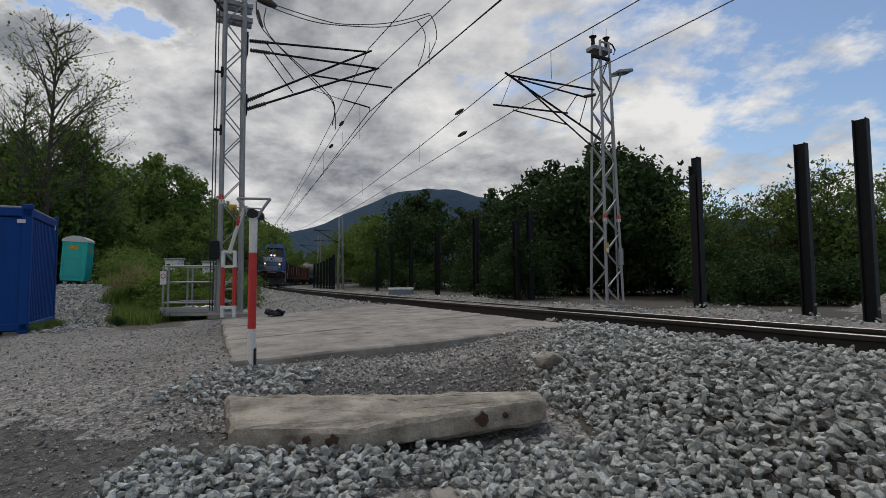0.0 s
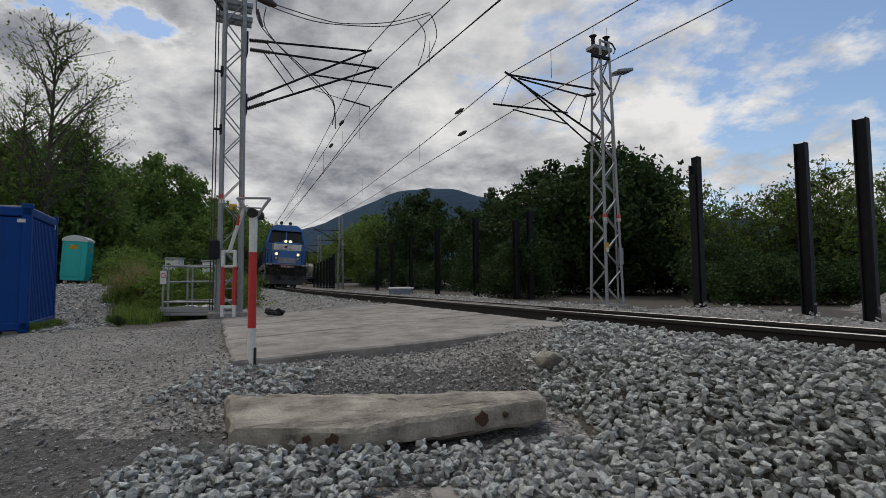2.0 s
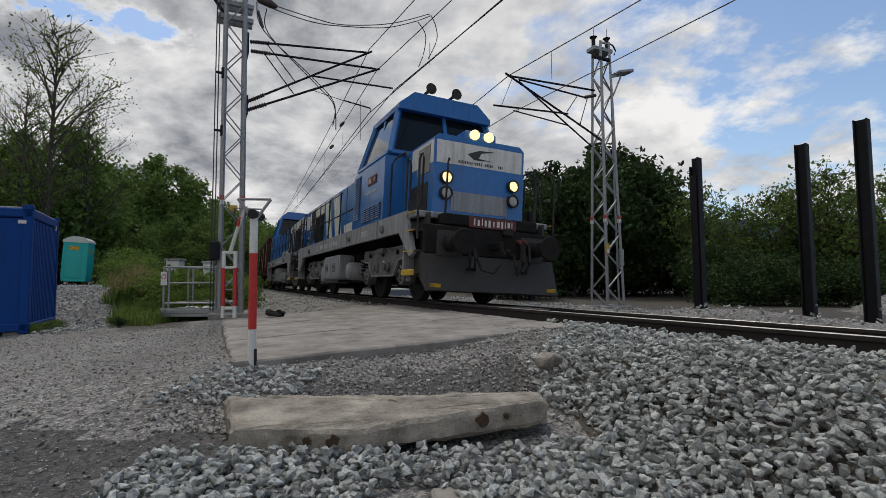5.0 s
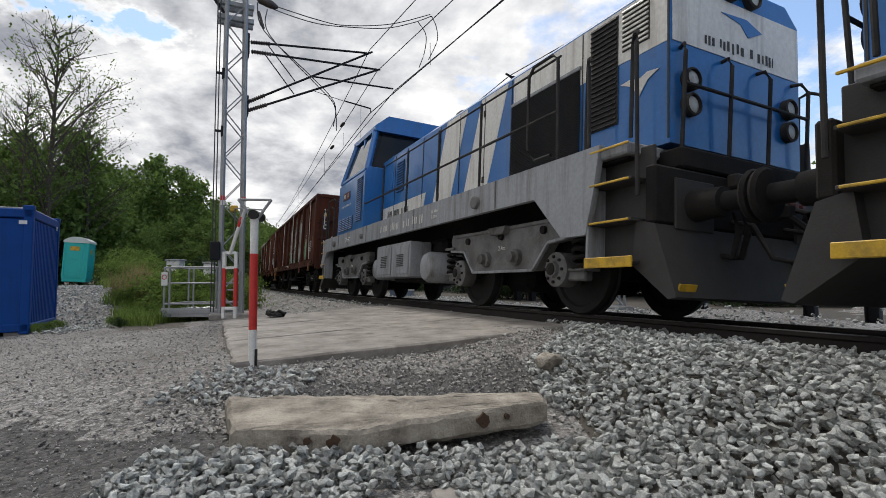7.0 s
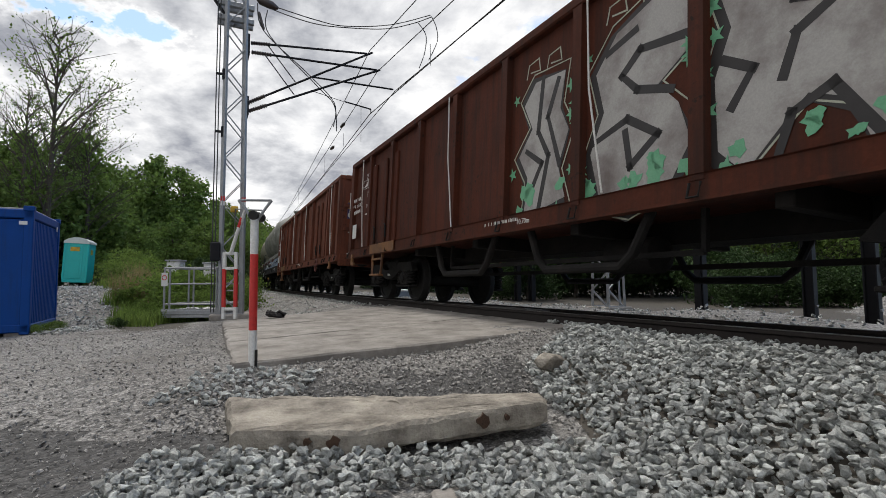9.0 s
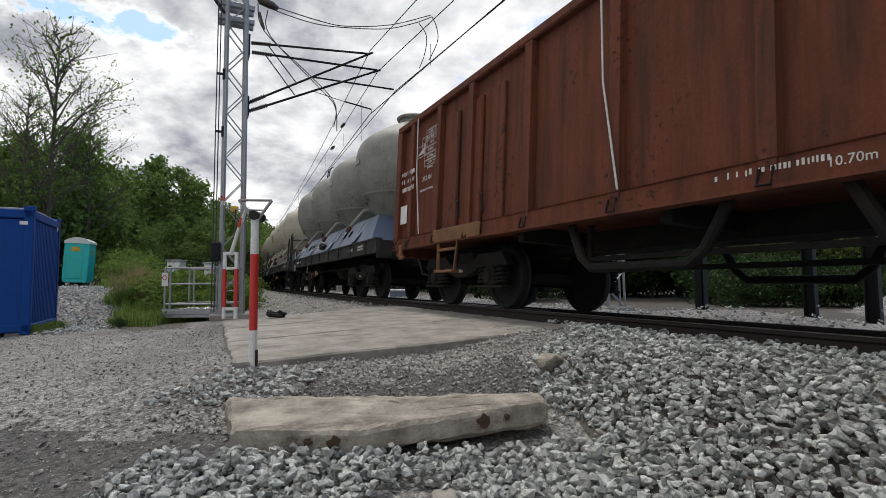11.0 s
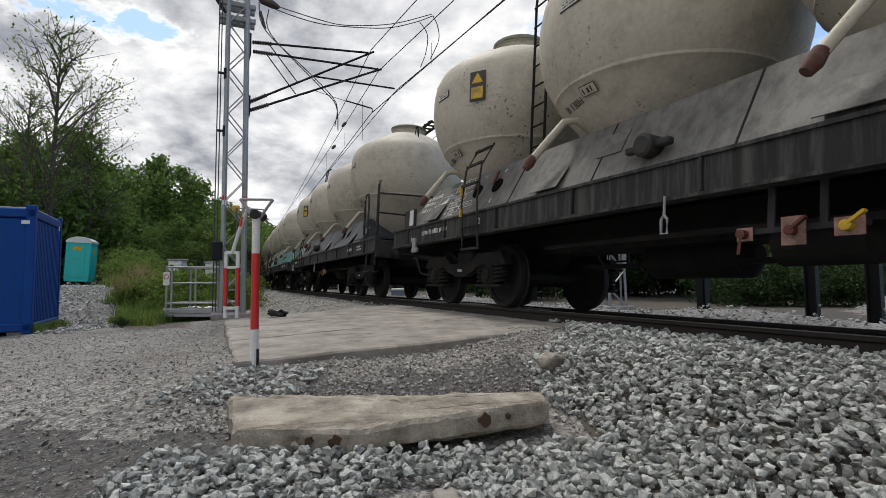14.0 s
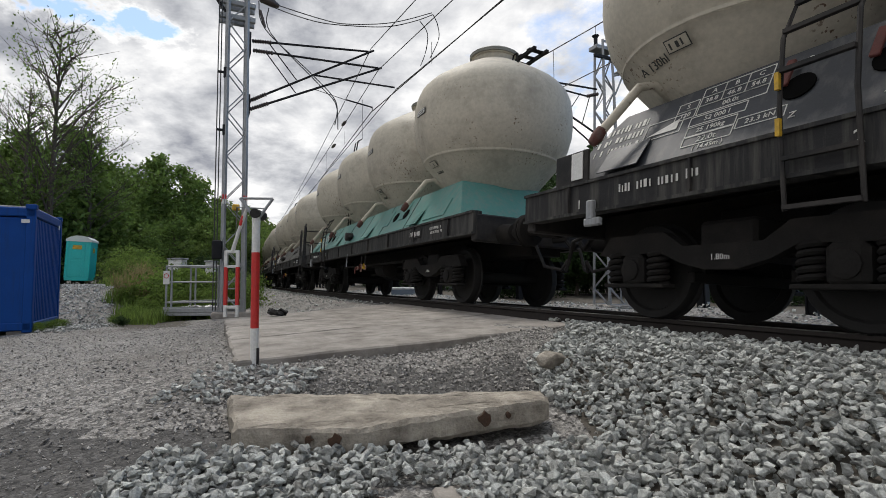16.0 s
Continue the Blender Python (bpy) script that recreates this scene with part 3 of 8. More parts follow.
def buffers(parent, length, material, z=1.05):
    for e in (1, -1):
        for y in (0.87, -0.87):
            me = Mesh().lathe([(0.15, e * (length / 2 - 0.62)), (0.13, e * (length / 2 - 0.30)), (0.085, e * (length / 2 - 0.29)), (0.085, e * (length / 2 - 0.07)), (0.2, e * (length / 2 - 0.06)), (0.225, e * (length / 2 - 0.03)), (0.21, e * (length / 2))], 18, (0, y, z), 'X')
            part("buffer", me, material, parent, smooth=True)
        hook = Mesh().box((e * (length / 2 - 0.42), 0, 1.05), (0.34, 0.09, 0.14), 0.03)
        hook.tube([(e * (length / 2 - 0.3), 0, 1.02), (e * (length / 2 - 0.12), 0, 0.86), (e * (length / 2 - 0.02), 0, 0.95)], 0.035, 7)
        part("coupling", hook, M_GRIME, parent, "greasy black screw coupling")
        for y in (0.35, -0.45):
            part("air_hose", Mesh().tube([(e * (length / 2 - 0.6), y, 0.95), (e * (length / 2 - 0.4), y, 0.9), (e * (length / 2 - 0.25), y * 0.9, 0.6), (e * (length / 2 - 0.05), y * 0.6, 0.55), (e * (length / 2), y * 0.4, 0.7)], 0.026, 7), M_BLACK, parent, smooth=True)


def side(x, y, z, e=-1):
    """Pose of a flat mark on the side of a vehicle, read from outside; e -1: the camera's side when not turned."""
    m = Matrix.Translation((x, y, z)) @ Matrix.Rotation(math.pi / 2, 4, 'X')
    return m if e < 0 else Matrix.Translation((x, y, z)) @ Matrix.Rotation(math.pi, 4, 'Z') @ Matrix.Rotation(math.pi / 2, 4, 'X')


def bars(parent, m, width, rows, gap, height, material, name="lettering", seed=1):
    """Unreadable writing as rows of short bars, on the plane of m."""
    rnd = random.Random(seed)
    me = Mesh()
    for i in range(rows):
        x = -width / 2
        while x < width / 2 - height * 0.3:
            w = min(height * rnd.uniform(0.4, 0.75), width / 2 - x)
            if rnd.random() > 0.16:
                me.box((x + w / 2, (rows - 1) * gap / 2 - i * gap + rnd.uniform(-0.1, 0.1) * height, 0), (w * rnd.uniform(0.3, 0.62), height * rnd.uniform(0.75, 1.0), 0.003))
            x += w
    return tagged(part(name, me, material, parent, m=m), kind="stuff")


# -- locomotive: +x is the cab end --
def loco():
    ob = thing("diesel_locomotive", "blue and white diesel locomotive with grey frame and bogies", "locomotive", "locomotives of the train")
    # frame: deck, side sills with dropped ends
    me = Mesh().box((0, 0, 1.58), (12.6, 2.86, 0.12), 0.02)
    part("deck", me, M_GREY, ob)
    # sill and added sheet in near-black: painted shade below the deck
    part("centre_sill", Mesh().box((0, 0, 1.3), (12.4, 1.5, 0.46), 0.02), M_GRIME, ob)
    part("deck_underside", Mesh().box((0, 0, 1.505), (12.5, 2.7, 0.02)), M_GRIME, ob)
    for y in (-1, 1):
        out = [(-6.0, 1.66), (5.95, 1.66), (5.95, 1.50), (6.35, 0.86), (6.15, 0.80), (5.55, 1.28), (-4.95, 1.28), (-5.45, 0.80), (-5.82, 0.80), (-5.92, 1.2)]
        part("side_sill", Mesh().prism(out, y * 1.40, y * 1.47), M_GREY, ob)
        for x in (-4.1, -1.3, 1.6, 4.2):
            part("sill_joint", Mesh().box((x, y * 1.473, 1.47), (0.025, 0.012, 0.36)), M_BOGIE, ob)
        for x, r in ((-3.6, 0.09), (1.9, 0.06), (4.6, 0.09)):
            part("jack_plug", Mesh().lathe([(r, y * 1.47), (r, y * 1.52), (r * 0.8, y * 1.53)], 16, (x, 0, 1.44), 'Y'), M_BOGIE, ob)
    # ends: headstock, steps, snow plough
    for e in (1, -1):
        me = Mesh().box((e * 6.5, 0, 1.12), (0.12, 2.7, 0.52), 0.02)
        me.box((e * 6.3, 0, 1.5), (0.5, 2.0, 0.2), 0.02)
        part("headstock", me, M_GRIME, ob)
        pl = Mesh().prism([(e * 6.35, 0.9), (e * 6.56, 0.85), (e * 6.78, 0.22), (e * 6.7, 0.2), (e * 6.3, 0.5)], -1.35, 1.35)
        part("snow_plough", pl, M_PLOUGH, ob, "scuffed grey snow plough")
        for y in (-1.2, 1.2):
            part("hazard_mark", Mesh().box((e * 6.765, y, 0.30), (0.02, 0.2, 0.06), 0, Matrix.Rotation(e * 0.33, 3, 'Y')), M_YELLOW, ob)
        for y in (-1, 1):
            part("step_plate", Mesh().box((e * 6.14, y * 1.22, 1.05), (0.62, 0.04, 1.1), 0.01), M_PLOUGH, ob)
            part("step_cheek", Mesh().box((e * 5.83, y * 1.33, 1.05), (0.04, 0.26, 1.12), 0.01), M_GREY, ob)
            for z in (0.52, 0.9, 1.27):
                part("step", Mesh().box((e * 6.12, y * 1.34, z), (0.55, 0.24, 0.03), 0.005), M_PLOUGH, ob)
            for z in (0.9, 1.27, 1.6):
                part("step_edge", Mesh().box((e * 6.12, y * 1.465, z), (0.5, 0.02, 0.02), 0.004), M_YELLOW, ob)
            part("step_edge", Mesh().box((e * 6.12, y * 1.47, 0.52), (0.6, 0.03, 0.10), 0.006), M_YELLOW, ob)
            for x in (5.83, 6.45):
                part("handrail", Mesh().tube([(e * x, y * 1.44, 1.1), (e * x, y * 1.46, 2.5), (e * (x - 0.03), y * 1.42, 2.62), (e * (x - 0.12), y * 1.36, 2.66), (e * (x - 0.2), y * 1.3, 2.6), (e * (x - 0.22), y * 1.3, 1.7)], 0.02, 7), M_BLACK, ob, smooth=True)
        for y in (-0.95, 0.95) if e > 0 else (-0.95, -0.3, 0.3, 0.95):
            part("handrail", Mesh().tube([(e * 6.5, y, 1.4), (e * 6.55, y, 2.5), (e * 6.5, y * 0.96, 2.6), (e * 6.4, y * 0.9, 2.6)], 0.02, 7), M_BLACK, ob, smooth=True)
        if e < 0:
            part("handrail", Mesh().tube([(e * 6.54, -0.95, 2.2), (e * 6.54, 0.95, 2.2)], 0.018, 7), M_BLACK, ob, smooth=True)
    for e in (1, -1):
        for y in (-0.62, -0.5, 0.55, 0.68):
            part("hose", Mesh().tube([(e * 6.56, y, 1.18), (e * 6.78, y, 1.1), (e * 6.84, y * 0.96, 0.8), (e * 6.76, y * 0.9, 0.6), (e * 6.6, y * 0.86, 0.62)], 0.03, 8), M_BLACK, ob, smooth=True)
            part("cock", Mesh().lathe([(0.045, e * 6.54), (0.045, e * 6.66), (0.03, e * 6.67)], 10, (0, y, 1.18), 'X'), M_RUSTRED, ob, "dull red brake cock")
        part("jumper_socket", Mesh().box((e * 6.6, 0.3, 1.34), (0.12, 0.2, 0.14), 0.02), M_BLACK, ob)
        for y in (-0.87, 0.87):
            part("buffer_plate", Mesh().box((e * 6.57, y, 1.05), (0.03, 0.5, 0.46), 0.01), M_PLOUGH, ob)
    buffers(ob, 14.34, M_GRIME)
    # long hood: chamfered body
    half = [(-1.0, 1.66), (1.0, 1.66), (1.0, 3.28), (0.78, 3.48), (-0.78, 3.48), (-1.0, 3.28)]
    part("long_hood", Mesh().prism(half, -6.42, 2.0, 'YZ'), M_BLUE, ob)
    part("roof_strip", Mesh().box((-2.2, 0, 3.5), (8.2, 1.3, 0.06), 0.02), M_BLUE, ob)
    for x in (-5.4, -3.6, -1.6):
        part("roof_fan", Mesh().lathe([(0.5, 3.5), (0.5, 3.6), (0.42, 3.64), (0.1, 3.64)], 20, (x, 0, 0)), M_GREY, ob)
    part("exhaust", Mesh().lathe([(0.17, 3.5), (0.17, 3.8), (0.2, 3.82), (0.2, 3.9), (0.15, 3.92)], 16, (0.3, -0.3, 0)), M_BLACK, ob)
    for y in (-1, 1):
        f = y * 1.0
        # painted panels of the side: white band along the top front, then slanting stripes
        part("white_band", Mesh().prism([(-6.40, 2.66), (-3.75, 2.66), (-3.75, 3.26), (-6.40, 3.26)], f, f + y * 0.006), M_WHITE, ob)
        for x0 in (-3.55, -2.3):
            part("white_stripe", Mesh().prism([(x0 + 0.55, 1.70), (x0 + 1.30, 1.70), (x0 + 0.72, 3.26), (x0 - 0.05, 3.26)], f, f + y * 0.006), M_WHITE, ob)
        part("white_band", Mesh().prism([(-0.55, 1.70), (1.95, 1.70), (1.95, 2.12), (-0.70, 2.12)], f, f + y * 0.006), M_WHITE, ob)
        # doors, louvres, radiator grille
        for x in (-6.4, -5.2, -3.7, -2.95, -2.1, -1.3, -0.5, 0.35, 1.1, 1.9):
            part("door_joint", Mesh().box((x, f + y * 0.004, 2.48), (0.018, 0.012, 1.55)), M_INK, ob)
        for x, z in [(a, b) for a in (-3.0, -1.35, 0.3) for b in (1.95, 3.0)]:
            part("hinge", Mesh().box((x + 0.06, f + y * 0.01, z), (0.06, 0.02, 0.1), 0.005), M_BLACK, ob)
        gr = part("radiator_grille", Mesh().box((-4.45, f + y * 0.012, 2.34), (1.42, 0.02, 1.0), 0.004), M_BLACK, ob, "black wire mesh radiator grille")
        mesh_ = Mesh()
        for i in range(46):
            mesh_.box((-4.45, f + y * 0.028, 1.86 + i * 0.0215), (1.40, 0.012, 0.009))
        part("mesh_wire", mesh_, M_DARKSTEEL, gr)
        for z in (2.86, 1.82):
            part("grille_frame", Mesh().beam((-5.18, f + y * 0.02, z), (-3.72, f + y * 0.02, z), 0.03, 0.04), M_GREY, ob)

        def louvre(x, z, w, h, n, mt):
            bk = part("louvre", Mesh().box((x, f + y * 0.006, z), (w, 0.014, h), 0.002), M_INK, ob)
            for i in range(n):
                part("slat", Mesh().box((x, f + y * 0.022, z - h / 2 + (i + 0.5) * h / n), (w * 0.94, 0.012, h / n * 0.62), 0, Matrix.Rotation(y * 0.5, 3, 'X')), mt, bk)
        louvre(-6.0, 3.0, 0.36, 0.46, 9, M_WHITE)
        louvre(-5.55, 2.62, 0.42, 1.2, 22, M_BLACK)
        louvre(0.75, 2.72, 0.42, 0.7, 12, M_BLUE)
        part("side_window", Mesh().box((1.5, f + y * 0.01, 2.72), (0.5, 0.03, 0.42), 0.01), M_BLUE, ob)
        bars(ob, side(0.9, f + y * 0.012, 1.92, y), 1.5, 1, 0.1, 0.16, M_INK, seed=4)
        part("winged_emblem", Mesh().prism([(-6.16, 2.36), (-6.05, 2.22), (-5.94, 2.36), (-5.80, 2.42), (-5.95, 2.44), (-6.05, 2.40), (-6.15, 2.44), (-6.30, 2.42)], f + y * 0.004, f + y * 0.012), M_PAINT, ob)
        # railings along the walkway
        part("railing", Mesh().tube([(-5.3, y * 1.42, 1.66), (-5.3, y * 1.44, 2.82), (-5.2, y * 1.44, 2.9), (-4.85, y * 1.44, 2.9), (-4.75, y * 1.44, 2.8), (-4.75, y * 1.44, 1.9), (-4.9, y * 1.44, 1.75), (-5.2, y * 1.44, 1.75)], 0.02, 7), M_BLACK, ob, smooth=True)
        part("railing", Mesh().tube([(-5.3, y * 1.44, 2.22), (1.9, y * 1.44, 2.22), (2.1, y * 1.42, 2.3), (2.15, y * 1.38, 2.6)], 0.018, 7), M_BLACK, ob, smooth=True)
        for x in (-3.6, -2.2, -0.8, 0.6):
            part("railing_post", Mesh().tube([(x, y * 1.44, 1.5), (x, y * 1.44, 2.86)], 0.02, 7), M_BLACK, ob, smooth=True)
        part("railing", Mesh().tube([(-5.3, y * 1.40, 2.86), (0.6, y * 1.40, 2.86)], 0.014, 6), M_BLACK, ob, smooth=True)
        part("railing", Mesh().tube([(4.9, y * 1.44, 1.66), (4.9, y * 1.44, 2.75), (5.1, y * 1.44, 2.82), (5.7, y * 1.44, 2.82), (5.8, y * 1.44, 2.7), (5.8, y * 1.44, 1.66)], 0.02, 7), M_BLACK, ob, smooth=True)
        bars(ob, side(-0.6, y * 1.477, 1.45, y), 2.3, 1, 0.1, 0.15, M_PAINT, seed=5)
        letters("lettering", "14.34m", 0.09, M_PAINT, ob, side(-2.2, y * 1.478, 1.50, y))
        letters("lettering", "7.60m", 0.09, M_PAINT, ob, side(-2.2, y * 1.478, 1.41, y))
        bars(ob, side(3.2, y * 1.477, 1.46, y), 0.5, 3, 0.045, 0.028, M_PAINT, seed=6)
    # hood end, with lamps
    part("white_band", Mesh().prism([(-0.98, 2.66), (0.98, 2.66), (0.98, 3.26), (-0.98, 3.26)], -6.421, -6.428, 'YZ'), M_WHITE, ob)
    part("company_sign", Mesh().prism([(-0.35, 3.05), (-0.1, 3.14), (0.3, 3.12), (0.0, 3.07), (-0.12, 2.95)], -6.43, -6.436, 'YZ'), M_BLUE, ob)
    bars(ob, Matrix.Translation((-6.432, 0, 2.78)) @ Matrix.Rotation(-math.pi / 2, 4, 'Z') @ Matrix.Rotation(math.pi / 2, 4, 'X'), 1.1, 1, 0.1, 0.11, M_INK, seed=8)

    def lamp(e, y, z, r, lit, depth=0.07):
        x = e * (6.42 if e < 0 else 6.02)
        ho = part("headlamp", Mesh().lathe([(r * 1.3, x), (r * 1.3, x + e * depth), (r * 1.05, x + e * (depth + 0.01)), (r, x + e * depth * 0.6)], 20, (0, y, z), 'X'), M_BLACK, ob, "lit round headlamp" if lit else "unlit round headlamp", smooth=True)
        part("lens", Mesh().lathe([(r * 1.0, x + e * depth * 0.7), (r * 0.7, x + e * (depth * 0.9)), (0.01, x + e * depth)], 18, (0, y, z), 'X'), M_LAMPON if lit else M_LENS, ho, smooth=True)
    for y in (-0.76, 0.76):
        lamp(-1, y, 2.30, 0.085, False)
        lamp(-1, y, 2.05, 0.085, False)
    for y in (-0.16, 0.16):
        lamp(-1, y, 3.38, 0.09, False)
    # short hood (nose) with lit lamps
    nose = [(-1.0, 1.66), (1.0, 1.66), (1.0, 3.1), (0.9, 3.2), (-0.9, 3.2), (-1.0, 3.1)]
    part("nose", Mesh().prism(nose, 4.4, 6.02, 'YZ'), M_BLUE, ob)
    part("white_band", Mesh().prism([(-0.95, 2.64), (0.95, 2.64), (0.95, 3.08), (-0.95, 3.08)], 6.021, 6.028, 'YZ'), M_WHITE, ob)
    part("nose_panel", Mesh().prism([(-0.62, 1.74), (0.62, 1.74), (0.62, 2.12), (-0.62, 2.12)], 6.021, 6.03, 'YZ'), M_GREY, ob)
    part("company_sign", Mesh().prism([(-0.30, 2.88), (-0.05, 2.98), (0.32, 3.0), (0.0, 2.93), (-0.05, 2.82), (0.25, 2.80), (-0.15, 2.78)], 6.03, 6.036, 'YZ'), M_INK, ob)
    bars(ob, Matrix.Translation((6.034, 0, 2.71)) @ Matrix.Rotation(math.pi / 2, 4, 'Z') @ Matrix.Rotation(math.pi / 2, 4, 'X'), 1.0, 1, 0.1, 0.07, M_INK, seed=9)
    pl = part("number_board", Mesh().box((6.57, 0, 1.48), (0.02, 1.0, 0.2), 0.004), M_RUSTRED, ob, "red number board")
    bars(pl, Matrix.Translation((6.584, 0, 1.48)) @ Matrix.Rotation(math.pi / 2, 4, 'Z') @ Matrix.Rotation(math.pi / 2, 4, 'X'), 0.86, 1, 0.1, 0.13, M_PAINT, seed=10)
    for y in (-0.74, 0.74):
        lamp(1, y, 2.36, 0.10, True)
        lamp(1, y, 2.06, 0.10, False)
    for y in (-0.16, 0.16):
        part("top_lamp", Mesh().lathe([(0.1, 5.96), (0.1, 6.06), (0.09, 6.07), (0.01, 6.06)], 18, (0, y, 3.28), 'X'), M_LAMPON, ob, "lit round headlamp", smooth=True)
    part("lamp_box", Mesh().box((5.8, 0, 3.26), (0.4, 0.7, 0.22), 0.03), M_BLUE, ob)
    for y in (-1, 1):
        part("white_band", Mesh().prism([(4.9, 2.64), (6.0, 2.64), (6.0, 3.08), (4.9, 3.08)], y * 1.0, y * 1.006), M_WHITE, ob)
        nl = part("louvre", Mesh().box((5.55, y * 1.004, 2.75), (0.6, 0.012, 0.55), 0.002), M_INK, ob)
        for i in range(11):
            part("slat", Mesh().box((5.55, y * 1.016, 2.5 + i * 0.05), (0.58, 0.014, 0.028), 0, Matrix.Rotation(y * 0.5, 3, 'X')), M_WHITE, nl)
        part("nose_grille", Mesh().box((5.35, y * 1.004, 2.02), (0.85, 0.014, 0.55), 0.003), M_BLACK, ob)
    # cab: wide lower wall, leaning windows, low roof
    part("cab_wall", Mesh().prism([(-1.45, 1.62), (1.45, 1.62), (1.45, 3.02), (1.38, 3.12), (-1.38, 3.12), (-1.45, 3.02)], 2.0, 4.45, 'YZ'), M_BLUE, ob)
    gh = Mesh()
    b, t_ = [(2.15, -1.36), (4.5, -1.36), (4.5, 1.36), (2.15, 1.36)], [(2.5, -1.08), (4.12, -1.08), (4.12, 1.08), (2.5, 1.08)]
    gh.add([(x, y, 3.12) for x, y in b] + [(x, y, 4.24) for x, y in t_], [(0, 1, 5, 4), (1, 2, 6, 5), (2, 3, 7, 6), (3, 0, 4, 7)])
    part("cab_glazing", gh, M_GLASS, ob, "dark cab windows")
    for i in range(4):
        p, q = b[i], t_[i]
        part("window_pillar", Mesh().beam((p[0], p[1], 3.1), (q[0], q[1], 4.27), 0.13, 0.13, 0.02), M_BLUE, ob)
        p2 = b[(i + 1) % 4]
        part("window_rail", Mesh().beam((p[0], p[1], 3.14), (p2[0], p2[1], 3.14), 0.12, 0.1, 0.02), M_BLUE, ob)
    for x, y in ((4.3, 0), (3.3, -1.2), (3.3, 1.2)):
        part("window_pillar", Mesh().beam((x, y, 3.1) if y else (4.5, 0, 3.1), (x, y * 0.9, 4.27) if y else (4.12, 0, 4.27), 0.09, 0.09, 0.01), M_BLUE, ob)
    part("cab_roof", Mesh().prism([(-1.15, 4.20), (1.15, 4.20), (1.15, 4.32), (0.8, 4.62), (-0.8, 4.62), (-1.15, 4.32)], 2.38, 4.32, 'YZ'), M_BLUE, ob)
    part("roof_vent", Mesh().box((3.6, 0.4, 4.66), (0.5, 0.7, 0.09), 0.02), M_GREY, ob)
    for y in (-0.42, 0.22):
        hn = Mesh().lathe([(0.03, 3.75), (0.035, 4.1), (0.06, 4.27), (0.13, 4.36)], 14, (0, y, 4.76), 'X').box((3.9, y, 4.68), (0.05, 0.05, 0.16))
        part("air_horn", hn, M_BLACK, ob, "dark air horn", smooth=True)
    for y in (-1, 1):
        lv = part("louvre", Mesh().box((2.4, y * 1.455, 2.4), (0.5, 0.012, 1.1), 0.002), M_INK, ob)
        for i in range(22):
            part("slat", Mesh().box((2.4, y * 1.468, 1.88 + i * 0.05), (0.47, 0.012, 0.03), 0, Matrix.Rotation(y * 0.5, 3, 'X')), M_BLUE, lv)
        lv = part("louvre", Mesh().box((3.6, y * 1.455, 1.9), (1.4, 0.012, 0.34), 0.002), M_INK, ob)
        for i in range(7):
            for x in (3.0, 3.35, 3.7, 4.05):
                part("slat", Mesh().box((x + 0.07, y * 1.468, 1.76 + i * 0.048), (0.28, 0.012, 0.026), 0, Matrix.Rotation(y * 0.5, 3, 'X')), M_BLUE, lv)
        nb = part("number_board", Mesh().box((3.6, y * 1.46, 2.66), (0.62, 0.02, 0.2), 0.004), M_RUSTRED, ob, "red number board")
        bars(nb, side(3.6, y * 1.474, 2.66, y), 0.52, 1, 0.1, 0.13, M_PAINT, seed=12)
        bars(ob, side(3.6, y * 1.458, 2.4, y), 1.0, 1, 0.1, 0.06, M_PAINT, seed=13)
    # under the frame: tanks, boxes
    for y in (-1, 1):
        part("air_tank", Mesh().lathe([(0.05, y * 0.5), (0.27, y * 0.55), (0.27, y * 1.28), (0.22, y * 1.36), (0.1, y * 1.40), (0.03, y * 1.41)], 20, (-1.65, 0, 0.62), 'Y'), M_GREY, ob, smooth=True)
        part("air_tank", Mesh().lathe([(0.05, y * 0.5), (0.24, y * 0.55), (0.24, y * 1.25), (0.19, y * 1.32), (0.03, y * 1.37)], 20, (1.25, 0, 0.66), 'Y'), M_GREY, ob, smooth=True)
        bx = part("battery_box", Mesh().box((-0.15, y * 1.22, 0.78), (1.9, 0.44, 0.66), 0.02), M_GREY, ob)
        for x in (-0.65, 0.3):
            part("box_door", Mesh().box((x, y * 1.448, 0.78), (0.86, 0.02, 0.54), 0.01), M_GREY, bx)
            for i in range(7):
                part("slat", Mesh().box((x - 0.02, y * 1.462, 0.66 + i * 0.035), (0.34, 0.012, 0.016)), M_INK, bx)
    part("fuel_tank", Mesh().box((-0.2, 0, 0.78), (2.6, 1.9, 0.8), 0.08), M_GRIME, ob)
    # bogies
    for c in (-3.8, 3.8):
        for y in (-1, 1):
            fr = [(-1.55, 1.02), (-1.5, 1.12), (-0.5, 1.10), (0.5, 1.10), (1.5, 1.12), (1.55, 1.02), (1.5, 0.86), (1.05, 0.82), (0.75, 0.50), (-0.75, 0.50), (-1.05, 0.82), (-1.5, 0.86)]
            bo = part("bogie_frame", Mesh().prism([(c + a, b) for a, b in fr], y * 1.02, y * 1.16), M_BOGIE, ob)
            lip = Mesh()
            for (a0, b0), (a1, b1) in zip(fr[6:], fr[7:]):
                lip.beam((c + a0, y * 1.175, b0), (c + a1, y * 1.175, b1), 0.05, 0.035, 0.006)
            part("frame_lip", lip, M_GREY, bo)
            part("stiffener", Mesh().prism([(c - 1.45, 1.06), (c + 1.45, 1.06), (c + 1.45, 1.10), (c - 1.45, 1.10)], y * 1.16, y * 1.185), M_BOGIE, bo)
            part("lug_plate", Mesh().prism([(c - 0.22, 1.10), (c + 0.22, 1.10), (c + 0.16, 1.0), (c - 0.16, 1.0)], y * 1.16, y * 1.26), M_BOGIE, bo)
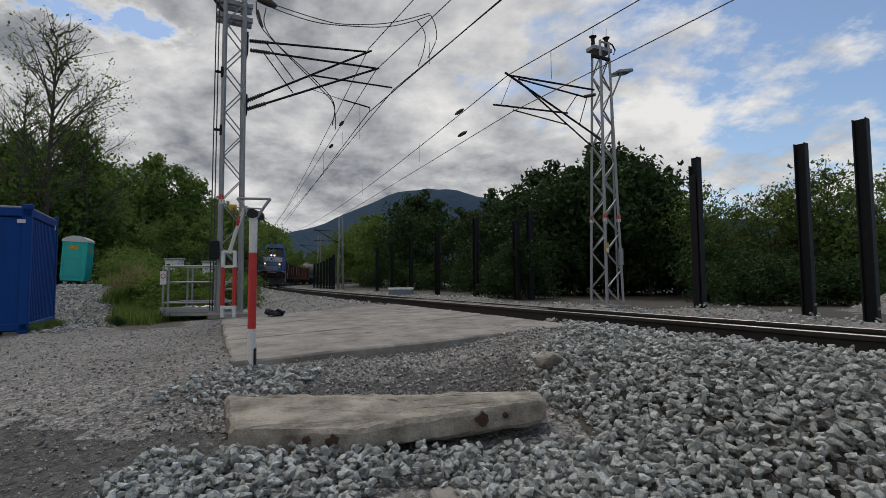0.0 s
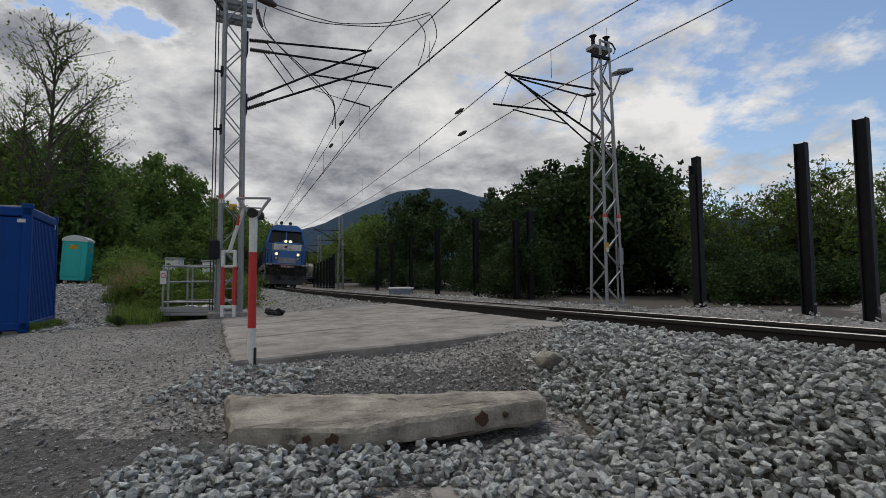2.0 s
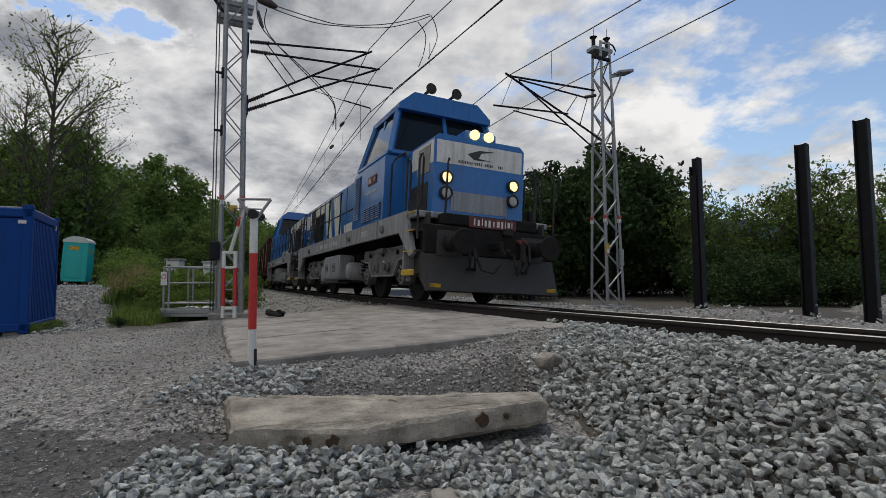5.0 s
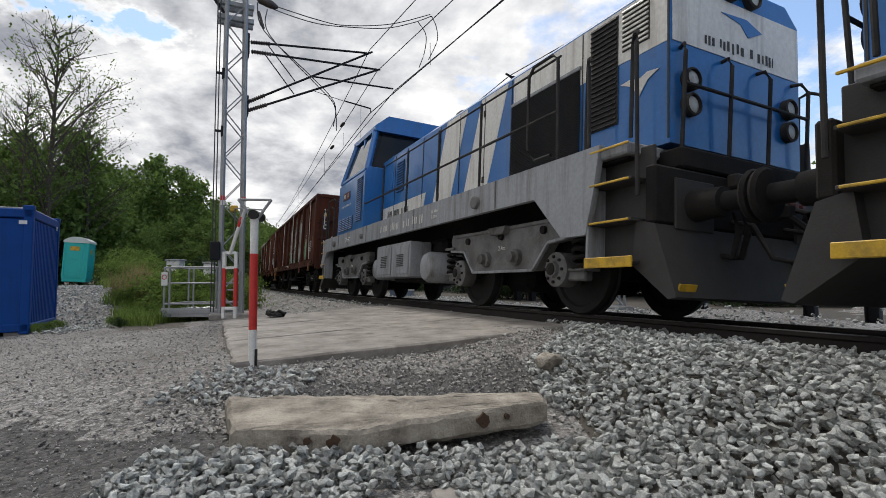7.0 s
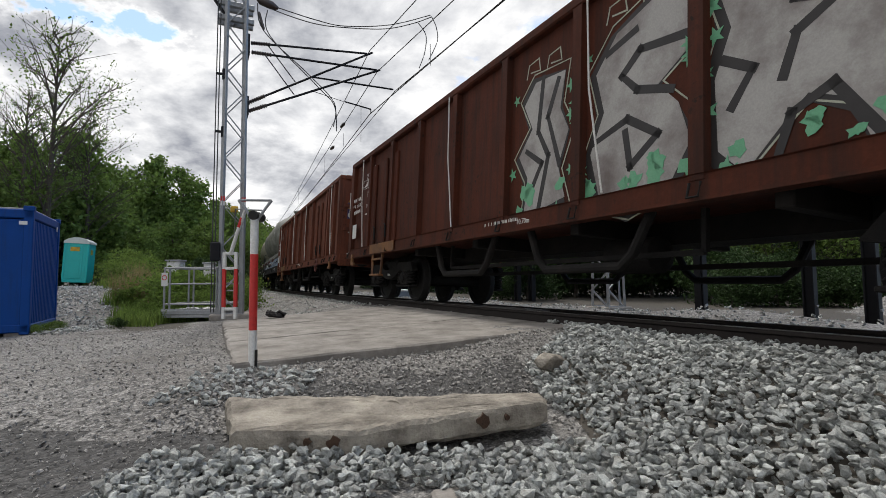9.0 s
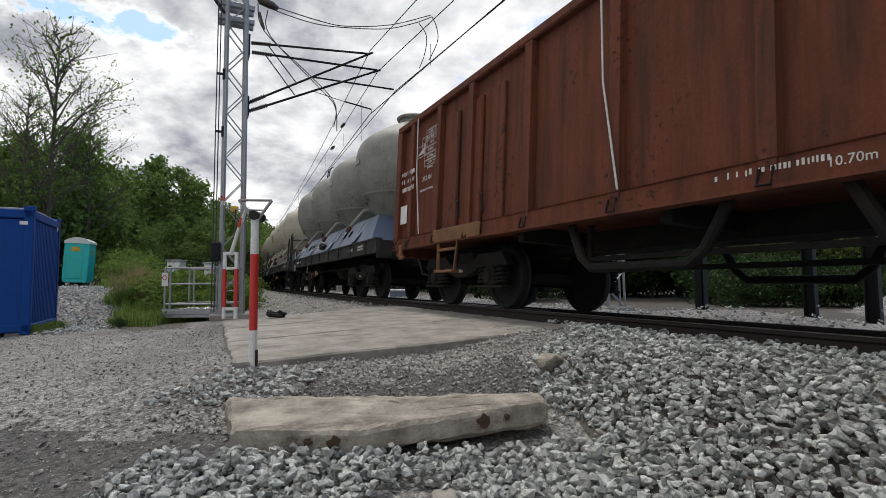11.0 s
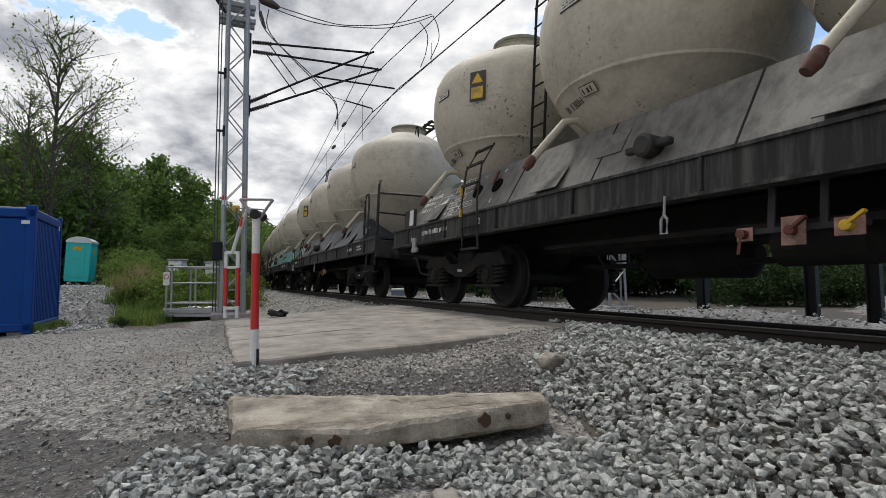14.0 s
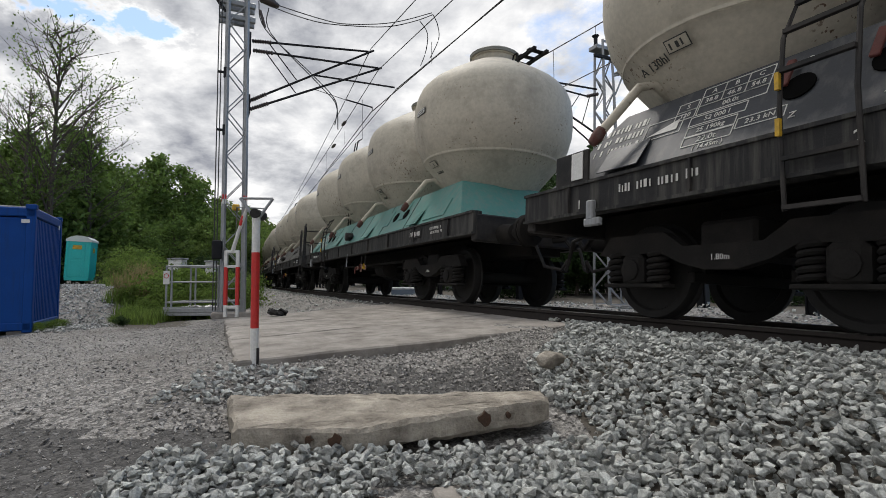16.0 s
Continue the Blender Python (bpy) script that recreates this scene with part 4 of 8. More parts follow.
            for dx in (-0.38, 0.38):
                part("damper_boss", Mesh().lathe([(0.11, y * 1.16), (0.11, y * 1.22), (0.07, y * 1.23), (0.07, y * 1.29)], 14, (c + dx, 0, 0.68), 'Y'), M_BOGIE, bo, smooth=True)
            for dx in (-0.95, 0.0, 0.95):
                part("bolt_boss", Mesh().lathe([(0.05, y * 1.16), (0.05, y * 1.20), (0.03, y * 1.2)], 12, (c + dx, 0, 0.98), 'Y'), M_GRIME, bo)
            letters("lettering", "2.4m", 0.09, M_PAINT, bo, side(c, y * 1.164, 0.82, y))
            for dx in (-1.2, 1.2):
                ax = Mesh().lathe([(0.2, y * 0.98), (0.2, y * 1.18), (0.17, y * 1.2), (0.1, y * 1.21), (0.09, y * 1.25)], 20, (c + dx, 0, 0.5), 'Y')
                ax.box((c + dx + (0.3 if dx > 0 else -0.3), y * 1.08, 0.44), (0.3, 0.12, 0.14), 0.02)
                part("axle_box", ax, M_BOGIE, bo, smooth=True)
                for q in range(8):
                    part("bolt", Mesh().lathe([(0.018, y * 1.19), (0.018, y * 1.225), (0.01, y * 1.228)], 7, (c + dx + 0.145 * math.cos(q * math.pi / 4), 0, 0.5 + 0.145 * math.sin(q * math.pi / 4)), 'Y'), M_GRIME, bo)
                part("axle_cap", Mesh().lathe([(0.075, y * 1.2), (0.07, y * 1.262), (0.03, y * 1.27)], 12, (c + dx, 0, 0.5), 'Y'), M_GRIME, bo, smooth=True)
                part("spring_seat", Mesh().box((c + dx + (0.36 if dx > 0 else -0.36), y * 1.08, 0.90), (0.3, 0.24, 0.04), 0.01).box((c + dx + (0.36 if dx > 0 else -0.36), y * 1.08, 0.49), (0.28, 0.22, 0.03), 0.01), M_BOGIE, bo)
                coil(bo, c + dx + (0.36 if dx > 0 else -0.36), y * 1.08, 0.5, 0.88, 0.12, 4)
            part("sand_pipe", Mesh().tube([(c + 1.75, y * 1.0, 1.2), (c + 1.85, y * 0.95, 0.7), (c + 1.72, y * 0.8, 0.2)], 0.025, 6), M_GRIME, bo)
        part("bolster", Mesh().box((c, 0, 0.85), (0.9, 2.0, 0.4), 0.03), M_GRIME, ob)
        for dx in (-1.2, 1.2):
            part("traction_motor", Mesh().box((c + dx * 0.45, 0, 0.55), (0.7, 1.1, 0.6), 0.1), M_GRIME, ob)
    return ob


def loco_wheels(ob):
    for c in (-3.8, 3.8):
        for dx in (-1.2, 1.2):
            wheelset(ob, c + dx, 0.5)


# -- bogie of the wagons --
def wagon_bogie(ob, c):
    for y in (-1, 1):
        fr = [(-1.35, 0.62), (-1.2, 0.80), (-0.55, 0.80), (-0.35, 0.66), (0.35, 0.66), (0.55, 0.80), (1.2, 0.80), (1.35, 0.62), (1.2, 0.60), (0.60, 0.62), (0.40, 0.52), (0.15, 0.45), (-0.15, 0.45), (-0.40, 0.52), (-0.60, 0.62), (-1.2, 0.60)]
        bo = part("bogie_frame", Mesh().prism([(c + a, b) for a, b in fr], y * 0.96, y * 1.08), M_GRIME, ob)
        letters("lettering", "1.80m", 0.07, M_PAINT, bo, side(c, y * 1.085, 0.55, y))
        for dx in (-0.9, 0.9):
            ax = Mesh().box((c + dx, y * 1.02, 0.46), (0.26, 0.2, 0.3), 0.04).lathe([(0.1, y * 1.1), (0.1, y * 1.14), (0.06, y * 1.15)], 14, (c + dx, 0, 0.46), 'Y')
            ax.box((c + dx, y * 1.02, 0.31), (0.72, 0.18, 0.04), 0.01)
            part("axle_box", ax, M_GRIME, bo)
            for k in (-1, 1):
                coil(bo, c + dx + k * 0.24, y * 1.02, 0.33, 0.62, 0.085, 5)
    part("bolster", Mesh().box((c, 0, 0.72), (0.5, 2.0, 0.3), 0.03).box((c, 0, 0.95), (0.8, 1.0, 0.2), 0.02), M_GRIME, ob)
    for dx in (-0.45, 0.45):
        part("brake_beam", Mesh().box((c + dx, 0, 0.4), (0.08, 1.7, 0.1), 0.01), M_GRIME, ob)


def wagon_wheels(ob, pivot):
    for c in (-pivot / 2, pivot / 2):
        for dx in (-0.9, 0.9):
            wheelset(ob, c + dx, 0.46)


# -- open wagon --
def open_wagon(label, art):
    L = 15.74
    paint = M_REDB if art else M_REDRUST
    H = 3.42
    x0 = L / 2 - 0.62
    ob = thing("open_wagon", label, "freight wagon", "wagons of the train")
    for y in (-1, 1):
        part("side_wall", Mesh().box((0, y * 1.33, 2.27), (2 * x0 - 0.04, 0.05, 2.24), 0.006), paint, ob)
        part("top_rail", Mesh().box((0, y * 1.37, H - 0.05), (2 * x0, 0.16, 0.13), 0.02), paint, ob)
        ch = [(1.32, 0.97), (1.47, 0.97), (1.47, 1.0), (1.44, 1.0), (1.44, 1.18), (1.46, 1.19), (1.32, 1.19)]
        sl = Mesh().prism([(y * a, b) for a, b in ch], -x0, x0, 'YZ')
        part("side_sill", sl, paint, ob)
        inner = [-x0 + 0.12 + k * (2 * x0 - 0.24) / 10 for k in range(11)]
        if not art:
            inner[1:2], inner[9:10] = [-6.48, -5.36], [5.36, 6.48]
        for x in inner:
            w = 0.14 if abs(x) < 7.0 else 0.22
            st = Mesh().prism([(x - w / 2, 1.14), (x - w / 2, H - 0.12), (x + w / 2, H - 0.12), (x + w / 2, 1.14)], y * 1.345, y * 1.45)
            part("stake", st, paint, ob)
            part("lashing_ring", Mesh().tube([(x - 0.05, y * 1.46, 1.12), (x - 0.05, y * 1.49, 1.0), (x + 0.05, y * 1.49, 1.0), (x + 0.05, y * 1.46, 1.12)], 0.012, 6), M_GRIME, ob)
        # side doors
        for c in ((-4.9,) if art else (-4.3, 4.3)):
            dr = part("side_door", Mesh().box((c, y * 1.37, 2.12), (1.75, 0.06, 1.85), 0.01), paint, ob)
            for dx in (-0.35, 0.35):
                part("door_bar", Mesh().tube([(c + dx, y * 1.43, 1.2), (c + dx, y * 1.43, 3.0)], 0.03, 8), paint, dr)
                part("door_handle", Mesh().tube([(c + dx, y * 1.45, 1.6), (c + dx + 0.12, y * 1.47, 1.55), (c + dx + 0.16, y * 1.47, 1.3)], 0.018, 6), M_GRIME, dr)
        for c in (-4.6,):
            part("orange_sill_plate", Mesh().box((c, y * 1.472, 1.09), (1.5, 0.02, 0.2), 0.004), M_PLATE, ob)
        # truss pipe, brake gear, steps
        for c in (-1, 1):
            part("truss_pipe", Mesh().tube([(c * 0.4, y * 1.25, 1.0), (c * 0.6, y * 1.27, 0.62), (c * 0.75, y * 1.27, 0.5), (c * 1.9, y * 1.27, 0.5), (c * 2.05, y * 1.27, 0.62), (c * 2.25, y * 1.25, 1.0)], 0.05, 9), M_GRIME, ob, smooth=True)
            if c < 0:
                stp = Mesh().beam((-5.2, y * 1.44, 1.12), (-5.14, y * 1.46, 0.52), 0.05, 0.03, 0.006).beam((-4.52, y * 1.44, 1.12), (-4.58, y * 1.46, 0.52), 0.05, 0.03, 0.006)
                stp.beam((-5.16, y * 1.46, 0.52), (-4.56, y * 1.46, 0.52), 0.12, 0.04, 0.006).beam((-5.18, y * 1.45, 0.86), (-4.54, y * 1.45, 0.86), 0.06, 0.04, 0.006)
                part("step", stp, M_PLATE, ob, "orange-brown hanging step")
            else:
                part("step", Mesh().beam((7.1, y * 1.2, 1.0), (7.18, y * 1.34, 0.62), 0.04, 0.03).box((7.1, y * 1.3, 0.6), (0.5, 0.22, 0.03), 0.004), M_GRIME, ob)
            part("tow_hook", Mesh().box((6.4 if c > 0 else -6.8, y * 1.45, 0.93), (0.12, 0.06, 0.26), 0.02).box((6.34 if c > 0 else -6.74, y * 1.45, 0.82), (0.22, 0.06, 0.07), 0.02), M_PLATE, ob)
        part("brake_wheel", Mesh().tube([(4.3 + 0.2 * math.cos(a), y * 1.47, 0.95 + 0.2 * math.sin(a)) for a in np.linspace(0, 2 * math.pi, 17)], 0.018, 6).beam((4.1, y * 1.47, 0.95), (4.5, y * 1.47, 0.95), 0.02).beam((4.3, y * 1.47, 0.75), (4.3, y * 1.47, 1.15), 0.02), M_RUSTRED, ob)
        for c in (-6.2, -1.6, 1.6, 6.2):
            part("tie_rope", Mesh().tube([(c, y * 1.47, H - 0.1), (c + 0.05, y * 1.475, 2.3), (c + 0.25, y * 1.475, 1.2)], 0.011, 5), M_PAINT, ob)
        # writing
        e = y
        bd = part("reflector_board", Mesh().box((-6.72, y * 1.458, 1.62), (0.3, 0.012, 0.34), 0.004), M_BOARD, ob)
        bars(ob, side(-6.6, y * 1.455, 2.25, e), 0.62, 3, 0.15, 0.09, M_PAINT, seed=20)
        load_table(ob, lambda dx, h: side(-5.98 + (dx if y < 0 else -dx) * 0.75, y * 1.362, 2.72 + h, e), "14.9m", 0)
        letters("lettering", "37.2 kN", 0.12, M_PAINT, ob, side(-5.95, y * 1.362, 2.2, e))
        bars(ob, side(-5.95, y * 1.362, 2.0, e), 0.6, 1, 0.09, 0.04, M_PAINT, seed=22)
        bars(ob, side(5.9, y * 1.362, 1.7, e), 0.5, 6, 0.07, 0.045, M_PAINT, seed=23)
        letters("lettering", "10.70m", 0.09, M_PAINT, ob, side(0.5, y * 1.442, 1.08, e))
        bars(ob, side(0, y * 1.442, 1.12, e), 0.8, 1, 0.07, 0.05, M_PAINT, seed=24)
    for e in (1, -1):
        part("end_wall", Mesh().box((e * (x0 - 0.03), 0, 2.27), (0.05, 2.7, 2.24), 0.006), paint, ob)
        part("top_rail", Mesh().box((e * (x0 - 0.02), 0, H - 0.05), (0.14, 2.6, 0.13), 0.02), paint, ob)
        for yy in (-0.75, 0.0, 0.75):
            part("end_stake", Mesh().box((e * (x0 + 0.03), yy, 2.24), (0.09, 0.12, 2.16), 0.012), paint, ob)
        for z in (1.9, 2.55):
            part("end_rib", Mesh().box((e * (x0 + 0.02), 0, z), (0.06, 2.6, 0.1), 0.01), paint, ob)
        part("head_beam", Mesh().box((e * (x0 - 0.06), 0, 1.02), (0.16, 2.75, 0.34), 0.02), paint, ob)
        for yy in (-1.15, 1.15):
            part("grab_iron", Mesh().tube([(e * (x0 + 0.02), yy, 2.9), (e * (x0 + 0.1), yy, 2.9), (e * (x0 + 0.1), yy, 2.4), (e * (x0 + 0.02), yy, 2.4)], 0.016, 6), M_PAINT, ob)
            part("grab_iron", Mesh().tube([(e * (x0 + 0.02), yy, 1.8), (e * (x0 + 0.2), yy, 1.8), (e * (x0 + 0.2), yy, 1.2), (e * (x0 + 0.02), yy, 1.2)], 0.016, 6), M_PAINT, ob)
            part("end_hoop", Mesh().tube([(e * (x0 + 0.02), yy * 0.72, 1.95), (e * (x0 + 0.16), yy * 0.76, 1.95), (e * (x0 + 0.2), yy * 0.8, 1.85), (e * (x0 + 0.2), yy * 0.8, 1.45), (e * (x0 + 0.14), yy * 0.74, 1.36), (e * (x0 + 0.02), yy * 0.7, 1.36)], 0.02, 7), M_PAINT, ob, "pale grab hoop", smooth=True)
        ys = -e * 1.10
        sg = part("warning_sign", Mesh().box((e * (x0 + 0.003), ys, 2.42), (0.012, 0.2, 0.46), 0.003), M_SIGNV, ob, "dark violet warning sign")
        for z in (2.5, 2.68):
            part("warning_triangle", Mesh().prism([(ys - 0.085, z - 0.02), (ys + 0.085, z - 0.02), (ys, z + 0.12)], e * (x0 + 0.009), e * (x0 + 0.013), 'YZ'), M_YELLOW, sg)
        part("round_mark", Mesh().lathe([(0.085, e * (x0 + 0.009)), (0.085, e * (x0 + 0.013)), (0.01, e * (x0 + 0.0132))], 20, (0, ys, 2.30), 'X'), M_PAINT, sg)
        part("round_field", Mesh().box((e * (x0 + 0.014), ys, 2.30), (0.004, 0.07, 0.09)), M_INK, sg)
    part("floor", Mesh().box((0, 0, 1.1), (2 * x0 - 0.1, 2.62, 0.08), 0.005), paint, ob)
    part("centre_sill", Mesh().box((0, 0, 0.95), (2 * x0 - 0.3, 0.5, 0.28), 0.01), M_GRIME, ob)
    for x in (-3.2, -1.0, 1.2, 3.4):
        part("cross_bearer", Mesh().box((x, 0, 0.97), (0.14, 2.5, 0.2), 0.01), M_GRIME, ob)
    part("brake_cylinder", Mesh().lathe([(0.1, -0.5), (0.2, -0.45), (0.2, 0.2), (0.1, 0.25)], 16, (1.5, -0.5, 0.68), 'X'), M_GRIME, ob)
    part("brake_rigging", Mesh().beam((-3.5, 0.3, 0.6), (3.5, 0.3, 0.6), 0.06).beam((-2.2, -1.0, 0.62), (2.6, -1.0, 0.62), 0.05).beam((-2.2, -1.0, 0.62), (-2.2, -1.0, 1.0), 0.05).beam((2.6, -1.0, 0.62), (2.6, -1.0, 1.0), 0.05), M_GRIME, ob)
    buffers(ob, L, M_GRIME)
    wagon_bogie(ob, -5.1)
    wagon_bogie(ob, 5.1)
    if art:
        graffiti(ob)
    return ob


M_PLOUGH = mat("plough_grey", (0.048, 0.0465, 0.044), (0.028, 0.027, 0.026), 0.75, scale=3, bump=0.2, dirt=(0.03, 0.027, 0.025), dirt_amount=0.4)
M_PLATE = mat("orange_brown", (0.20, 0.085, 0.025), (0.14, 0.06, 0.02), 0.6, scale=4, bump=0.15, dirt=(0.06, 0.03, 0.02), dirt_amount=0.35)
M_SIGNV = mat("sign_violet", (0.035, 0.03, 0.10), (0.03, 0.025, 0.08), 0.5, scale=9, bump=0.0)
M_SPRAYW = mat("spray_cream", (0.42, 0.43, 0.34), (0.30, 0.33, 0.25), 0.6, scale=4, bump=0.02)
M_SILVER = mat("spray_silver", (0.40, 0.385, 0.36), (0.31, 0.295, 0.28), 0.5, scale=2, bump=0.05, dirt=(0.15, 0.12, 0.11), dirt_amount=0.35)
M_SPRAYG = mat("spray_green", (0.10, 0.36, 0.19), (0.22, 0.44, 0.28), 0.55, scale=5, bump=0.02)
M_SPRAYK = mat("spray_black", (0.015, 0.013, 0.012), (0.025, 0.02, 0.02), 0.55, scale=5, bump=0.02)


def graffiti(ob):
    """Spray-painted shapes between the stakes of the camera's side: thin films of paint, outlined and scrawled over."""
    y0 = -1.3565
    rnd = random.Random(5)

    def stroke(name, pts, w, material, lift):
        me = Mesh()
        for (a, b), (c, d) in zip(pts, pts[1:]):
            n = math.hypot(c - a, d - b) or 1
            ux, uz = (c - a) / n * w / 2, (d - b) / n * w / 2
            k = rnd.uniform(0.7, 1.15)
            me.prism([(a - ux - uz * k, b - uz + ux * k), (c + ux - uz, d + uz + ux), (c + ux + uz, d + uz - ux), (a - ux + uz * k, b - uz - ux * k)], y0 - lift, y0 - lift - 0.002)
        part(name, me, material, ob)

    # each: the panel's span, its height span, the fill's outline and the scrawled lines, in shares of the span
    work = [
        (0.24, 1.24, 1.12, 2.78, [(0.15, 0.0), (0.6, 0.06), (0.92, 0.1), (0.8, 0.32), (0.97, 0.55), (0.82, 0.72), (0.9, 0.97), (0.35, 1.0), (0.12, 0.86), (0.3, 0.66), (0.03, 0.48), (0.22, 0.3)],
         [[(0.5, 1.0), (0.42, 0.62), (0.62, 0.42), (0.45, 0.05)], [(0.78, 0.93), (0.6, 0.7), (0.82, 0.34)], [(0.2, 0.5), (0.5, 0.38), (0.3, 0.2)]]),
        (1.56, 2.74, 1.12, 2.90, [(0.12, 0.02), (0.45, -0.04), (0.85, 0.06), (1.0, 0.22), (0.9, 0.42), (0.72, 0.55), (0.97, 0.66), (1.0, 0.9), (0.7, 1.02), (0.3, 0.94), (0.06, 0.76), (0.16, 0.52), (0.0, 0.3)],
         [[(0.97, 0.74), (0.55, 0.78), (0.36, 0.68), (0.52, 0.57), (0.84, 0.5)], [(0.05, 0.36), (0.42, 0.43), (0.72, 0.3), (0.45, 0.17), (0.4, 0.36)], [(0.2, 0.85), (0.5, 0.9)]]),
        (2.98, 4.16, 1.14, 2.90, [(0.0, 0.12), (0.18, 0.0), (0.4, 0.16), (0.55, 0.26), (0.75, 0.2), (0.86, 0.0), (1.0, 0.1), (0.94, 0.36), (1.02, 0.5), (0.9, 0.62), (1.0, 0.82), (0.84, 1.0), (0.5, 0.93), (0.12, 1.0), (0.02, 0.84), (0.1, 0.66), (-0.02, 0.45)],
         [[(0.36, 0.0), (0.46, 0.2), (0.68, 0.27), (0.9, 0.04)], [(0.52, 0.84), (0.5, 0.66), (0.72, 0.6), (0.5, 0.52), (0.42, 0.36)], [(0.05, 0.52), (0.24, 0.44), (0.1, 0.3)]]),
        (4.70, 5.30, 1.34, 1.98, [(0.0, 0.05), (0.4, 0.0), (0.95, 0.08), (1.0, 0.4), (0.8, 0.55), (0.98, 0.85), (0.5, 1.0), (0.08, 0.9), (0.15, 0.5)],
         [[(0.12, 0.85), (0.2, 0.5), (0.05, 0.12)], [(0.4, 0.95), (0.42, 0.1)], [(0.95, 0.62), (0.6, 0.68), (0.95, 0.3), (0.6, 0.1)]]),
    ]
    for n, (xa, xb, za, zb, fill, lines) in enumerate(work):
        at = lambda q: (xa + (xb - xa) * q[0], za + (zb - za) * q[1])
        base = [at(q) for q in fill]
        cx, cz = (xa + xb) / 2, (za + zb) / 2
        big = [(cx - 0.03 + (a - cx) * (1.2 if q % 2 else 1.1), cz - 0.03 + (b - cz) * (1.12 if q % 3 else 1.05)) for q, (a, b) in enumerate(base)]
        part("graffiti_outline", Mesh().prism(big, y0, y0 - 0.002), M_SPRAYK, ob)
        part("graffiti_fill", Mesh().prism(base, y0 - 0.002, y0 - 0.0045), M_SILVER if n < 3 else M_SPRAYG, ob, "silver spray-painted fill" if n < 3 else "green spray-painted fill")
        stroke("graffiti_rim", [(cx + (a - cx) * 1.22, cz + (b - cz) * 1.13) for a, b in base + base[:1]], 0.016, M_SPRAYW, 0.002)
        for q in lines:
            stroke("graffiti_line", [at(v) for v in q], 0.075 if n < 3 else 0.075, M_SPRAYK if n < 3 else M_SPRAYW, 0.0045)
        # scrawls over the top and green patches at the foot
        for j in range(2):
            gx, gz_ = xa + (xb - xa) * (0.3 + 0.4 * j), zb + rnd.uniform(0.04, 0.14)
            stroke("graffiti_scrawl", [(gx - 0.14, gz_ - 0.02), (gx - 0.1, gz_ + 0.14), (gx + 0.1, gz_ + 0.16), (gx + 0.13, gz_), (gx - 0.06, gz_ + 0.03)], 0.018, M_SPRAYW, 0.003)
        for j in range(16):
            star = j > 7
            gx, gz_, r = (rnd.choice((xa - 0.06, xb + 0.03)) + rnd.uniform(-0.06, 0.06), rnd.uniform(za, zb), rnd.uniform(0.06, 0.10)) if star else (rnd.uniform(xa, xb), za + rnd.uniform(-0.02, 0.34), rnd.uniform(0.05, 0.13))
            rs = [r * (1.0 if q % 2 else 0.4) for q in range(10)] if star else [r * rnd.uniform(0.45, 1.25) for q in range(13)]
            blob = [(gx + a * math.cos(2 * math.pi * q / len(rs)), gz_ + a * math.sin(2 * math.pi * q / len(rs))) for q, a in enumerate(rs)]
            part("graffiti_splash", Mesh().prism(blob, y0 - 0.0065, y0 - 0.0085), M_SPRAYG, ob)
    for z in (1.95, 2.25):
        for a in (0.2, 1.25, 2.3):
            stroke("graffiti_star", [(5.55 - 0.1 * math.cos(a), z - 0.16 * math.sin(a)), (5.55 + 0.1 * math.cos(a), z + 0.16 * math.sin(a))], 0.03, M_SPRAYG, 0.002 + a * 0.001)
    part("faded_panel", Mesh().box((6.5, y0 - 0.001, 1.82), (0.42, 0.004, 0.42)), M_FADED, ob, "lighter red repainted patch")
    part("faded_panel", Mesh().box((6.95, y0 - 0.001, 1.62), (0.42, 0.004, 0.62)), M_FADED, ob, "lighter red repainted patch")
    bars(ob, side(6.95, y0 - 0.005, 1.66, -1), 0.36, 7, 0.07, 0.04, M_PAINT, seed=31)
    bars(ob, side(6.85, y0 - 0.005, 1.30, -1), 0.6, 1, 0.07, 0.05, M_PAINT, seed=32)


M_FADED = mat("faded_red", (0.14, 0.042, 0.026), (0.11, 0.034, 0.022), 0.7, scale=3, bump=0.1)


# -- tank wagon for cement: four kettles on a low frame --
TANK = [(0.313, 1.55), (0.439, 1.627), (0.888, 2.111), (1.212, 2.507), (1.254, 2.551), (1.275, 2.565), (1.275, 2.59), (1.296, 2.617), (1.421, 2.859), (1.484, 3.101), (1.5, 3.30), (1.495, 3.52), (1.462, 3.70), (1.39, 3.85), (1.26, 3.975), (1.06, 4.10), (0.80, 4.245), (0.50, 4.40), (0.418, 4.44), (0.418, 4.52), (0.449, 4.53), (0.449, 4.585), (0.376, 4.62), (0.104, 4.65), (0.021, 4.65)]


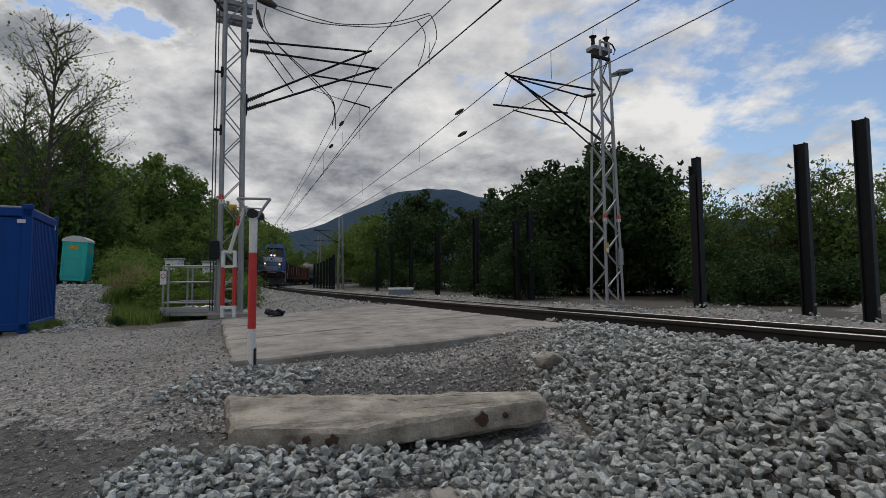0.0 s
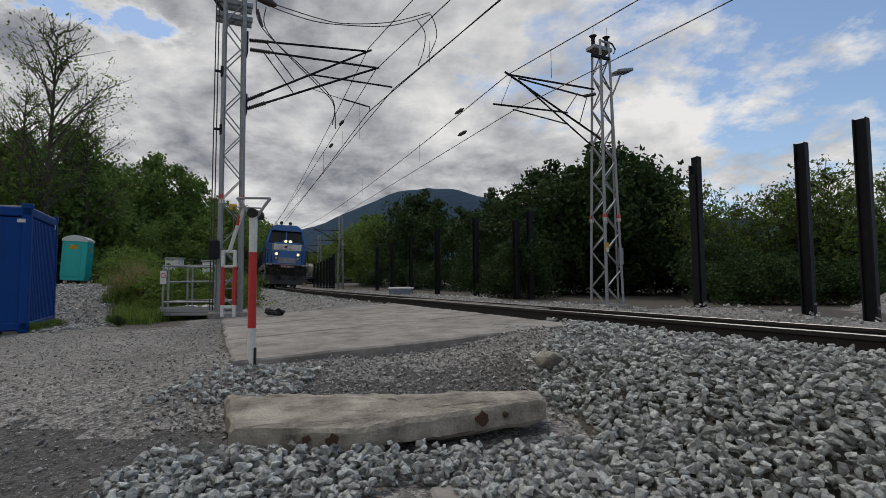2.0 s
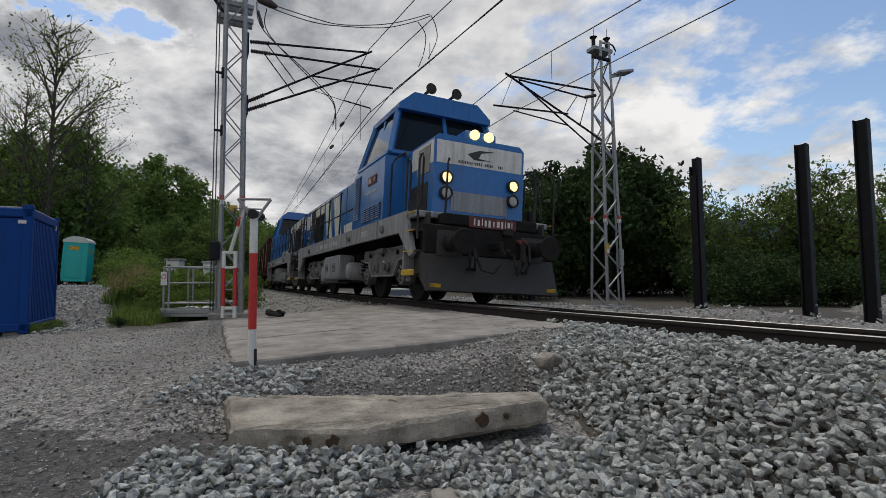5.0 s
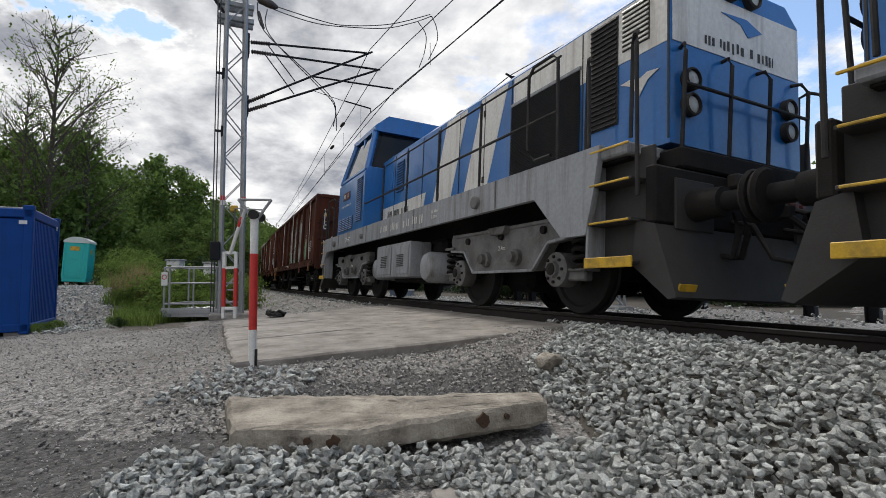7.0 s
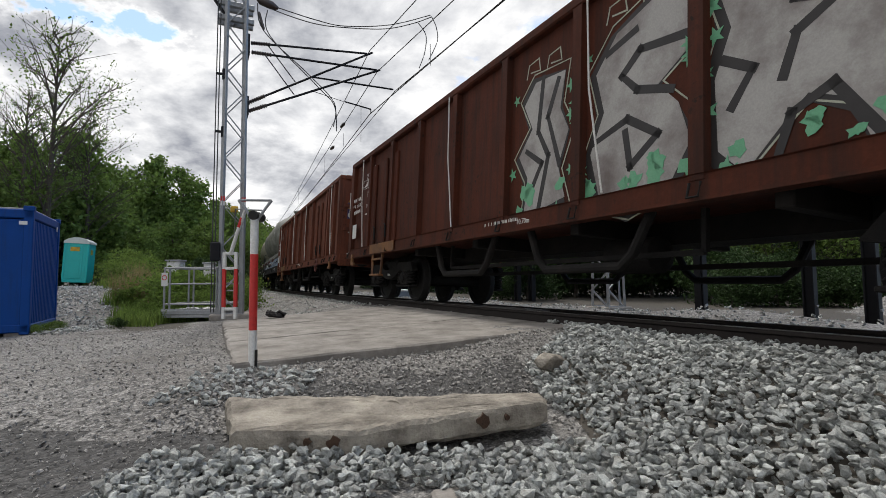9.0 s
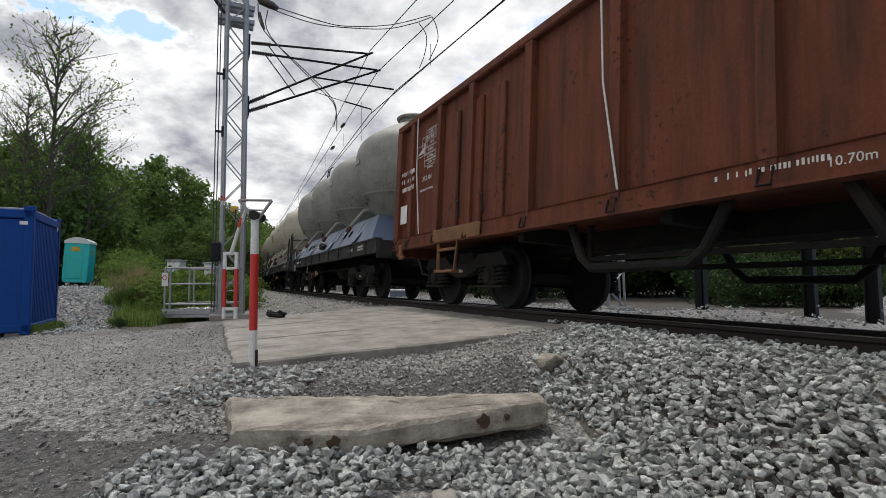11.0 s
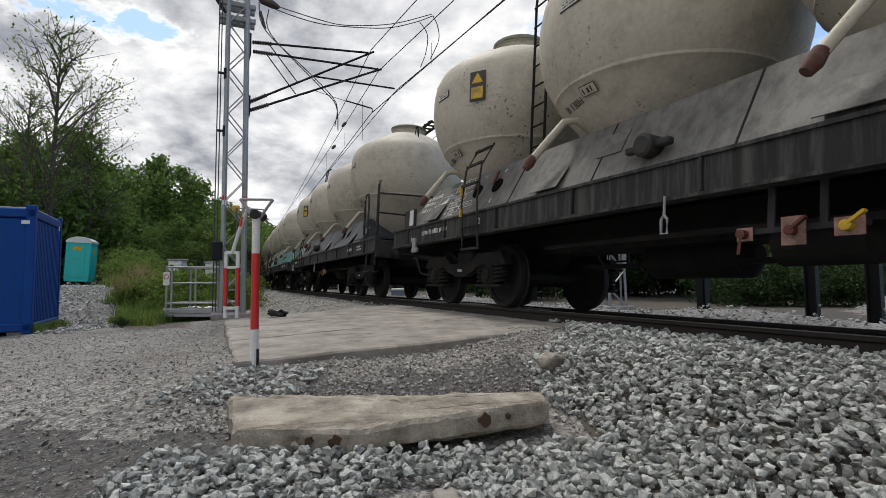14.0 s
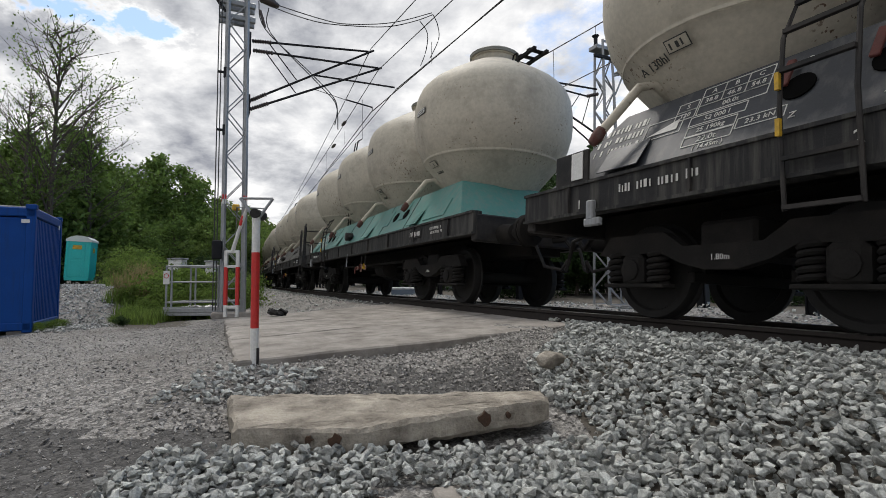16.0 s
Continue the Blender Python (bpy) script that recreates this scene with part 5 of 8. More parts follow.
def load_table(ob, at, length_text, seed):
    """The load grid of a wagon's side in thin white outlines; at(dx, h) gives a pose on the plate."""
    def cell(dx, h, w, hh, text="", size=0.07):
        me = Mesh()
        for a in (-1, 1):
            me.box((0, a * hh / 2, 0), (w, 0.008, 0.003)).box((a * w / 2, 0, 0), (0.008, hh, 0.003))
        part("table_frame", me, M_PAINT, ob, m=at(dx, h))
        if text:
            letters("lettering", text, size, M_PAINT, ob, at(dx, h))
    for k, (a, b) in enumerate((("A", "38.8"), ("B", "46.8"), ("C", "54.8"))):
        cell(0.06 + 0.2 * k, 0.30, 0.2, 0.1, a)
        cell(0.06 + 0.2 * k, 0.20, 0.2, 0.1, b)
    cell(-0.16, 0.20, 0.2, 0.1, "S")
    cell(-0.16, 0.10, 0.2, 0.1, "120")
    cell(0.26, 0.10, 0.6, 0.1, "00.0t")
    cell(0.18, -0.02, 0.5, 0.1, "52 000 l")
    cell(0.16, -0.14, 0.44, 0.1, "25 190kg" if seed != 1 else "25 350kg")
    cell(0.16, -0.25, 0.44, 0.1, "22.0t", 0.085)
    cell(0.58, -0.20, 0.36, 0.1, "23.3 kN")
    cell(-0.36, 0.02, 0.4, 0.2)
    part("brake_mark", Mesh().prism([(-0.16, -0.06), (0.16, -0.06), (0.16, 0.06)], 0.0, 0.003, 'XY'), M_PAINT, ob, m=at(-0.36, 0.02))
    letters("lettering", "( " + length_text + " )", 0.065, M_PAINT, ob, at(0.2, -0.34))


BRAKE_X = {1: -1.06, 2: 0.62, 3: 0.62, 4: 0.62, 5: 0.62}


def tank_wagon(label, L, hopper, tank, platform, board_text, seed):
    ob = thing("tank_wagon", label, "freight wagon", "wagons of the train")
    x0 = L / 2 - 0.62
    rnd = random.Random(seed)
    pv = L / 2 - 2.9
    for y in (-1, 1):
        ch = [(1.41, 1.02), (1.41, 1.05), (1.385, 1.05), (1.385, 1.33), (1.41, 1.33), (1.41, 1.36), (1.25, 1.36), (1.25, 1.02)]
        sl = Mesh().prism([(y * a, b) for a, b in ch], -x0, x0, 'YZ')
        part("side_sill", sl, M_SILL if seed > 1 else M_BLACK, ob)
        for k in range(9):
            part("sill_rib", Mesh().box((-x0 + 0.8 + k * (2 * x0 - 1.6) / 8, y * 1.37, 1.19), (0.02, 0.1, 0.27)), M_BLACK, ob)
    for e in (1, -1):
        part("head_beam", Mesh().box((e * (x0 - 0.06), 0, 1.12), (0.14, 2.7, 0.4), 0.02), M_BLACK, ob)
    part("floor", Mesh().box((0, 0, 1.3), (2 * x0 - 0.2, 2.6, 0.05)), M_BLACK, ob)
    part("centre_sill", Mesh().box((0, 0, 1.0), (2 * x0 - 0.3, 0.55, 0.4), 0.01), M_GRIME, ob)
    # sloping skirt round the feet of the kettles
    fx, rx = x0 - (1.35 if platform else 0.45), -x0 + 0.45
    b = [(rx, -1.36), (fx, -1.36), (fx, 1.36), (rx, 1.36)]
    t_ = [(rx + 0.75, -0.98), (fx - 0.75, -0.98), (fx - 0.75, 0.98), (rx + 0.75, 0.98)]
    sk = Mesh().add([(x, y, 1.37) for x, y in b] + [(x, y, 2.06) for x, y in t_], [(0, 1, 5, 4), (1, 2, 6, 5), (2, 3, 7, 6), (3, 0, 4, 7), (4, 5, 6, 7), (3, 2, 1, 0)])
    part("skirt", sk, hopper, ob)
    lean = math.atan2(0.38, 0.69)

    def on_skirt(x, h, y, lift=0.004):
        """Pose on the sloping side plate, h up its slope, its plane facing out."""
        c, s = math.cos(lean), math.sin(lean)
        yy, zz = y * (1.36 - h * s), 1.37 + h * c
        m = Matrix.Translation((x, yy + y * lift * c, zz + lift * s))
        return (m if y < 0 else m @ Matrix.Rotation(math.pi, 4, 'Z')) @ Matrix.Rotation(math.pi / 2 - lean, 4, 'X')
    for y in (-1, 1):
        for x in np.arange(rx + 3.6, fx - 1.0, 1.55):
            part("skirt_joint", Mesh().box((0, 0, 0), (0.016, 0.78, 0.006)), M_GRIME, ob, m=on_skirt(x, 0.39, y))
        # no hole is cut: a black disc paints its shaded inside
        for x in ((-3.0, -2.4, 2.5, 3.1) if seed == 1 else (-x0 + 2.95, -x0 + 3.5, x0 - 3.9, x0 - 3.3)):
            part("inspection_hole", Mesh().lathe([(0.115, 0), (0.115, 0.012), (0.01, 0.0122)], 20), M_HOLE_SHADE, ob, m=on_skirt(x, 0.40, y))
        bars(ob, on_skirt(-x0 + 1.25, 0.46, y), 0.62, 3, 0.13, 0.085, M_PAINT, seed=seed)
        load_table(ob, lambda dx, h: on_skirt(-x0 + 2.15 + dx, 0.40 + h, y), board_text, seed)
        for dx in () if seed == 1 else (2.95, 3.5):
            part("hatch_lever", Mesh().beam((0, 0.02, 0.03), (0.03, 0.24, 0.06), 0.06, 0.03, 0.008), M_RUSTRED, ob, "red hatch lever", m=on_skirt(-x0 + dx - 0.1, 0.40, y))
            letters("lettering", "O", 0.08, M_PAINT, ob, on_skirt(-x0 + dx + 0.02, 0.66, y))
            letters("lettering", "Z", 0.08, M_PAINT, ob, on_skirt(-x0 + dx + 0.02, 0.13, y))
        if seed == 1:
            bars(ob, on_skirt(-1.0, 0.4, y), 1.3, 7, 0.09, 0.05, M_PAINT, seed=77)
        bars(ob, side(-x0 + 1.9, y * 1.395, 1.20, y), 1.0, 1, 0.1, 0.08, M_PAINT, seed=seed + 1)
        bars(ob, side(x0 - 1.3, y * 1.395, 1.20, y), 0.5, 2, 0.07, 0.05, M_PAINT, seed=seed + 2)
        pl = part("owner_plate", Mesh().box((x0 - 2.2, y * 1.396, 1.2), (0.55, 0.012, 0.15), 0.003), M_BLACK, ob)
        bars(pl, side(x0 - 2.2, y * 1.405, 1.2, y), 0.5, 1, 0.07, 0.09, M_PAINT, seed=seed + 6)
        letters("lettering", "2", 0.13, M_PAINT, ob, side(-x0 + 3.4, y * 1.395, 1.2, y))
        letters("lettering", "1", 0.13, M_PAINT, ob, side(-x0 + 0.95, y * 1.395, 1.12, y))
        # corner board, hook, ladder
        cb = part("corner_board", Mesh().box((-x0 + 0.82, y * 1.38, 1.52), (0.5, 0.03, 0.34), 0.006), M_BLACK, ob)
        part("reflector_board", Mesh().box((-x0 + 0.92, y * 1.402, 1.53), (0.17, 0.012, 0.28), 0.003), M_BOARD, cb)
        part("tow_hook", Mesh().box((-x0 + 1.15, y * 1.42, 1.04), (0.1, 0.06, 0.2), 0.02).box((-x0 + 1.18, y * 1.42, 0.92), (0.22, 0.06, 0.08), 0.03), M_GREY, ob)
        lx = -x0 + 2.98
        la = Mesh()
        for dx in (0, 0.45):
            la.tube([(lx + dx, y * 1.42, 0.8), (lx + dx, y * 1.46, 1.5), (lx + dx, y * 1.4, 2.0), (lx + dx, y * 1.2, 2.35)], 0.016, 6)
        for z in (0.82, 1.15):
            la.beam((lx, y * 1.44, z), (lx + 0.45, y * 1.44, z), 0.04, 0.03)
        for z in (1.75, 2.05, 2.3):
            la.beam((lx, y * (1.46 if z < 1.8 else 1.39 if z < 2.1 else 1.24), z), (lx + 0.45, y * (1.46 if z < 1.8 else 1.39 if z < 2.1 else 1.24), z), 0.04, 0.03)
        ld = part("ladder", la, M_BLACK, ob) if seed > 1 else None
        for z in ((1.3, 1.62) if ld else ()):
            part("yellow_mark", Mesh().beam((lx, y * 1.475, z), (lx, y * 1.475, z + 0.12), 0.03), M_YELLOW, ld)
        # brake levers and valves below
        bx = BRAKE_X[seed]
        vx = 0.17 if seed == 1 else -0.57
        rack = part("brake_rack", Mesh().beam((bx - 0.42, y * 1.26, 0.71), (bx + 0.42, y * 1.26, 0.71), 0.05, 0.04).beam((bx - 0.17, y * 1.26, 0.71), (bx - 0.17, y * 1.24, 1.05), 0.05, 0.02).beam((bx + 0.17, y * 1.26, 0.71), (bx + 0.17, y * 1.24, 1.05), 0.05, 0.02), M_BLACK, ob)
        for dx, w, h in ((-0.34, 0.12, 0.10), (0.0, 0.16, 0.2), (0.33, 0.17, 0.12)):
            pp = part("lever_plate", Mesh().box((bx + dx, y * 1.30, 0.69), (w, 0.012, h), 0.004), M_PINK, rack, "faded pink plate")
            lever = Mesh().lathe([(0.035, y * 1.305), (0.035, y * 1.36), (0.02, y * 1.365)], 12, (bx + dx, 0, 0.69), 'Y').beam((bx + dx, y * 1.35, 0.69), (bx + dx + (0.16 if dx >= 0 else -0.02) * 0.7, y * 1.36, 0.69 + (0.08 if dx >= 0 else -0.15)), 0.035, 0.02)
            part("lever", lever, M_YELLOW if dx > 0.2 else M_RUSTRED, rack)
        part("shackle_chain", Mesh().tube([(bx - 0.95, y * 1.42, 1.06), (bx - 0.95, y * 1.43, 0.9), (bx - 0.98, y * 1.43, 0.86), (bx - 0.98, y * 1.43, 0.74), (bx - 0.92, y * 1.43, 0.74), (bx - 0.92, y * 1.43, 0.86), (bx - 0.95, y * 1.43, 0.9)], 0.012, 6), M_GREY, ob)
        part("valve_block", Mesh().lathe([(0.11, y * 1.25), (0.11, y * 1.43), (0.08, y * 1.45)], 14, (vx, 0, 1.56), 'Y').box((vx, y * 1.35, 1.56), (0.5, 0.08, 0.07), 0.02), M_BLACK, ob, smooth=True)
        for x, h, w, hh in (((2.2, 0.42, 0.36, 0.40), (3.15, 0.5, 0.34, 0.42), (5.0, 0.24, 0.9, 0.34), (-1.2, 0.46, 0.34, 0.3)) if seed > 1 else ((1.45, 0.46, 0.3, 0.34), (2.3, 0.52, 0.3, 0.34))):
            cp = part("cover_plate", Mesh().box((0, 0, 0), (w, hh, 0.012), 0.003), hopper, ob, m=on_skirt(x, h, y, 0.008))
            if seed == 1:
                bars(cp, pose(0, 0, 0.008), 0.24, 5, 0.055, 0.028, M_PAINT, seed=44)
    # kettles: the older two wagons have lower domes
    grow_z = lambda z: z if z < 3.3 else 3.3 + (z - 3.3) * (1.0 if seed in (2, 3) else 1.12)
    for k, cx in enumerate((-4.65, -1.55, 1.55, 4.65)):
        tk = part("kettle", Mesh().lathe([(r, grow_z(z)) for r, z in TANK], 40, (cx, 0, 0)), tank, ob, smooth=True)
        part("weld_ring", Mesh().lathe([(1.27, 2.570), (1.284, 2.572), (1.290, 2.600), (1.28, 2.606)], 40, (cx, 0, 0)), tank, tk, smooth=True)
        part("hatch_lid", Mesh().lathe([(r, grow_z(z)) for r, z in ((0.48, 4.545), (0.49, 4.59), (0.42, 4.633), (0.12, 4.664), (0.02, 4.67))], 20, (cx, 0, 0)), M_TANKG, tk, smooth=True)
        for dx in (-1, 1):
            lug = Mesh().tube([(cx + dx * 0.78, -0.1, 4.22), (cx + dx * 0.84, -0.1, 4.42), (cx + dx * 0.94, -0.1, 4.42), (cx + dx * 1.02, -0.1, 4.10)], 0.02, 6)
            part("lifting_lug", lug, M_GRIME, tk)
        for y in (-1, 1):
            pb = part("maker_plate", Mesh().box((cx + 0.05, y * 1.50, 3.36), (0.34, 0.012, 0.11), 0.003), M_INK, tk)
            part("plate_field", Mesh().box((cx + 0.05, y * 1.508, 3.36), (0.31, 0.004, 0.085)), M_PAINT, pb)
            bars(pb, side(cx + 0.05, y * 1.512, 3.36, y), 0.26, 2, 0.035, 0.018, M_INK, seed=seed + 9)
            tb = part("test_mark", Mesh().box((0, 0, 0), (0.24, 0.13, 0.004)), M_INK, tk, m=Matrix.Translation((cx + 0.02, y * 1.205, 2.46)) @ (Matrix.Identity(4) if y < 0 else Matrix.Rotation(math.pi, 4, 'Z')) @ Matrix.Rotation(radians(133), 4, 'X'))
            part("plate_field", Mesh().box((0, 0, 0.003), (0.22, 0.11, 0.003)), tank, tb)
            bars(tb, pose(0, 0, 0.006), 0.18, 1, 0.05, 0.07, M_INK, seed=seed + k)
            for txt, ang, rr, zz, sz in ((("SGAN", 0.06, 1.06, 2.32, 0.08),) if seed == 4 else (("ABCD"[k] + " 130hl", -0.28, 1.125, 2.40, 0.13),)):
                letters("lettering", txt, sz, M_INK, tk, Matrix.Translation((cx, 0, 0)) @ Matrix.Rotation(ang + (math.pi if y > 0 else 0), 4, 'Z') @ Matrix.Translation((0, -rr - 0.02, zz)) @ Matrix.Rotation(radians(133), 4, 'X'))
            vp = part("outlet_pipe", Mesh().tube([(cx - 0.35, y * 0.62, 2.05), (cx - 0.42, y * 0.98, 2.28), (cx - 0.48, y * 1.12, 2.25), (cx - 0.60, y * 1.30, 1.98), (cx - 0.68, y * 1.42, 1.80)], 0.047, 10), tank, ob, smooth=True)
            part("outlet_cap", Mesh().tube([(cx - 0.675, y * 1.41, 1.83), (cx - 0.70, y * 1.45, 1.75), (cx - 0.73, y * 1.49, 1.68)], [0.052, 0.064, 0.045], 12), M_CAP, vp, "rusty red outlet cap", smooth=True)
            part("skirt_flap", Mesh().box((0, 0, 0), (0.5, 0.32, 0.01), 0.002), hopper, ob, m=on_skirt(cx - 0.5, 0.16, y, 0.035) @ Matrix.Rotation(-0.12, 4, 'X'))
            if k == 0 and seed in (2, 3):
                at = Matrix.Translation((cx, 0, 0)) @ Matrix.Rotation(y * -0.55 + (math.pi if y > 0 else 0), 4, 'Z')
                yl = part("warning_sign", Mesh().box((0, -1.515, 3.32), (0.26, 0.02, 0.46), 0.004), M_INK, tk, "yellow and black warning sign", m=at)
                part("sign_field", Mesh().prism([(-0.1, 3.36), (0.1, 3.36), (0.0, 3.52)], -1.526, -1.532), M_YELLOW, yl)
                part("sign_field", Mesh().box((0, -1.53, 3.21), (0.2, 0.008, 0.18), 0.003), M_YELLOW, yl)
    for y in (-1, 1):
        for dx in (-0.15, 0.15):
            part("tank_ladder_rail", Mesh().tube([(-3.1 + dx, y * 0.72, 2.02), (-3.1 + dx, y * 0.68, 4.45), (-3.1 + dx, y * 0.62, 4.95), (-3.1 + dx, y * 0.5, 5.02)], 0.02, 7), M_GRIME, ob, smooth=True)
        for z in np.arange(2.3, 4.6, 0.3):
            part("rung", Mesh().tube([(-3.25, y * 0.71, z), (-2.95, y * 0.71, z)], 0.013, 6), M_GRIME, ob)
    # walkway on top
    wk = Mesh()
    for yy in (0.28, 0.55):
        wk.beam((-5.6, yy, 4.62), (5.6, yy, 4.62), 0.06, 0.05)
    for x in np.arange(-5.5, 5.6, 0.28):
        wk.beam((x, 0.25, 4.66), (x, 0.58, 4.66), 0.1, 0.02)
    part("top_walkway", wk, M_GRIME, ob)
    rl = Mesh()
    for x in (-3.6, -0.5, 0.5, 3.6):
        rl.tube([(x, 0.6, 4.3), (x, 0.62, 4.75)], 0.018, 6)
    rl.tube([(-3.9, 0.6, 4.35), (-3.8, 0.62, 4.7), (-3.6, 0.62, 4.78), (3.6, 0.62, 4.78), (3.8, 0.62, 4.7), (3.9, 0.6, 4.35)], 0.018, 6)
    part("walkway_rail", rl, M_GRIME, ob, smooth=True) if seed == 1 else None
    if platform:
        # brake platform with rails at the leading end
        px = x0 - 0.75
        part("platform", Mesh().box((px, 0, 1.38), (1.3, 2.7, 0.06), 0.01), M_BLACK, ob)
        for y in (-1, 1):
            part("platform_rail", Mesh().tube([(px - 0.5, y * 1.3, 1.4), (px - 0.5, y * 1.3, 2.35), (px - 0.42, y * 1.3, 2.5), (px - 0.25, y * 1.3, 2.5), (px - 0.18, y * 1.3, 2.35), (px - 0.18, y * 1.3, 1.4)], 0.024, 7), M_BLACK, ob, smooth=True)
            part("platform_rail", Mesh().tube([(px + 0.55, y * 1.3, 0.75), (px + 0.6, y * 1.3, 2.6), (px + 0.5, y * 1.25, 2.7), (px + 0.25, y * 1.2, 2.6), (px + 0.3, y * 1.2, 1.4)], 0.03, 7), M_BLACK, ob, smooth=True)
            part("footstep", Mesh().tube([(px + 0.1, y * 1.36, 1.2), (px + 0.1, y * 1.38, 0.6), (px + 0.55, y * 1.38, 0.6), (px + 0.55, y * 1.36, 1.2)], 0.022, 6).box((px + 0.32, y * 1.34, 0.6), (0.46, 0.2, 0.03), 0.004), M_BLACK, ob)
        part("platform_rail", Mesh().tube([(px + 0.6, -1.3, 2.4), (px + 0.62, 0, 2.45), (px + 0.6, 1.3, 2.4)], 0.02, 7).tube([(px + 0.6, -1.3, 1.95), (px + 0.6, 1.3, 1.95)], 0.02, 7), M_BLACK, ob, smooth=True)
        part("brake_stand", Mesh().beam((px + 0.45, 0.4, 1.4), (px + 0.45, 0.4, 2.5), 0.1, 0.1, 0.02), M_BLACK, ob)
    buffers(ob, L, M_GRIME)
    wagon_bogie(ob, -pv)
    wagon_bogie(ob, pv)
    part("brake_cylinder", Mesh().lathe([(0.1, -0.5), (0.2, -0.45), (0.2, 0.2), (0.1, 0.25)], 16, (0.6, -0.6, 0.7), 'X'), M_GRIME, ob)
    part("air_reservoir", Mesh().lathe([(0.1, -0.8), (0.24, -0.7), (0.24, 0.5), (0.1, 0.6)], 16, (-1.2, 0.3, 0.7), 'X'), M_GRIME, ob)
    part("brake_rigging", Mesh().beam((-3.0, 0.1, 0.62), (3.0, 0.1, 0.62), 0.06).beam((-2.6, -0.9, 0.8), (2.6, -0.9, 0.8), 0.05), M_GRIME, ob)
    return ob


TRAIN = []  # (thing, its length, distance of its front buffers behind the train's, pivot distance, turned round)
_l1 = loco()
_l2 = copy_thing(_l1, Matrix.Identity(4))
tagged(_l2, "blue and white diesel locomotive running hood first behind another")
TRAIN.append((_l1, 14.34, 0.0, 7.6, False))
TRAIN.append((_l2, 14.34, 14.34, 7.6, True))
loco_wheels(_l1)
loco_wheels(_l2)
TRAIN.append((open_wagon("red-brown open freight wagon with silver and green graffiti", True), 15.74, 28.68, 10.2, False))
TRAIN.append((open_wagon("rusty red-brown open freight wagon with ribbed sides", False), 15.74, 44.42, 10.2, False))
_w = [
    tank_wagon("grey four-kettle cement wagon on a blue-grey skirt", 13.75, M_SLATE, M_TANKG, False, "12.9m", 1),
    tank_wagon("cream four-kettle cement wagon with dusty skirt and brake platform", 15.03, M_HDUST, M_CREAM, True, "14.45m", 2),
    tank_wagon("cream four-kettle cement wagon on a dark grey skirt", 14.45, M_HGREY, M_CREAM, True, "14.45m", 3),
    tank_wagon("cream four-kettle cement wagon on a teal skirt", 14.45, M_TEAL, M_CREAM, False, "14.45m", 4),
    tank_wagon("cream four-kettle cement wagon with a dusty grey skirt", 14.45, M_HDUST, M_CREAM, True, "14.45m", 5)]
for k in range(3):
    _w.append(copy_thing(_w[4], Matrix.Identity(4)))
_u = 60.16
for ob, L in zip(_w, (13.75, 15.03, 14.45, 14.45, 14.45, 14.45, 14.45, 14.45)):
    TRAIN.append((ob, L, _u, L - 5.8, False))
    _u += L
for ob, L, u, pivot, turned in TRAIN[2:]:
    wagon_wheels(ob, pivot)


def vehicle_pose(t, length, u, pivot, turned):
    s = front(t) - u - length / 2
    a, b = track(s + pivot / 2), track(s - pivot / 2)
    d = a - b
    m = Matrix.Translation((a + b) / 2) @ Matrix.Rotation(math.atan2(d.y, d.x), 4, 'Z') @ Matrix.Rotation(-CANT, 4, 'X')
    return m @ Matrix.Rotation(math.pi, 4, 'Z') if turned else m
# ---- beside the line ----
AWAY = Vector((-math.sin(TH0), math.cos(TH0), 0))   # square to the track, away from the camera
ALONG = Vector((math.cos(TH0), math.sin(TH0), 0))   # the way the train goes
SQUARE = math.atan2(AWAY.y, AWAY.x)


def place(x, y, z=None, turn=0.0):
    return Matrix.Translation((x, y, gz(x, y) if z is None else z)) @ Matrix.Rotation(turn, 4, 'Z')


# level crossing: two cast slabs this side, planks between the rails
def slab_part(name, corners, z, thick, material, parent, seed, rough=0.02, n=10):
    """A cast slab with a worn, chipped rim; corners anticlockwise, each with its own height."""
    rnd = random.Random(seed)
    rim = []
    for i in range(4):
        a, b = Vector(corners[i]), Vector(corners[(i + 1) % 4])
        for k in range(n):
            p = a.lerp(b, k / n)
            rim.append(p + Vector((rnd.uniform(-rough, rough), rnd.uniform(-rough, rough), 0)))
    c = sum(rim, Vector()) / len(rim)
    m = len(rim)
    rings = []
    for inset, dz in ((0.0, -thick), (0.0, -rough * 0.9), (rough * 1.2, 0.0)):
        ring = []
        for p in rim:
            d = (c - p)
            d.z = 0
            q = p + d.normalized() * inset
            ring.append((q.x + rnd.uniform(-1, 1) * rough * 0.3, q.y + rnd.uniform(-1, 1) * rough * 0.3, q.z + z + dz + rnd.uniform(-1, 1) * rough * 0.12))
        rings.append(ring)
    me = Mesh()
    for ring in rings:
        me.v += ring
    for r in range(2):
        me.f += [(r * m + i, r * m + (i + 1) % m, (r + 1) * m + (i + 1) % m, (r + 1) * m + i) for i in range(m)]
    # the top as rings toward the middle
    k = 2
    for f in (0.85, 0.6, 0.3):
        base = len(me.v)
        for p in rings[2]:
            q = Vector(p).lerp(Vector((c.x, c.y, c.z + z)), 1 - f)
            me.v.append((q.x, q.y, q.z + rnd.uniform(-1, 1) * 0.004))
        prev = k * m if f == 0.85 else base - m
        me.f += [(prev + i, prev + (i + 1) % m, base + (i + 1) % m, base + i) for i in range(m)]
    me.f.append(tuple(range(len(me.v) - m, len(me.v))))
    me.f.append(tuple(range(m))[::-1])
    return part(name, me, material, parent)


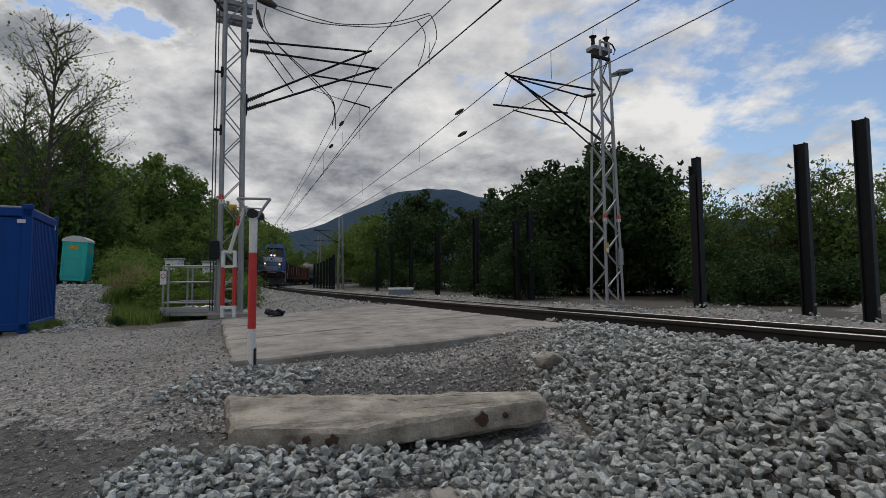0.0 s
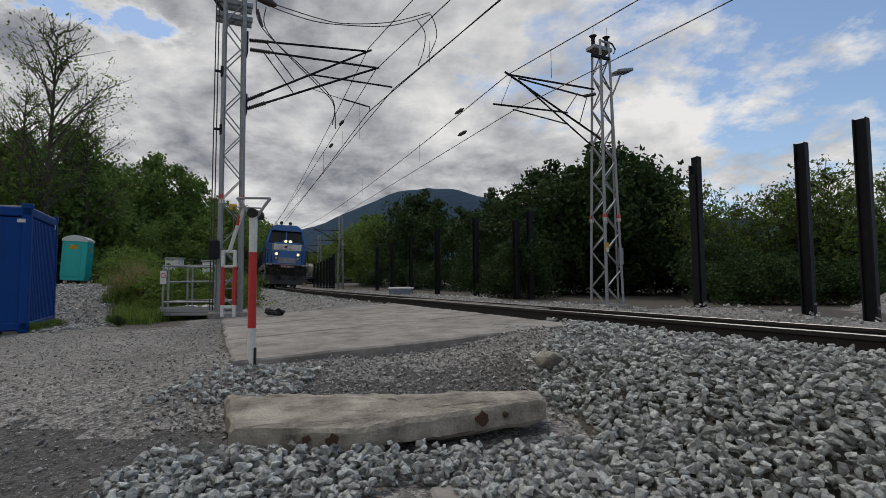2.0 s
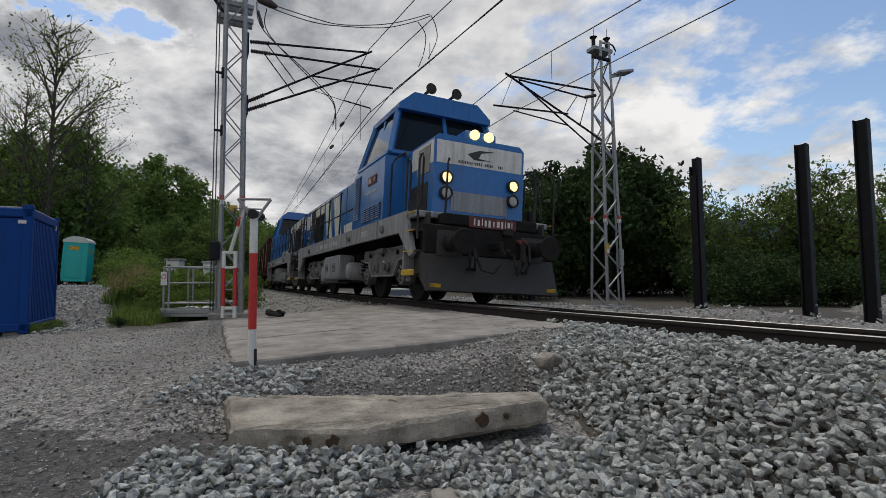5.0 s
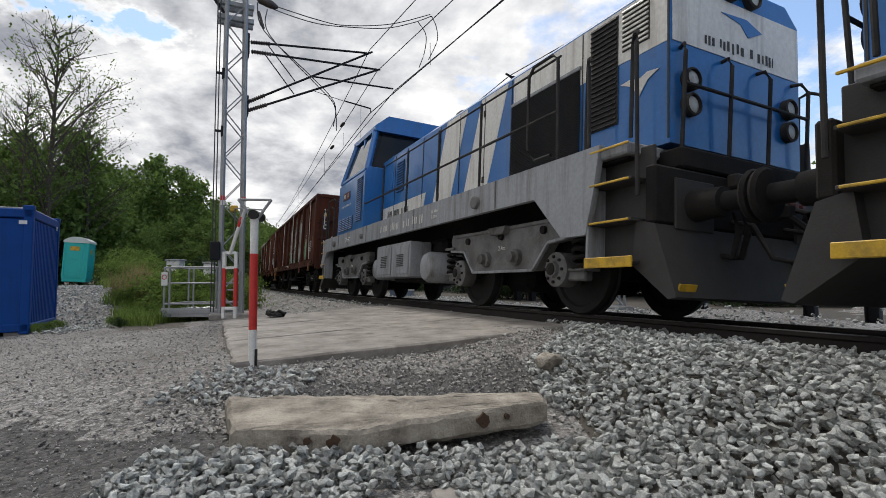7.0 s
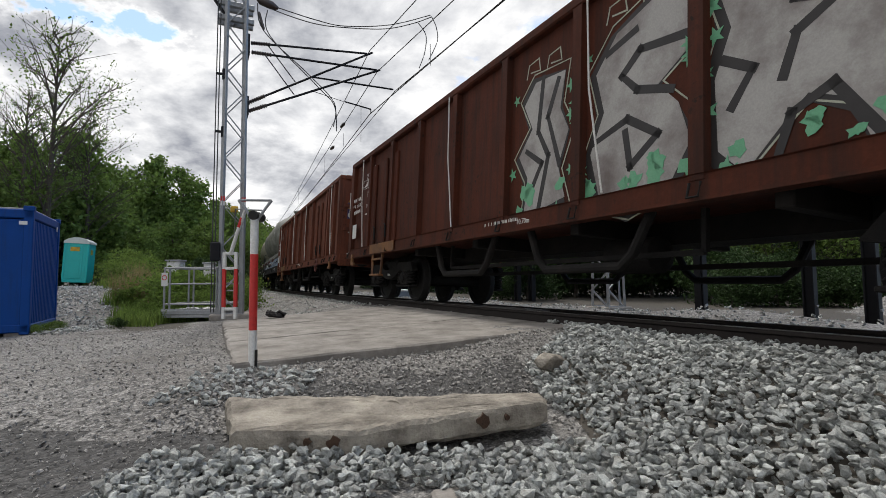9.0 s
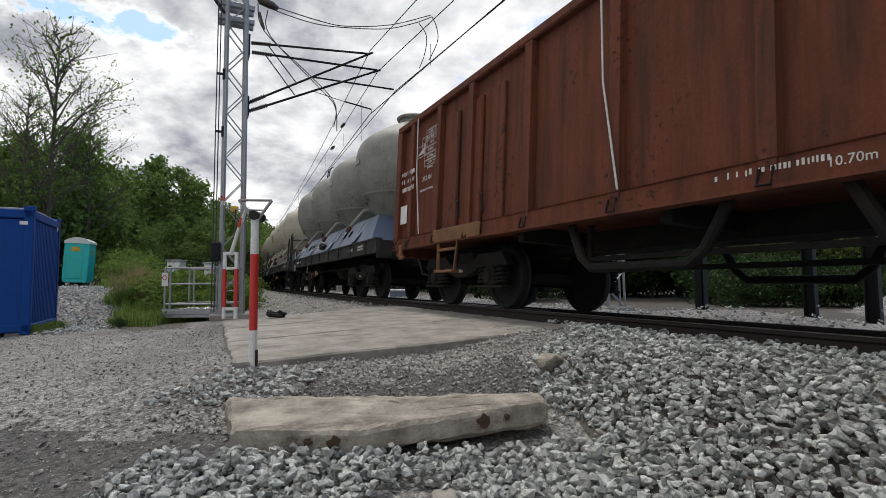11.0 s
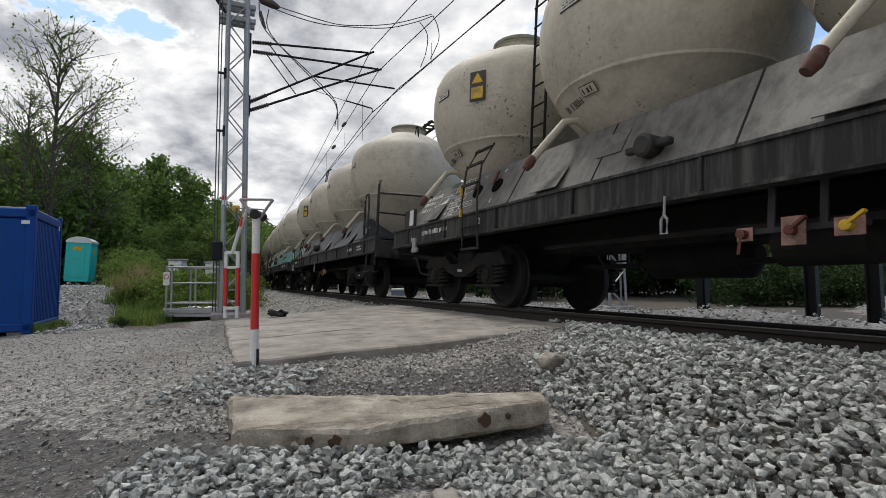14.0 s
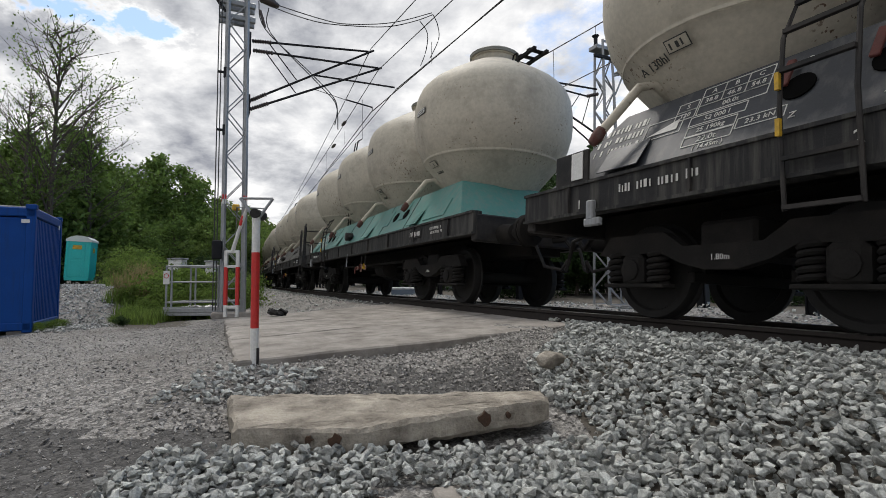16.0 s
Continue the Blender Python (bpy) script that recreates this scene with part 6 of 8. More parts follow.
crossing = thing("crossing_deck", "worn concrete crossing slabs in front of the rails", "level crossing", kind="structure")
P1, P2, P3, P4 = Vector((-1.60, 3.88, -0.17)), Vector((1.50, 5.72, -0.07)), Vector((-1.05, 10.9, -0.05)), Vector((-3.45, 7.95, -0.14))
for a, b in ((0.0, 0.328), (0.334, 0.66), (0.666, 1.0)):
    slab_part("slab", [P1.lerp(P4, a), P2.lerp(P3, a), P2.lerp(P3, b), P1.lerp(P4, b)], 0.0, 0.17, M_CONC, crossing, int(a * 10) + 3, 0.018, 14)
for o in (-0.5, -0.25, 0.0, 0.25, 0.5):
    for s0 in (0.6, -2.2):
        me = Mesh()
        for s in np.linspace(s0, s0 - 2.7, 5):
            for do, z in ((-0.11, -0.16), (0.11, -0.16), (0.11, -0.025), (-0.11, -0.025)):
                me.v.append(tuple(track(s, o + do, z + 0.006 * math.sin(s * 3 + o * 9))))
        me.f = [(i * 4 + j, i * 4 + (j + 1) % 4, i * 4 + 4 + (j + 1) % 4, i * 4 + 4 + j) for i in range(4) for j in range(4)] + [(3, 2, 1, 0), (16, 17, 18, 19)]
        part("plank", me, M_PLANK, crossing)
broken = thing("broken_slab", "chipped concrete slab lying on the ballast", "concrete slab")
bc = [Vector((-0.97, 2.33, -0.235)), Vector((-0.45, 2.33, -0.235)), Vector((0.55, 2.68, -0.19)), Vector((0.56, 2.90, -0.19)), Vector((-1.22, 2.86, -0.20))]


def broken_slab():
    rnd = random.Random(11)
    rim = []
    for i in range(len(bc)):
        a, b = bc[i], bc[(i + 1) % len(bc)]
        k = max(3, int((b - a).length / 0.03))
        for j in range(k):
            p = a.lerp(b, j / k)
            nick = 0.045 * max(0.0, noise.noise(Vector((p.x * 5, p.y * 5, 3)))) + 0.008 * rnd.random()
            d = (Vector((-0.2, 2.65, p.z)) - p).normalized()
            rim.append(p + d * nick)
    m = len(rim)
    me = Mesh()
    c = Vector((-0.2, 2.62, -0.205))
    for inset, dz in ((0.05, -0.125), (0.0, -0.10), (0.0, -0.022), (0.022, 0.0), (0.12, 0.004), (0.25, 0.003)):
        for p in rim:
            d = c - p
            d.z = 0
            w = min(inset, d.length * 0.8)
            q = p + d.normalized() * w
            me.v.append((q.x, q.y, q.z + dz + 0.013 * noise.noise(Vector((q.x * 9, q.y * 9, dz * 30))) + 0.007 * noise.noise(Vector((q.x * 31, q.y * 31, dz * 60)))))
    for r in range(5):
        me.f += [(r * m + i, r * m + (i + 1) % m, (r + 1) * m + (i + 1) % m, (r + 1) * m + i) for i in range(m)]
    me.f += [tuple(range(5 * m, 6 * m)), tuple(range(m))[::-1]]
    part("slab", me, M_CONC2, broken)
    for x, y, z, r, a, sd in ((-0.50, 2.329, -0.285, 0.034, 0, 1), (-0.62, 2.329, -0.28, 0.02, 0, 2), (0.19, 2.551, -0.25, 0.037, 19.3, 3), (0.31, 2.594, -0.245, 0.016, 19.3, 4)):
        rn = random.Random(sd)
        out = [(r * rn.uniform(0.6, 1.15) * math.cos(2 * math.pi * k / 11), r * rn.uniform(0.6, 1.15) * math.sin(2 * math.pi * k / 11)) for k in range(11)]
        part("rusty_socket", Mesh().prism(out, 0.012, -0.006), M_RUST, broken, "rusty lifting socket", m=Matrix.Translation((x, y, z)) @ Matrix.Rotation(radians(a), 4, 'Z'))


M_RUST = mat("rust", (0.075, 0.04, 0.022), (0.04, 0.025, 0.018), 0.95, scale=20, bump=0.6, fine=120)
broken_slab()
patch = thing("soil_patch", "damp reddish-brown soil between the stones", "soil", kind="structure")
_pm = Mesh()
_pm.v = [(-0.26, 1.86, -0.372)] + [(-0.26 + (0.2 + 0.05 * math.sin(3 * a)) * math.cos(a), 1.86 + (0.2 + 0.05 * math.cos(4 * a)) * math.sin(a), -0.40) for a in np.linspace(0, 2 * math.pi, 24, endpoint=False)]
_pm.f = [(0, 1 + i, 1 + (i + 1) % 24) for i in range(24)]
part("soil", _pm, M_REDSOIL, patch)
buried = thing("buried_slab", "flat grey slab end half buried in stones", "concrete slab")
part("slab", Mesh().box((0.05, 1.86, -0.395), (0.15, 0.36, 0.06), 0.012, Matrix.Rotation(radians(12), 3, 'Z')), M_CONC, buried)

# barrier post with its boom rest
post = thing("barrier_post", "red and white striped barrier rest post", "barrier post", m=place(-1.49, 3.98, -0.27))
for z0, z1, mt in ((0.0, 0.34, M_POSTWHITE), (0.34, 0.93, M_RED), (0.93, 1.21, M_POSTWHITE)):
    part("band", Mesh().lathe([(0.031, z0), (0.031, z1)], 16), mt, post, smooth=True)
part("cap", Mesh().tube([(0, -0.04, 1.235), (0, 0.14, 1.235)], 0.038, 14), M_BLACK, post, smooth=True)
part("fork", Mesh().tube([(-0.02, 0, 1.2), (-0.08, 0, 1.3), (-0.13, 0, 1.36)], 0.012, 7).tube([(0.02, 0, 1.2), (0.08, 0.02, 1.3), (0.12, 0.03, 1.36)], 0.012, 7).tube([(-0.13, 0, 1.36), (0.12, 0.03, 1.36)], 0.010, 7), M_GALV, post)
part("clip", Mesh().box((0.032, -0.01, 0.12), (0.014, 0.03, 0.14), 0.003), M_BLACK, post)
# the raised boom's foot: red and white frame beside the mast
gate = thing("barrier_stand", "red and white steel stand of a hand-worked barrier", "barrier", m=place(-4.0, 9.5, -0.22))
for x in (-0.11, 0.11):
    for z0, z1, mt in ((0.0, 0.22, M_POSTWHITE), (0.22, 0.93, M_RED), (0.93, 1.24, M_POSTWHITE)):
        part("leg", Mesh().box((x, 0, (z0 + z1) / 2), (0.06, 0.06, z1 - z0), 0.006), mt, gate)
for z in (0.18, 0.94, 1.22):
    part("crossbar", Mesh().box((0, 0, z), (0.2, 0.05, 0.05), 0.006), M_POSTWHITE, gate)
part("boom", Mesh().tube([(0.0, 0, 1.2), (0.16, -0.1, 1.6), (0.34, -0.2, 2.0)], [0.036, 0.033, 0.03], 10), M_POSTWHITE, gate, "white and red raised barrier arm", smooth=True)
part("boom_band", Mesh().tube([(0.2, -0.125, 1.70), (0.27, -0.165, 1.87)], 0.036, 10), M_RED, gate, smooth=True)
part("bracket", Mesh().tube([(0.05, 0, 1.25), (0.1, -0.05, 2.05), (0.6, -0.05, 2.02)], 0.018, 7), M_GALV, gate, smooth=True)

# ---- catenary masts ----
def lattice(ob, w0, w1, h, step, bands=()):
    half = lambda z: (w0 + (w1 - w0) * z / h) / 2
    for sx in (-1, 1):
        for sy in (-1, 1):
            part("leg", Mesh().beam((sx * half(0), sy * half(0), 0), (sx * half(h), sy * half(h), h), 0.075, 0.075, 0.008), M_GALV, ob)
            for z in bands:
                part("band", Mesh().box((sx * half(z), sy * half(z), z), (0.085, 0.085, 0.1)), M_POSTWHITE, ob)
                part("band", Mesh().box((sx * half(z), sy * half(z), z + 0.11), (0.087, 0.087, 0.1)), M_RED, ob)
    n = int(h / step)
    for i in range(n):
        z0, z1 = i * step, (i + 1) * step
        a, b = half(z0), half(z1)
        k = 1 if i % 2 else -1
        for s in (-1, 1):
            part("brace", Mesh().beam((-k * a, s * a, z0), (k * b, s * b, z1), 0.045, 0.02), M_GALV, ob)
            part("brace", Mesh().beam((s * a, k * a, z0), (s * b, -k * b, z1), 0.02, 0.045), M_GALV, ob)
    for z in (0.05, h - 0.05):
        for s in (-1, 1):
            part("tie", Mesh().beam((-half(z), s * half(z), z), (half(z), s * half(z), z), 0.05, 0.05), M_GALV, ob)


def insulator(ob, p, q):
    p, q = Vector(p), Vector(q)
    pts, rs = [], []
    for i in range(17):
        pts.append(p.lerp(q, i / 16))
        rs.append(0.055 if i % 2 else 0.03)
    part("insulator", Mesh().tube(pts, rs, 10), M_INSUL, ob, smooth=False)


def bar(ob, p, q, r, mt=None, name="tube"):
    part(name, Mesh().tube([p, q], r, 8), mt or M_DARKSTEEL, ob, smooth=True)


MAST_L, MAST_R = (-4.9, 11.7), (4.97, 15.5)
ml = thing("catenary_mast", "grey lattice steel catenary mast with two cantilevers", "catenary mast", "masts along the line", m=Matrix.Translation((*MAST_L, -0.30)) @ Matrix.Rotation(SQUARE, 4, 'Z'))
lattice(ml, 0.46, 0.40, 9.2, 0.52, (2.55,))
Z = 0.30
for a, b, pr in (((0.28, 6.25), (3.26, 6.55), True), ((0.28, 5.92), (3.45, 6.04), True), ((0.24, 4.73), (3.41, 6.61), True), ((0.24, 4.46), (3.54, 6.06), True)):
    off = 0.12 if a[1] in (6.25, 4.73) else -0.12
    p, q = Vector((a[0], off, a[1] + Z)), Vector((b[0], off, b[1] + Z))
    d = (q - p).normalized()
    insulator(ml, p + d * 0.06, p + d * 0.52)
    bar(ml, p + d * 0.52, q, 0.028, name="cantilever_tube")
bar(ml, (1.79, 0.12, 5.66 + Z), (4.0, 0.12, 5.69 + Z), 0.024, name="registration_arm")
bar(ml, (0.72, 0.12, 6.29 + Z), (1.40, 0.12, 5.46 + Z), 0.014, name="stay")
bar(ml, (0.65, -0.12, 5.91 + Z), (1.34, -0.12, 5.04 + Z), 0.014, name="stay")
bar(ml, (1.76, -0.12, 5.21 + Z), (2.66, -0.12, 5.04 + Z), 0.008, name="stay")
bar(ml, (2.6, -0.12, 5.06 + Z), (3.29, -0.12, 4.96 + Z), 0.02, name="registration_arm")
bar(ml, (3.29, -0.12, 4.96 + Z), (3.29, -0.12, 4.86 + Z), 0.012, name="registration_arm")
for z in (6.08, 4.6):
    part("bracket", Mesh().box((0.26, 0, z + Z), (0.08, 0.4, 0.5 if z > 5 else 0.45), 0.01), M_DARKSTEEL, ml)
for z in (7.0, 7.35):
    part("cross_head", Mesh().box((0.0, 0, z), (0.8, 0.1, 0.12), 0.01).box((0, 0.28, z), (0.8, 0.08, 0.12), 0.01), M_GALV, ml)
part("line_arm", Mesh().box((-0.25, 0, 7.72), (1.0, 0.1, 0.1), 0.01).beam((-0.7, 0, 7.7), (-0.2, 0, 7.0), 0.06), M_DARKSTEEL, ml)
for z in (5.55, 4.2):
    part("cable_clamp", Mesh().box((-0.3, -0.2, z), (0.22, 0.06, 0.05), 0.01).lathe([(0.05, z - 0.12), (0.05, z + 0.12)], 10, (-0.24, -0.2, 0)), M_DARKSTEEL, ml)
part("earth_cable", Mesh().tube([(-0.42, -0.2, 0.1), (-0.41, -0.2, 4.2), (-0.40, -0.2, 7.7)], 0.014, 6), M_CABLE, ml)
part("earth_cable", Mesh().tube([(-0.36, -0.2, 0.1), (-0.35, -0.2, 4.2), (-0.34, -0.2, 7.7)], 0.014, 6), M_CABLE, ml)
part("tension_weight", Mesh().box((-0.36, -0.3, 1.45), (0.2, 0.2, 0.42), 0.02), M_DARKSTEEL, ml)
part("yellow_box", Mesh().box((0.02, -0.3, 2.42), (0.16, 0.12, 0.14), 0.02), M_YELLOW, ml, "small yellow winch box")
part("footing", Mesh().box((0, 0, -0.02), (0.9, 0.9, 0.16), 0.03), M_CONC, ml)

mr = thing("catenary_mast", "tapered grey lattice mast with a cantilever and floodlight", "catenary mast", "masts along the line", m=Matrix.Translation((*MAST_R, -0.38)) @ Matrix.Rotation(SQUARE, 4, 'Z'))
lattice(mr, 0.66, 0.34, 8.2, 0.55, (2.6,))
Z = 0.38
for a, b, r in (((-3.45, 6.2), (-0.3, 6.28), 0.03), ((-3.1, 6.15), (-0.7, 6.0), 0.026), ((-3.55, 6.26), (0.0, 4.72), 0.03), ((-3.1, 6.1), (-0.46, 4.5), 0.024), ((-3.95, 5.28), (-1.36, 5.4), 0.028), ((-3.3, 5.22), (-1.41, 5.05), 0.02), ((-1.4, 5.45), (-0.95, 6.05), 0.014), ((-0.9, 5.15), (-0.6, 5.98), 0.014), ((-3.3, 6.2), (-3.7, 5.3), 0.008)):
    bar(mr, (a[0], 0, a[1] + Z), (b[0], 0, b[1] + Z), r, name="cantilever_tube")
insulator(mr, (-0.7, 0, 6.38), (-0.25, 0, 6.52))
insulator(mr, (-0.42, 0, 5.28), (-0.02, 0, 5.1))
part("cross_head", Mesh().box((-0.05, 0, 7.95), (0.75, 0.36, 0.12), 0.01), M_GALV, mr)
part("cross_head", Mesh().box((-0.2, -0.2, 7.62), (0.7, 0.08, 0.1), 0.01), M_DARKSTEEL, mr)
for x, y in ((-0.2, 0.1), (0.25, 0.0)):
    part("top_insulator", Mesh().tube([(x, y, 8.0), (x, y, 8.15), (x, y, 8.35), (x, y, 8.42)], [0.1, 0.06, 0.06, 0.12], 10).tube([(x, y, 8.4), (x + 0.02, y, 8.75)], 0.008, 5), M_DARKSTEEL, mr)
part("jumper", Mesh().tube([(0.25, 0, 8.3), (0.5, 0, 8.25), (0.62, 0, 8.1), (0.55, 0, 7.95)], 0.025, 7), M_DARKSTEEL, mr, smooth=True)
fl = part("floodlight", Mesh().box((0.62, -0.25, 7.28), (0.62, 0.4, 0.1), 0.03, Matrix.Rotation(radians(-14), 3, 'Y')), M_GALV, mr, "grey floodlight head")
part("floodlight_arm", Mesh().beam((0.2, -0.2, 7.1), (0.55, -0.25, 7.2), 0.06).beam((0.25, -0.2, 6.5), (0.55, -0.25, 7.15), 0.04), M_GALV, mr)
part("warning_sign", Mesh().box((-0.28, -0.36, 1.75), (0.12, 0.02, 0.3), 0.004), M_YELLOW, mr, "small yellow warning sign")
part("warning_sign_field", Mesh().box((-0.28, -0.372, 1.68), (0.1, 0.006, 0.12)), M_BOARD, mr)
part("cable_duct", Mesh().tube([(0.36, -0.1, 0.0), (0.3, -0.1, 4.0), (0.28, -0.1, 7.2)], 0.03, 7), M_GALV, mr)
part("junction_box", Mesh().box((0.4, -0.2, 1.5), (0.1, 0.14, 0.5), 0.01), M_GALV, mr)
part("footing", Mesh().box((0, 0, -0.05), (1.0, 1.0, 0.2), 0.03), M_CONC, mr)


def far_mast(x, y, h, label):
    m = thing("catenary_mast", label, "catenary mast", "masts along the line", m=place(x, y, None, SQUARE))
    lattice(m, 0.6, 0.35, h, 1.1)
    for z, w in ((h * 0.66, 3.0), (h * 0.8, 3.0)):
        bar(m, (-w, 0, z), (0, 0, z), 0.04, name="cantilever_tube")
    bar(m, (-3.0, 0, h * 0.82), (0, 0, h * 0.62), 0.04, name="cantilever_tube")


far_mast(-11.7, 58, 8.3, "distant lattice mast behind the steel posts")
far_mast(-20.0, 82, 8.3, "far lattice mast at the bend")
far_mast(-24.0, 58, 8.3, "lattice mast near the leafy bank")


# ---- wires ----
def wire(name, pts, r, label, sag=0.0, slack=False):
    """A hanging wire through points; sag in metres for each span; slack: a smooth curve through the points."""
    out = []
    pts = [Vector(p) for p in pts]
    for k, (a, b) in enumerate(zip(pts[:-1], pts[1:])):
        n = max(6, int((b - a).length / 3))
        p0, p3 = pts[max(k - 1, 0)], pts[min(k + 2, len(pts) - 1)]
        for i in range(n):
            f = i / n
            if slack:
                out.append(0.5 * (2 * a + (b - p0) * f + (2 * p0 - 5 * a + 4 * b - p3) * f * f + (3 * a - p0 - 3 * b + p3) * f ** 3))
            else:
                out.append(a.lerp(b, f) - Vector((0, 0, 4 * sag * f * (1 - f))))
    out.append(pts[-1])
    ob = thing(name, label, "overhead wire", "overhead wires")
    part("strand", Mesh().tube(out, r, 5, False), M_CABLE, ob)
    return ob


def over(mast, m, z):
    return Vector((*mast, 0)) + AWAY * m + Vector((0, 0, z))


def T(s, o, z):
    return track(s, o, z, False)


CL, CR = over(MAST_L, 3.29, 4.86), over(MAST_L, 4.0, 5.6)
ML, MR_ = over(MAST_L, 3.3, 6.6), over(MAST_L, 3.5, 6.05)
wire("contact_wire", [T(-120, 0.2, 5.0), T(-56, 0.2, 5.0), CL, T(44, 0.2, 5.4)], 0.012, "copper contact wire over the rails", 0.02)
wire("contact_wire", [T(-120, 0.5, 5.6), T(-56, 0.3, 5.6), CR, T(44, -0.9, 5.9)], 0.012, "second copper contact wire over the rails", 0.02)
wire("messenger_wire", [T(-120, 0.2, 6.4), T(-56, 0.2, 6.3), ML, T(44, 0.2, 7.6)], 0.011, "dark messenger wire with droppers", 0.5)
wire("messenger_wire", [T(-120, 0.5, 6.6), T(-56, 0.3, 6.4), MR_, T(44, -0.9, 7.0)], 0.011, "dark messenger wire beside another", 0.3)
RT, RB = over(MAST_R, -3.45, 6.2), over(MAST_R, -3.35, 5.15)
wire("messenger_wire", [T(-120, -4.0, 6.6), T(-56, -3.2, 6.8), RT, T(46, -2.4, 6.6)], 0.014, "dark messenger wire on the far side", 0.55)
wire("contact_wire", [T(-120, -4.0, 5.4), T(-56, -3.2, 5.4), RB, T(46, -2.6, 5.25)], 0.012, "contact wire on the far side", 0.05)
# slack cross feeders from the mast to the wires


def slack(pts, label):
    wire("feeder_cable", [over(MAST_L, m, z) for m, z in pts], 0.013, label, slack=True)


slack([(0.66, 7.18), (1.22, 7.07), (1.92, 7.01), (2.65, 7.08), (3.73, 7.28), (4.56, 7.62), (5.11, 7.93)], "slack black feeder cable from the mast")
slack([(0.92, 7.22), (1.92, 7.11), (2.65, 7.12), (3.89, 7.43), (5.07, 7.97)], "slack black feeder cable beside another")
slack([(5.11, 7.93), (5.25, 7.66), (5.28, 7.25), (5.01, 6.65)], "black jumper cable looping down to a wire")
slack([(4.70, 7.66), (4.93, 7.35), (4.89, 6.85), (4.72, 6.37)], "black jumper cable looping down to a wire")
slack([(0.47, 7.22), (0.63, 6.55), (1.72, 5.65), (2.36, 5.02), (2.34, 4.4)], "thin anchor wire slanting from the mast head")
slack([(0.70, 7.1), (0.76, 6.47), (1.93, 5.39), (2.36, 4.95), (2.42, 4.3)], "thin anchor wire slanting from the mast head")
mh = thing("mast_insulator", "black insulator at the mast head", "insulator", "overhead wires")
part("shell", Mesh().tube([over(MAST_L, 0.4, 7.45), over(MAST_L, 0.55, 7.3), over(MAST_L, 0.8, 7.24), over(MAST_L, 0.95, 7.2)], [0.05, 0.1, 0.1, 0.04], 10), M_INSUL, mh, smooth=True)
wi = thing("wire_insulator", "ribbed insulator in a slanting wire", "insulator", "overhead wires")
part("shell", Mesh().tube([over(MAST_L, 0.5, 7.0), over(MAST_L, 0.62, 6.6)], 0.035, 8), M_INSUL, wi, smooth=True)
for s, o, z1, z2 in ((-8.0, 0.25, 5.0, 6.3), (-14, 0.2, 5.0, 6.0), (-22, 0.2, 5.0, 5.95), (-3.2, -0.1, 5.66, 6.2), (-11, 0.1, 5.6, 6.1), (-1.8, -2.65, 5.2, 5.9), (-10.9, -3.0, 5.2, 5.95), (-20, -3.1, 5.3, 6.2)):
    d = thing("dropper", "thin dropper wire between two overhead wires", "overhead wire", "overhead wires")
    part("strand", Mesh().tube([T(s, o, z1), T(s, o, z2)], 0.007, 5), M_CABLE, d)
for s, o, z in ((-10.5, 0.25, 6.25), (-12.5, 0.2, 5.9), (-6.8, -2.75, 5.95), (-6.6, -2.75, 5.16)):
    d = thing("wire_insulator", "dark sausage-shaped insulator in an overhead wire", "insulator", "overhead wires")
    c = T(s, o, z)
    part("shell", Mesh().tube([c - ALONG * 0.3, c - ALONG * 0.14, c + ALONG * 0.14, c + ALONG * 0.3], [0.02, 0.06, 0.06, 0.02], 10), M_INSUL, d, smooth=True)

# ---- steel H posts of an unfinished noise wall ----
def h_post(x, y, h, w, stub=False, label="dark steel H-section post of an unfinished wall"):
    ob = thing("steel_post", label, "steel post", "posts of the unfinished wall", m=place(x, y, None, SQUARE + radians(8)))
    t = w * 0.13
    part("flange", Mesh().box((0, -w / 2, h / 2), (w, t, h), 0.004), M_DARKSTEEL, ob)
    part("flange", Mesh().box((0, w / 2, h / 2 - (0.1 if stub else 0)), (w, t, h - (0.2 if stub else 0)), 0.004), M_DARKSTEEL, ob)
    part("web", Mesh().box((0, 0, h / 2), (t, w - t, h), 0.002), M_DARKSTEEL, ob)
    if w == 0.2:
        part("lug", Mesh().box((0, -w / 2 - t, 0.3), (w * 0.5, 0.03, 0.05), 0.004), M_GALV, ob)
        if stub:
            part("side_plate", Mesh().box((-w * 0.62, 0, h * 0.44), (0.03, w * 0.7, h * 0.88), 0.004), M_DARKSTEEL, ob)


h_post(6.28, 12.5, 3.9, 0.2, True)
h_post(8.08, 11.3, 3.9, 0.2)
h_post(8.12, 9.7, 3.95, 0.2)
for x, y, h in ((3.93, 22.9, 4.0), (3.31, 23.0, 3.6), (1.64, 25.4, 4.0), (-0.36, 31.5, 4.0), (-2.3, 36.5, 4.0), (-4.2, 42.0, 4.0), (-6.1, 47.0, 4.0)):
    h_post(x, y, h, 0.22)
for k in range(7):
    d = 43.0 + 3.4 * k
    h_post((590 - 5.6 * k - 784) / 900 * d, d, 3.0, 0.2, False, "dark steel post in a far row beside the rails")

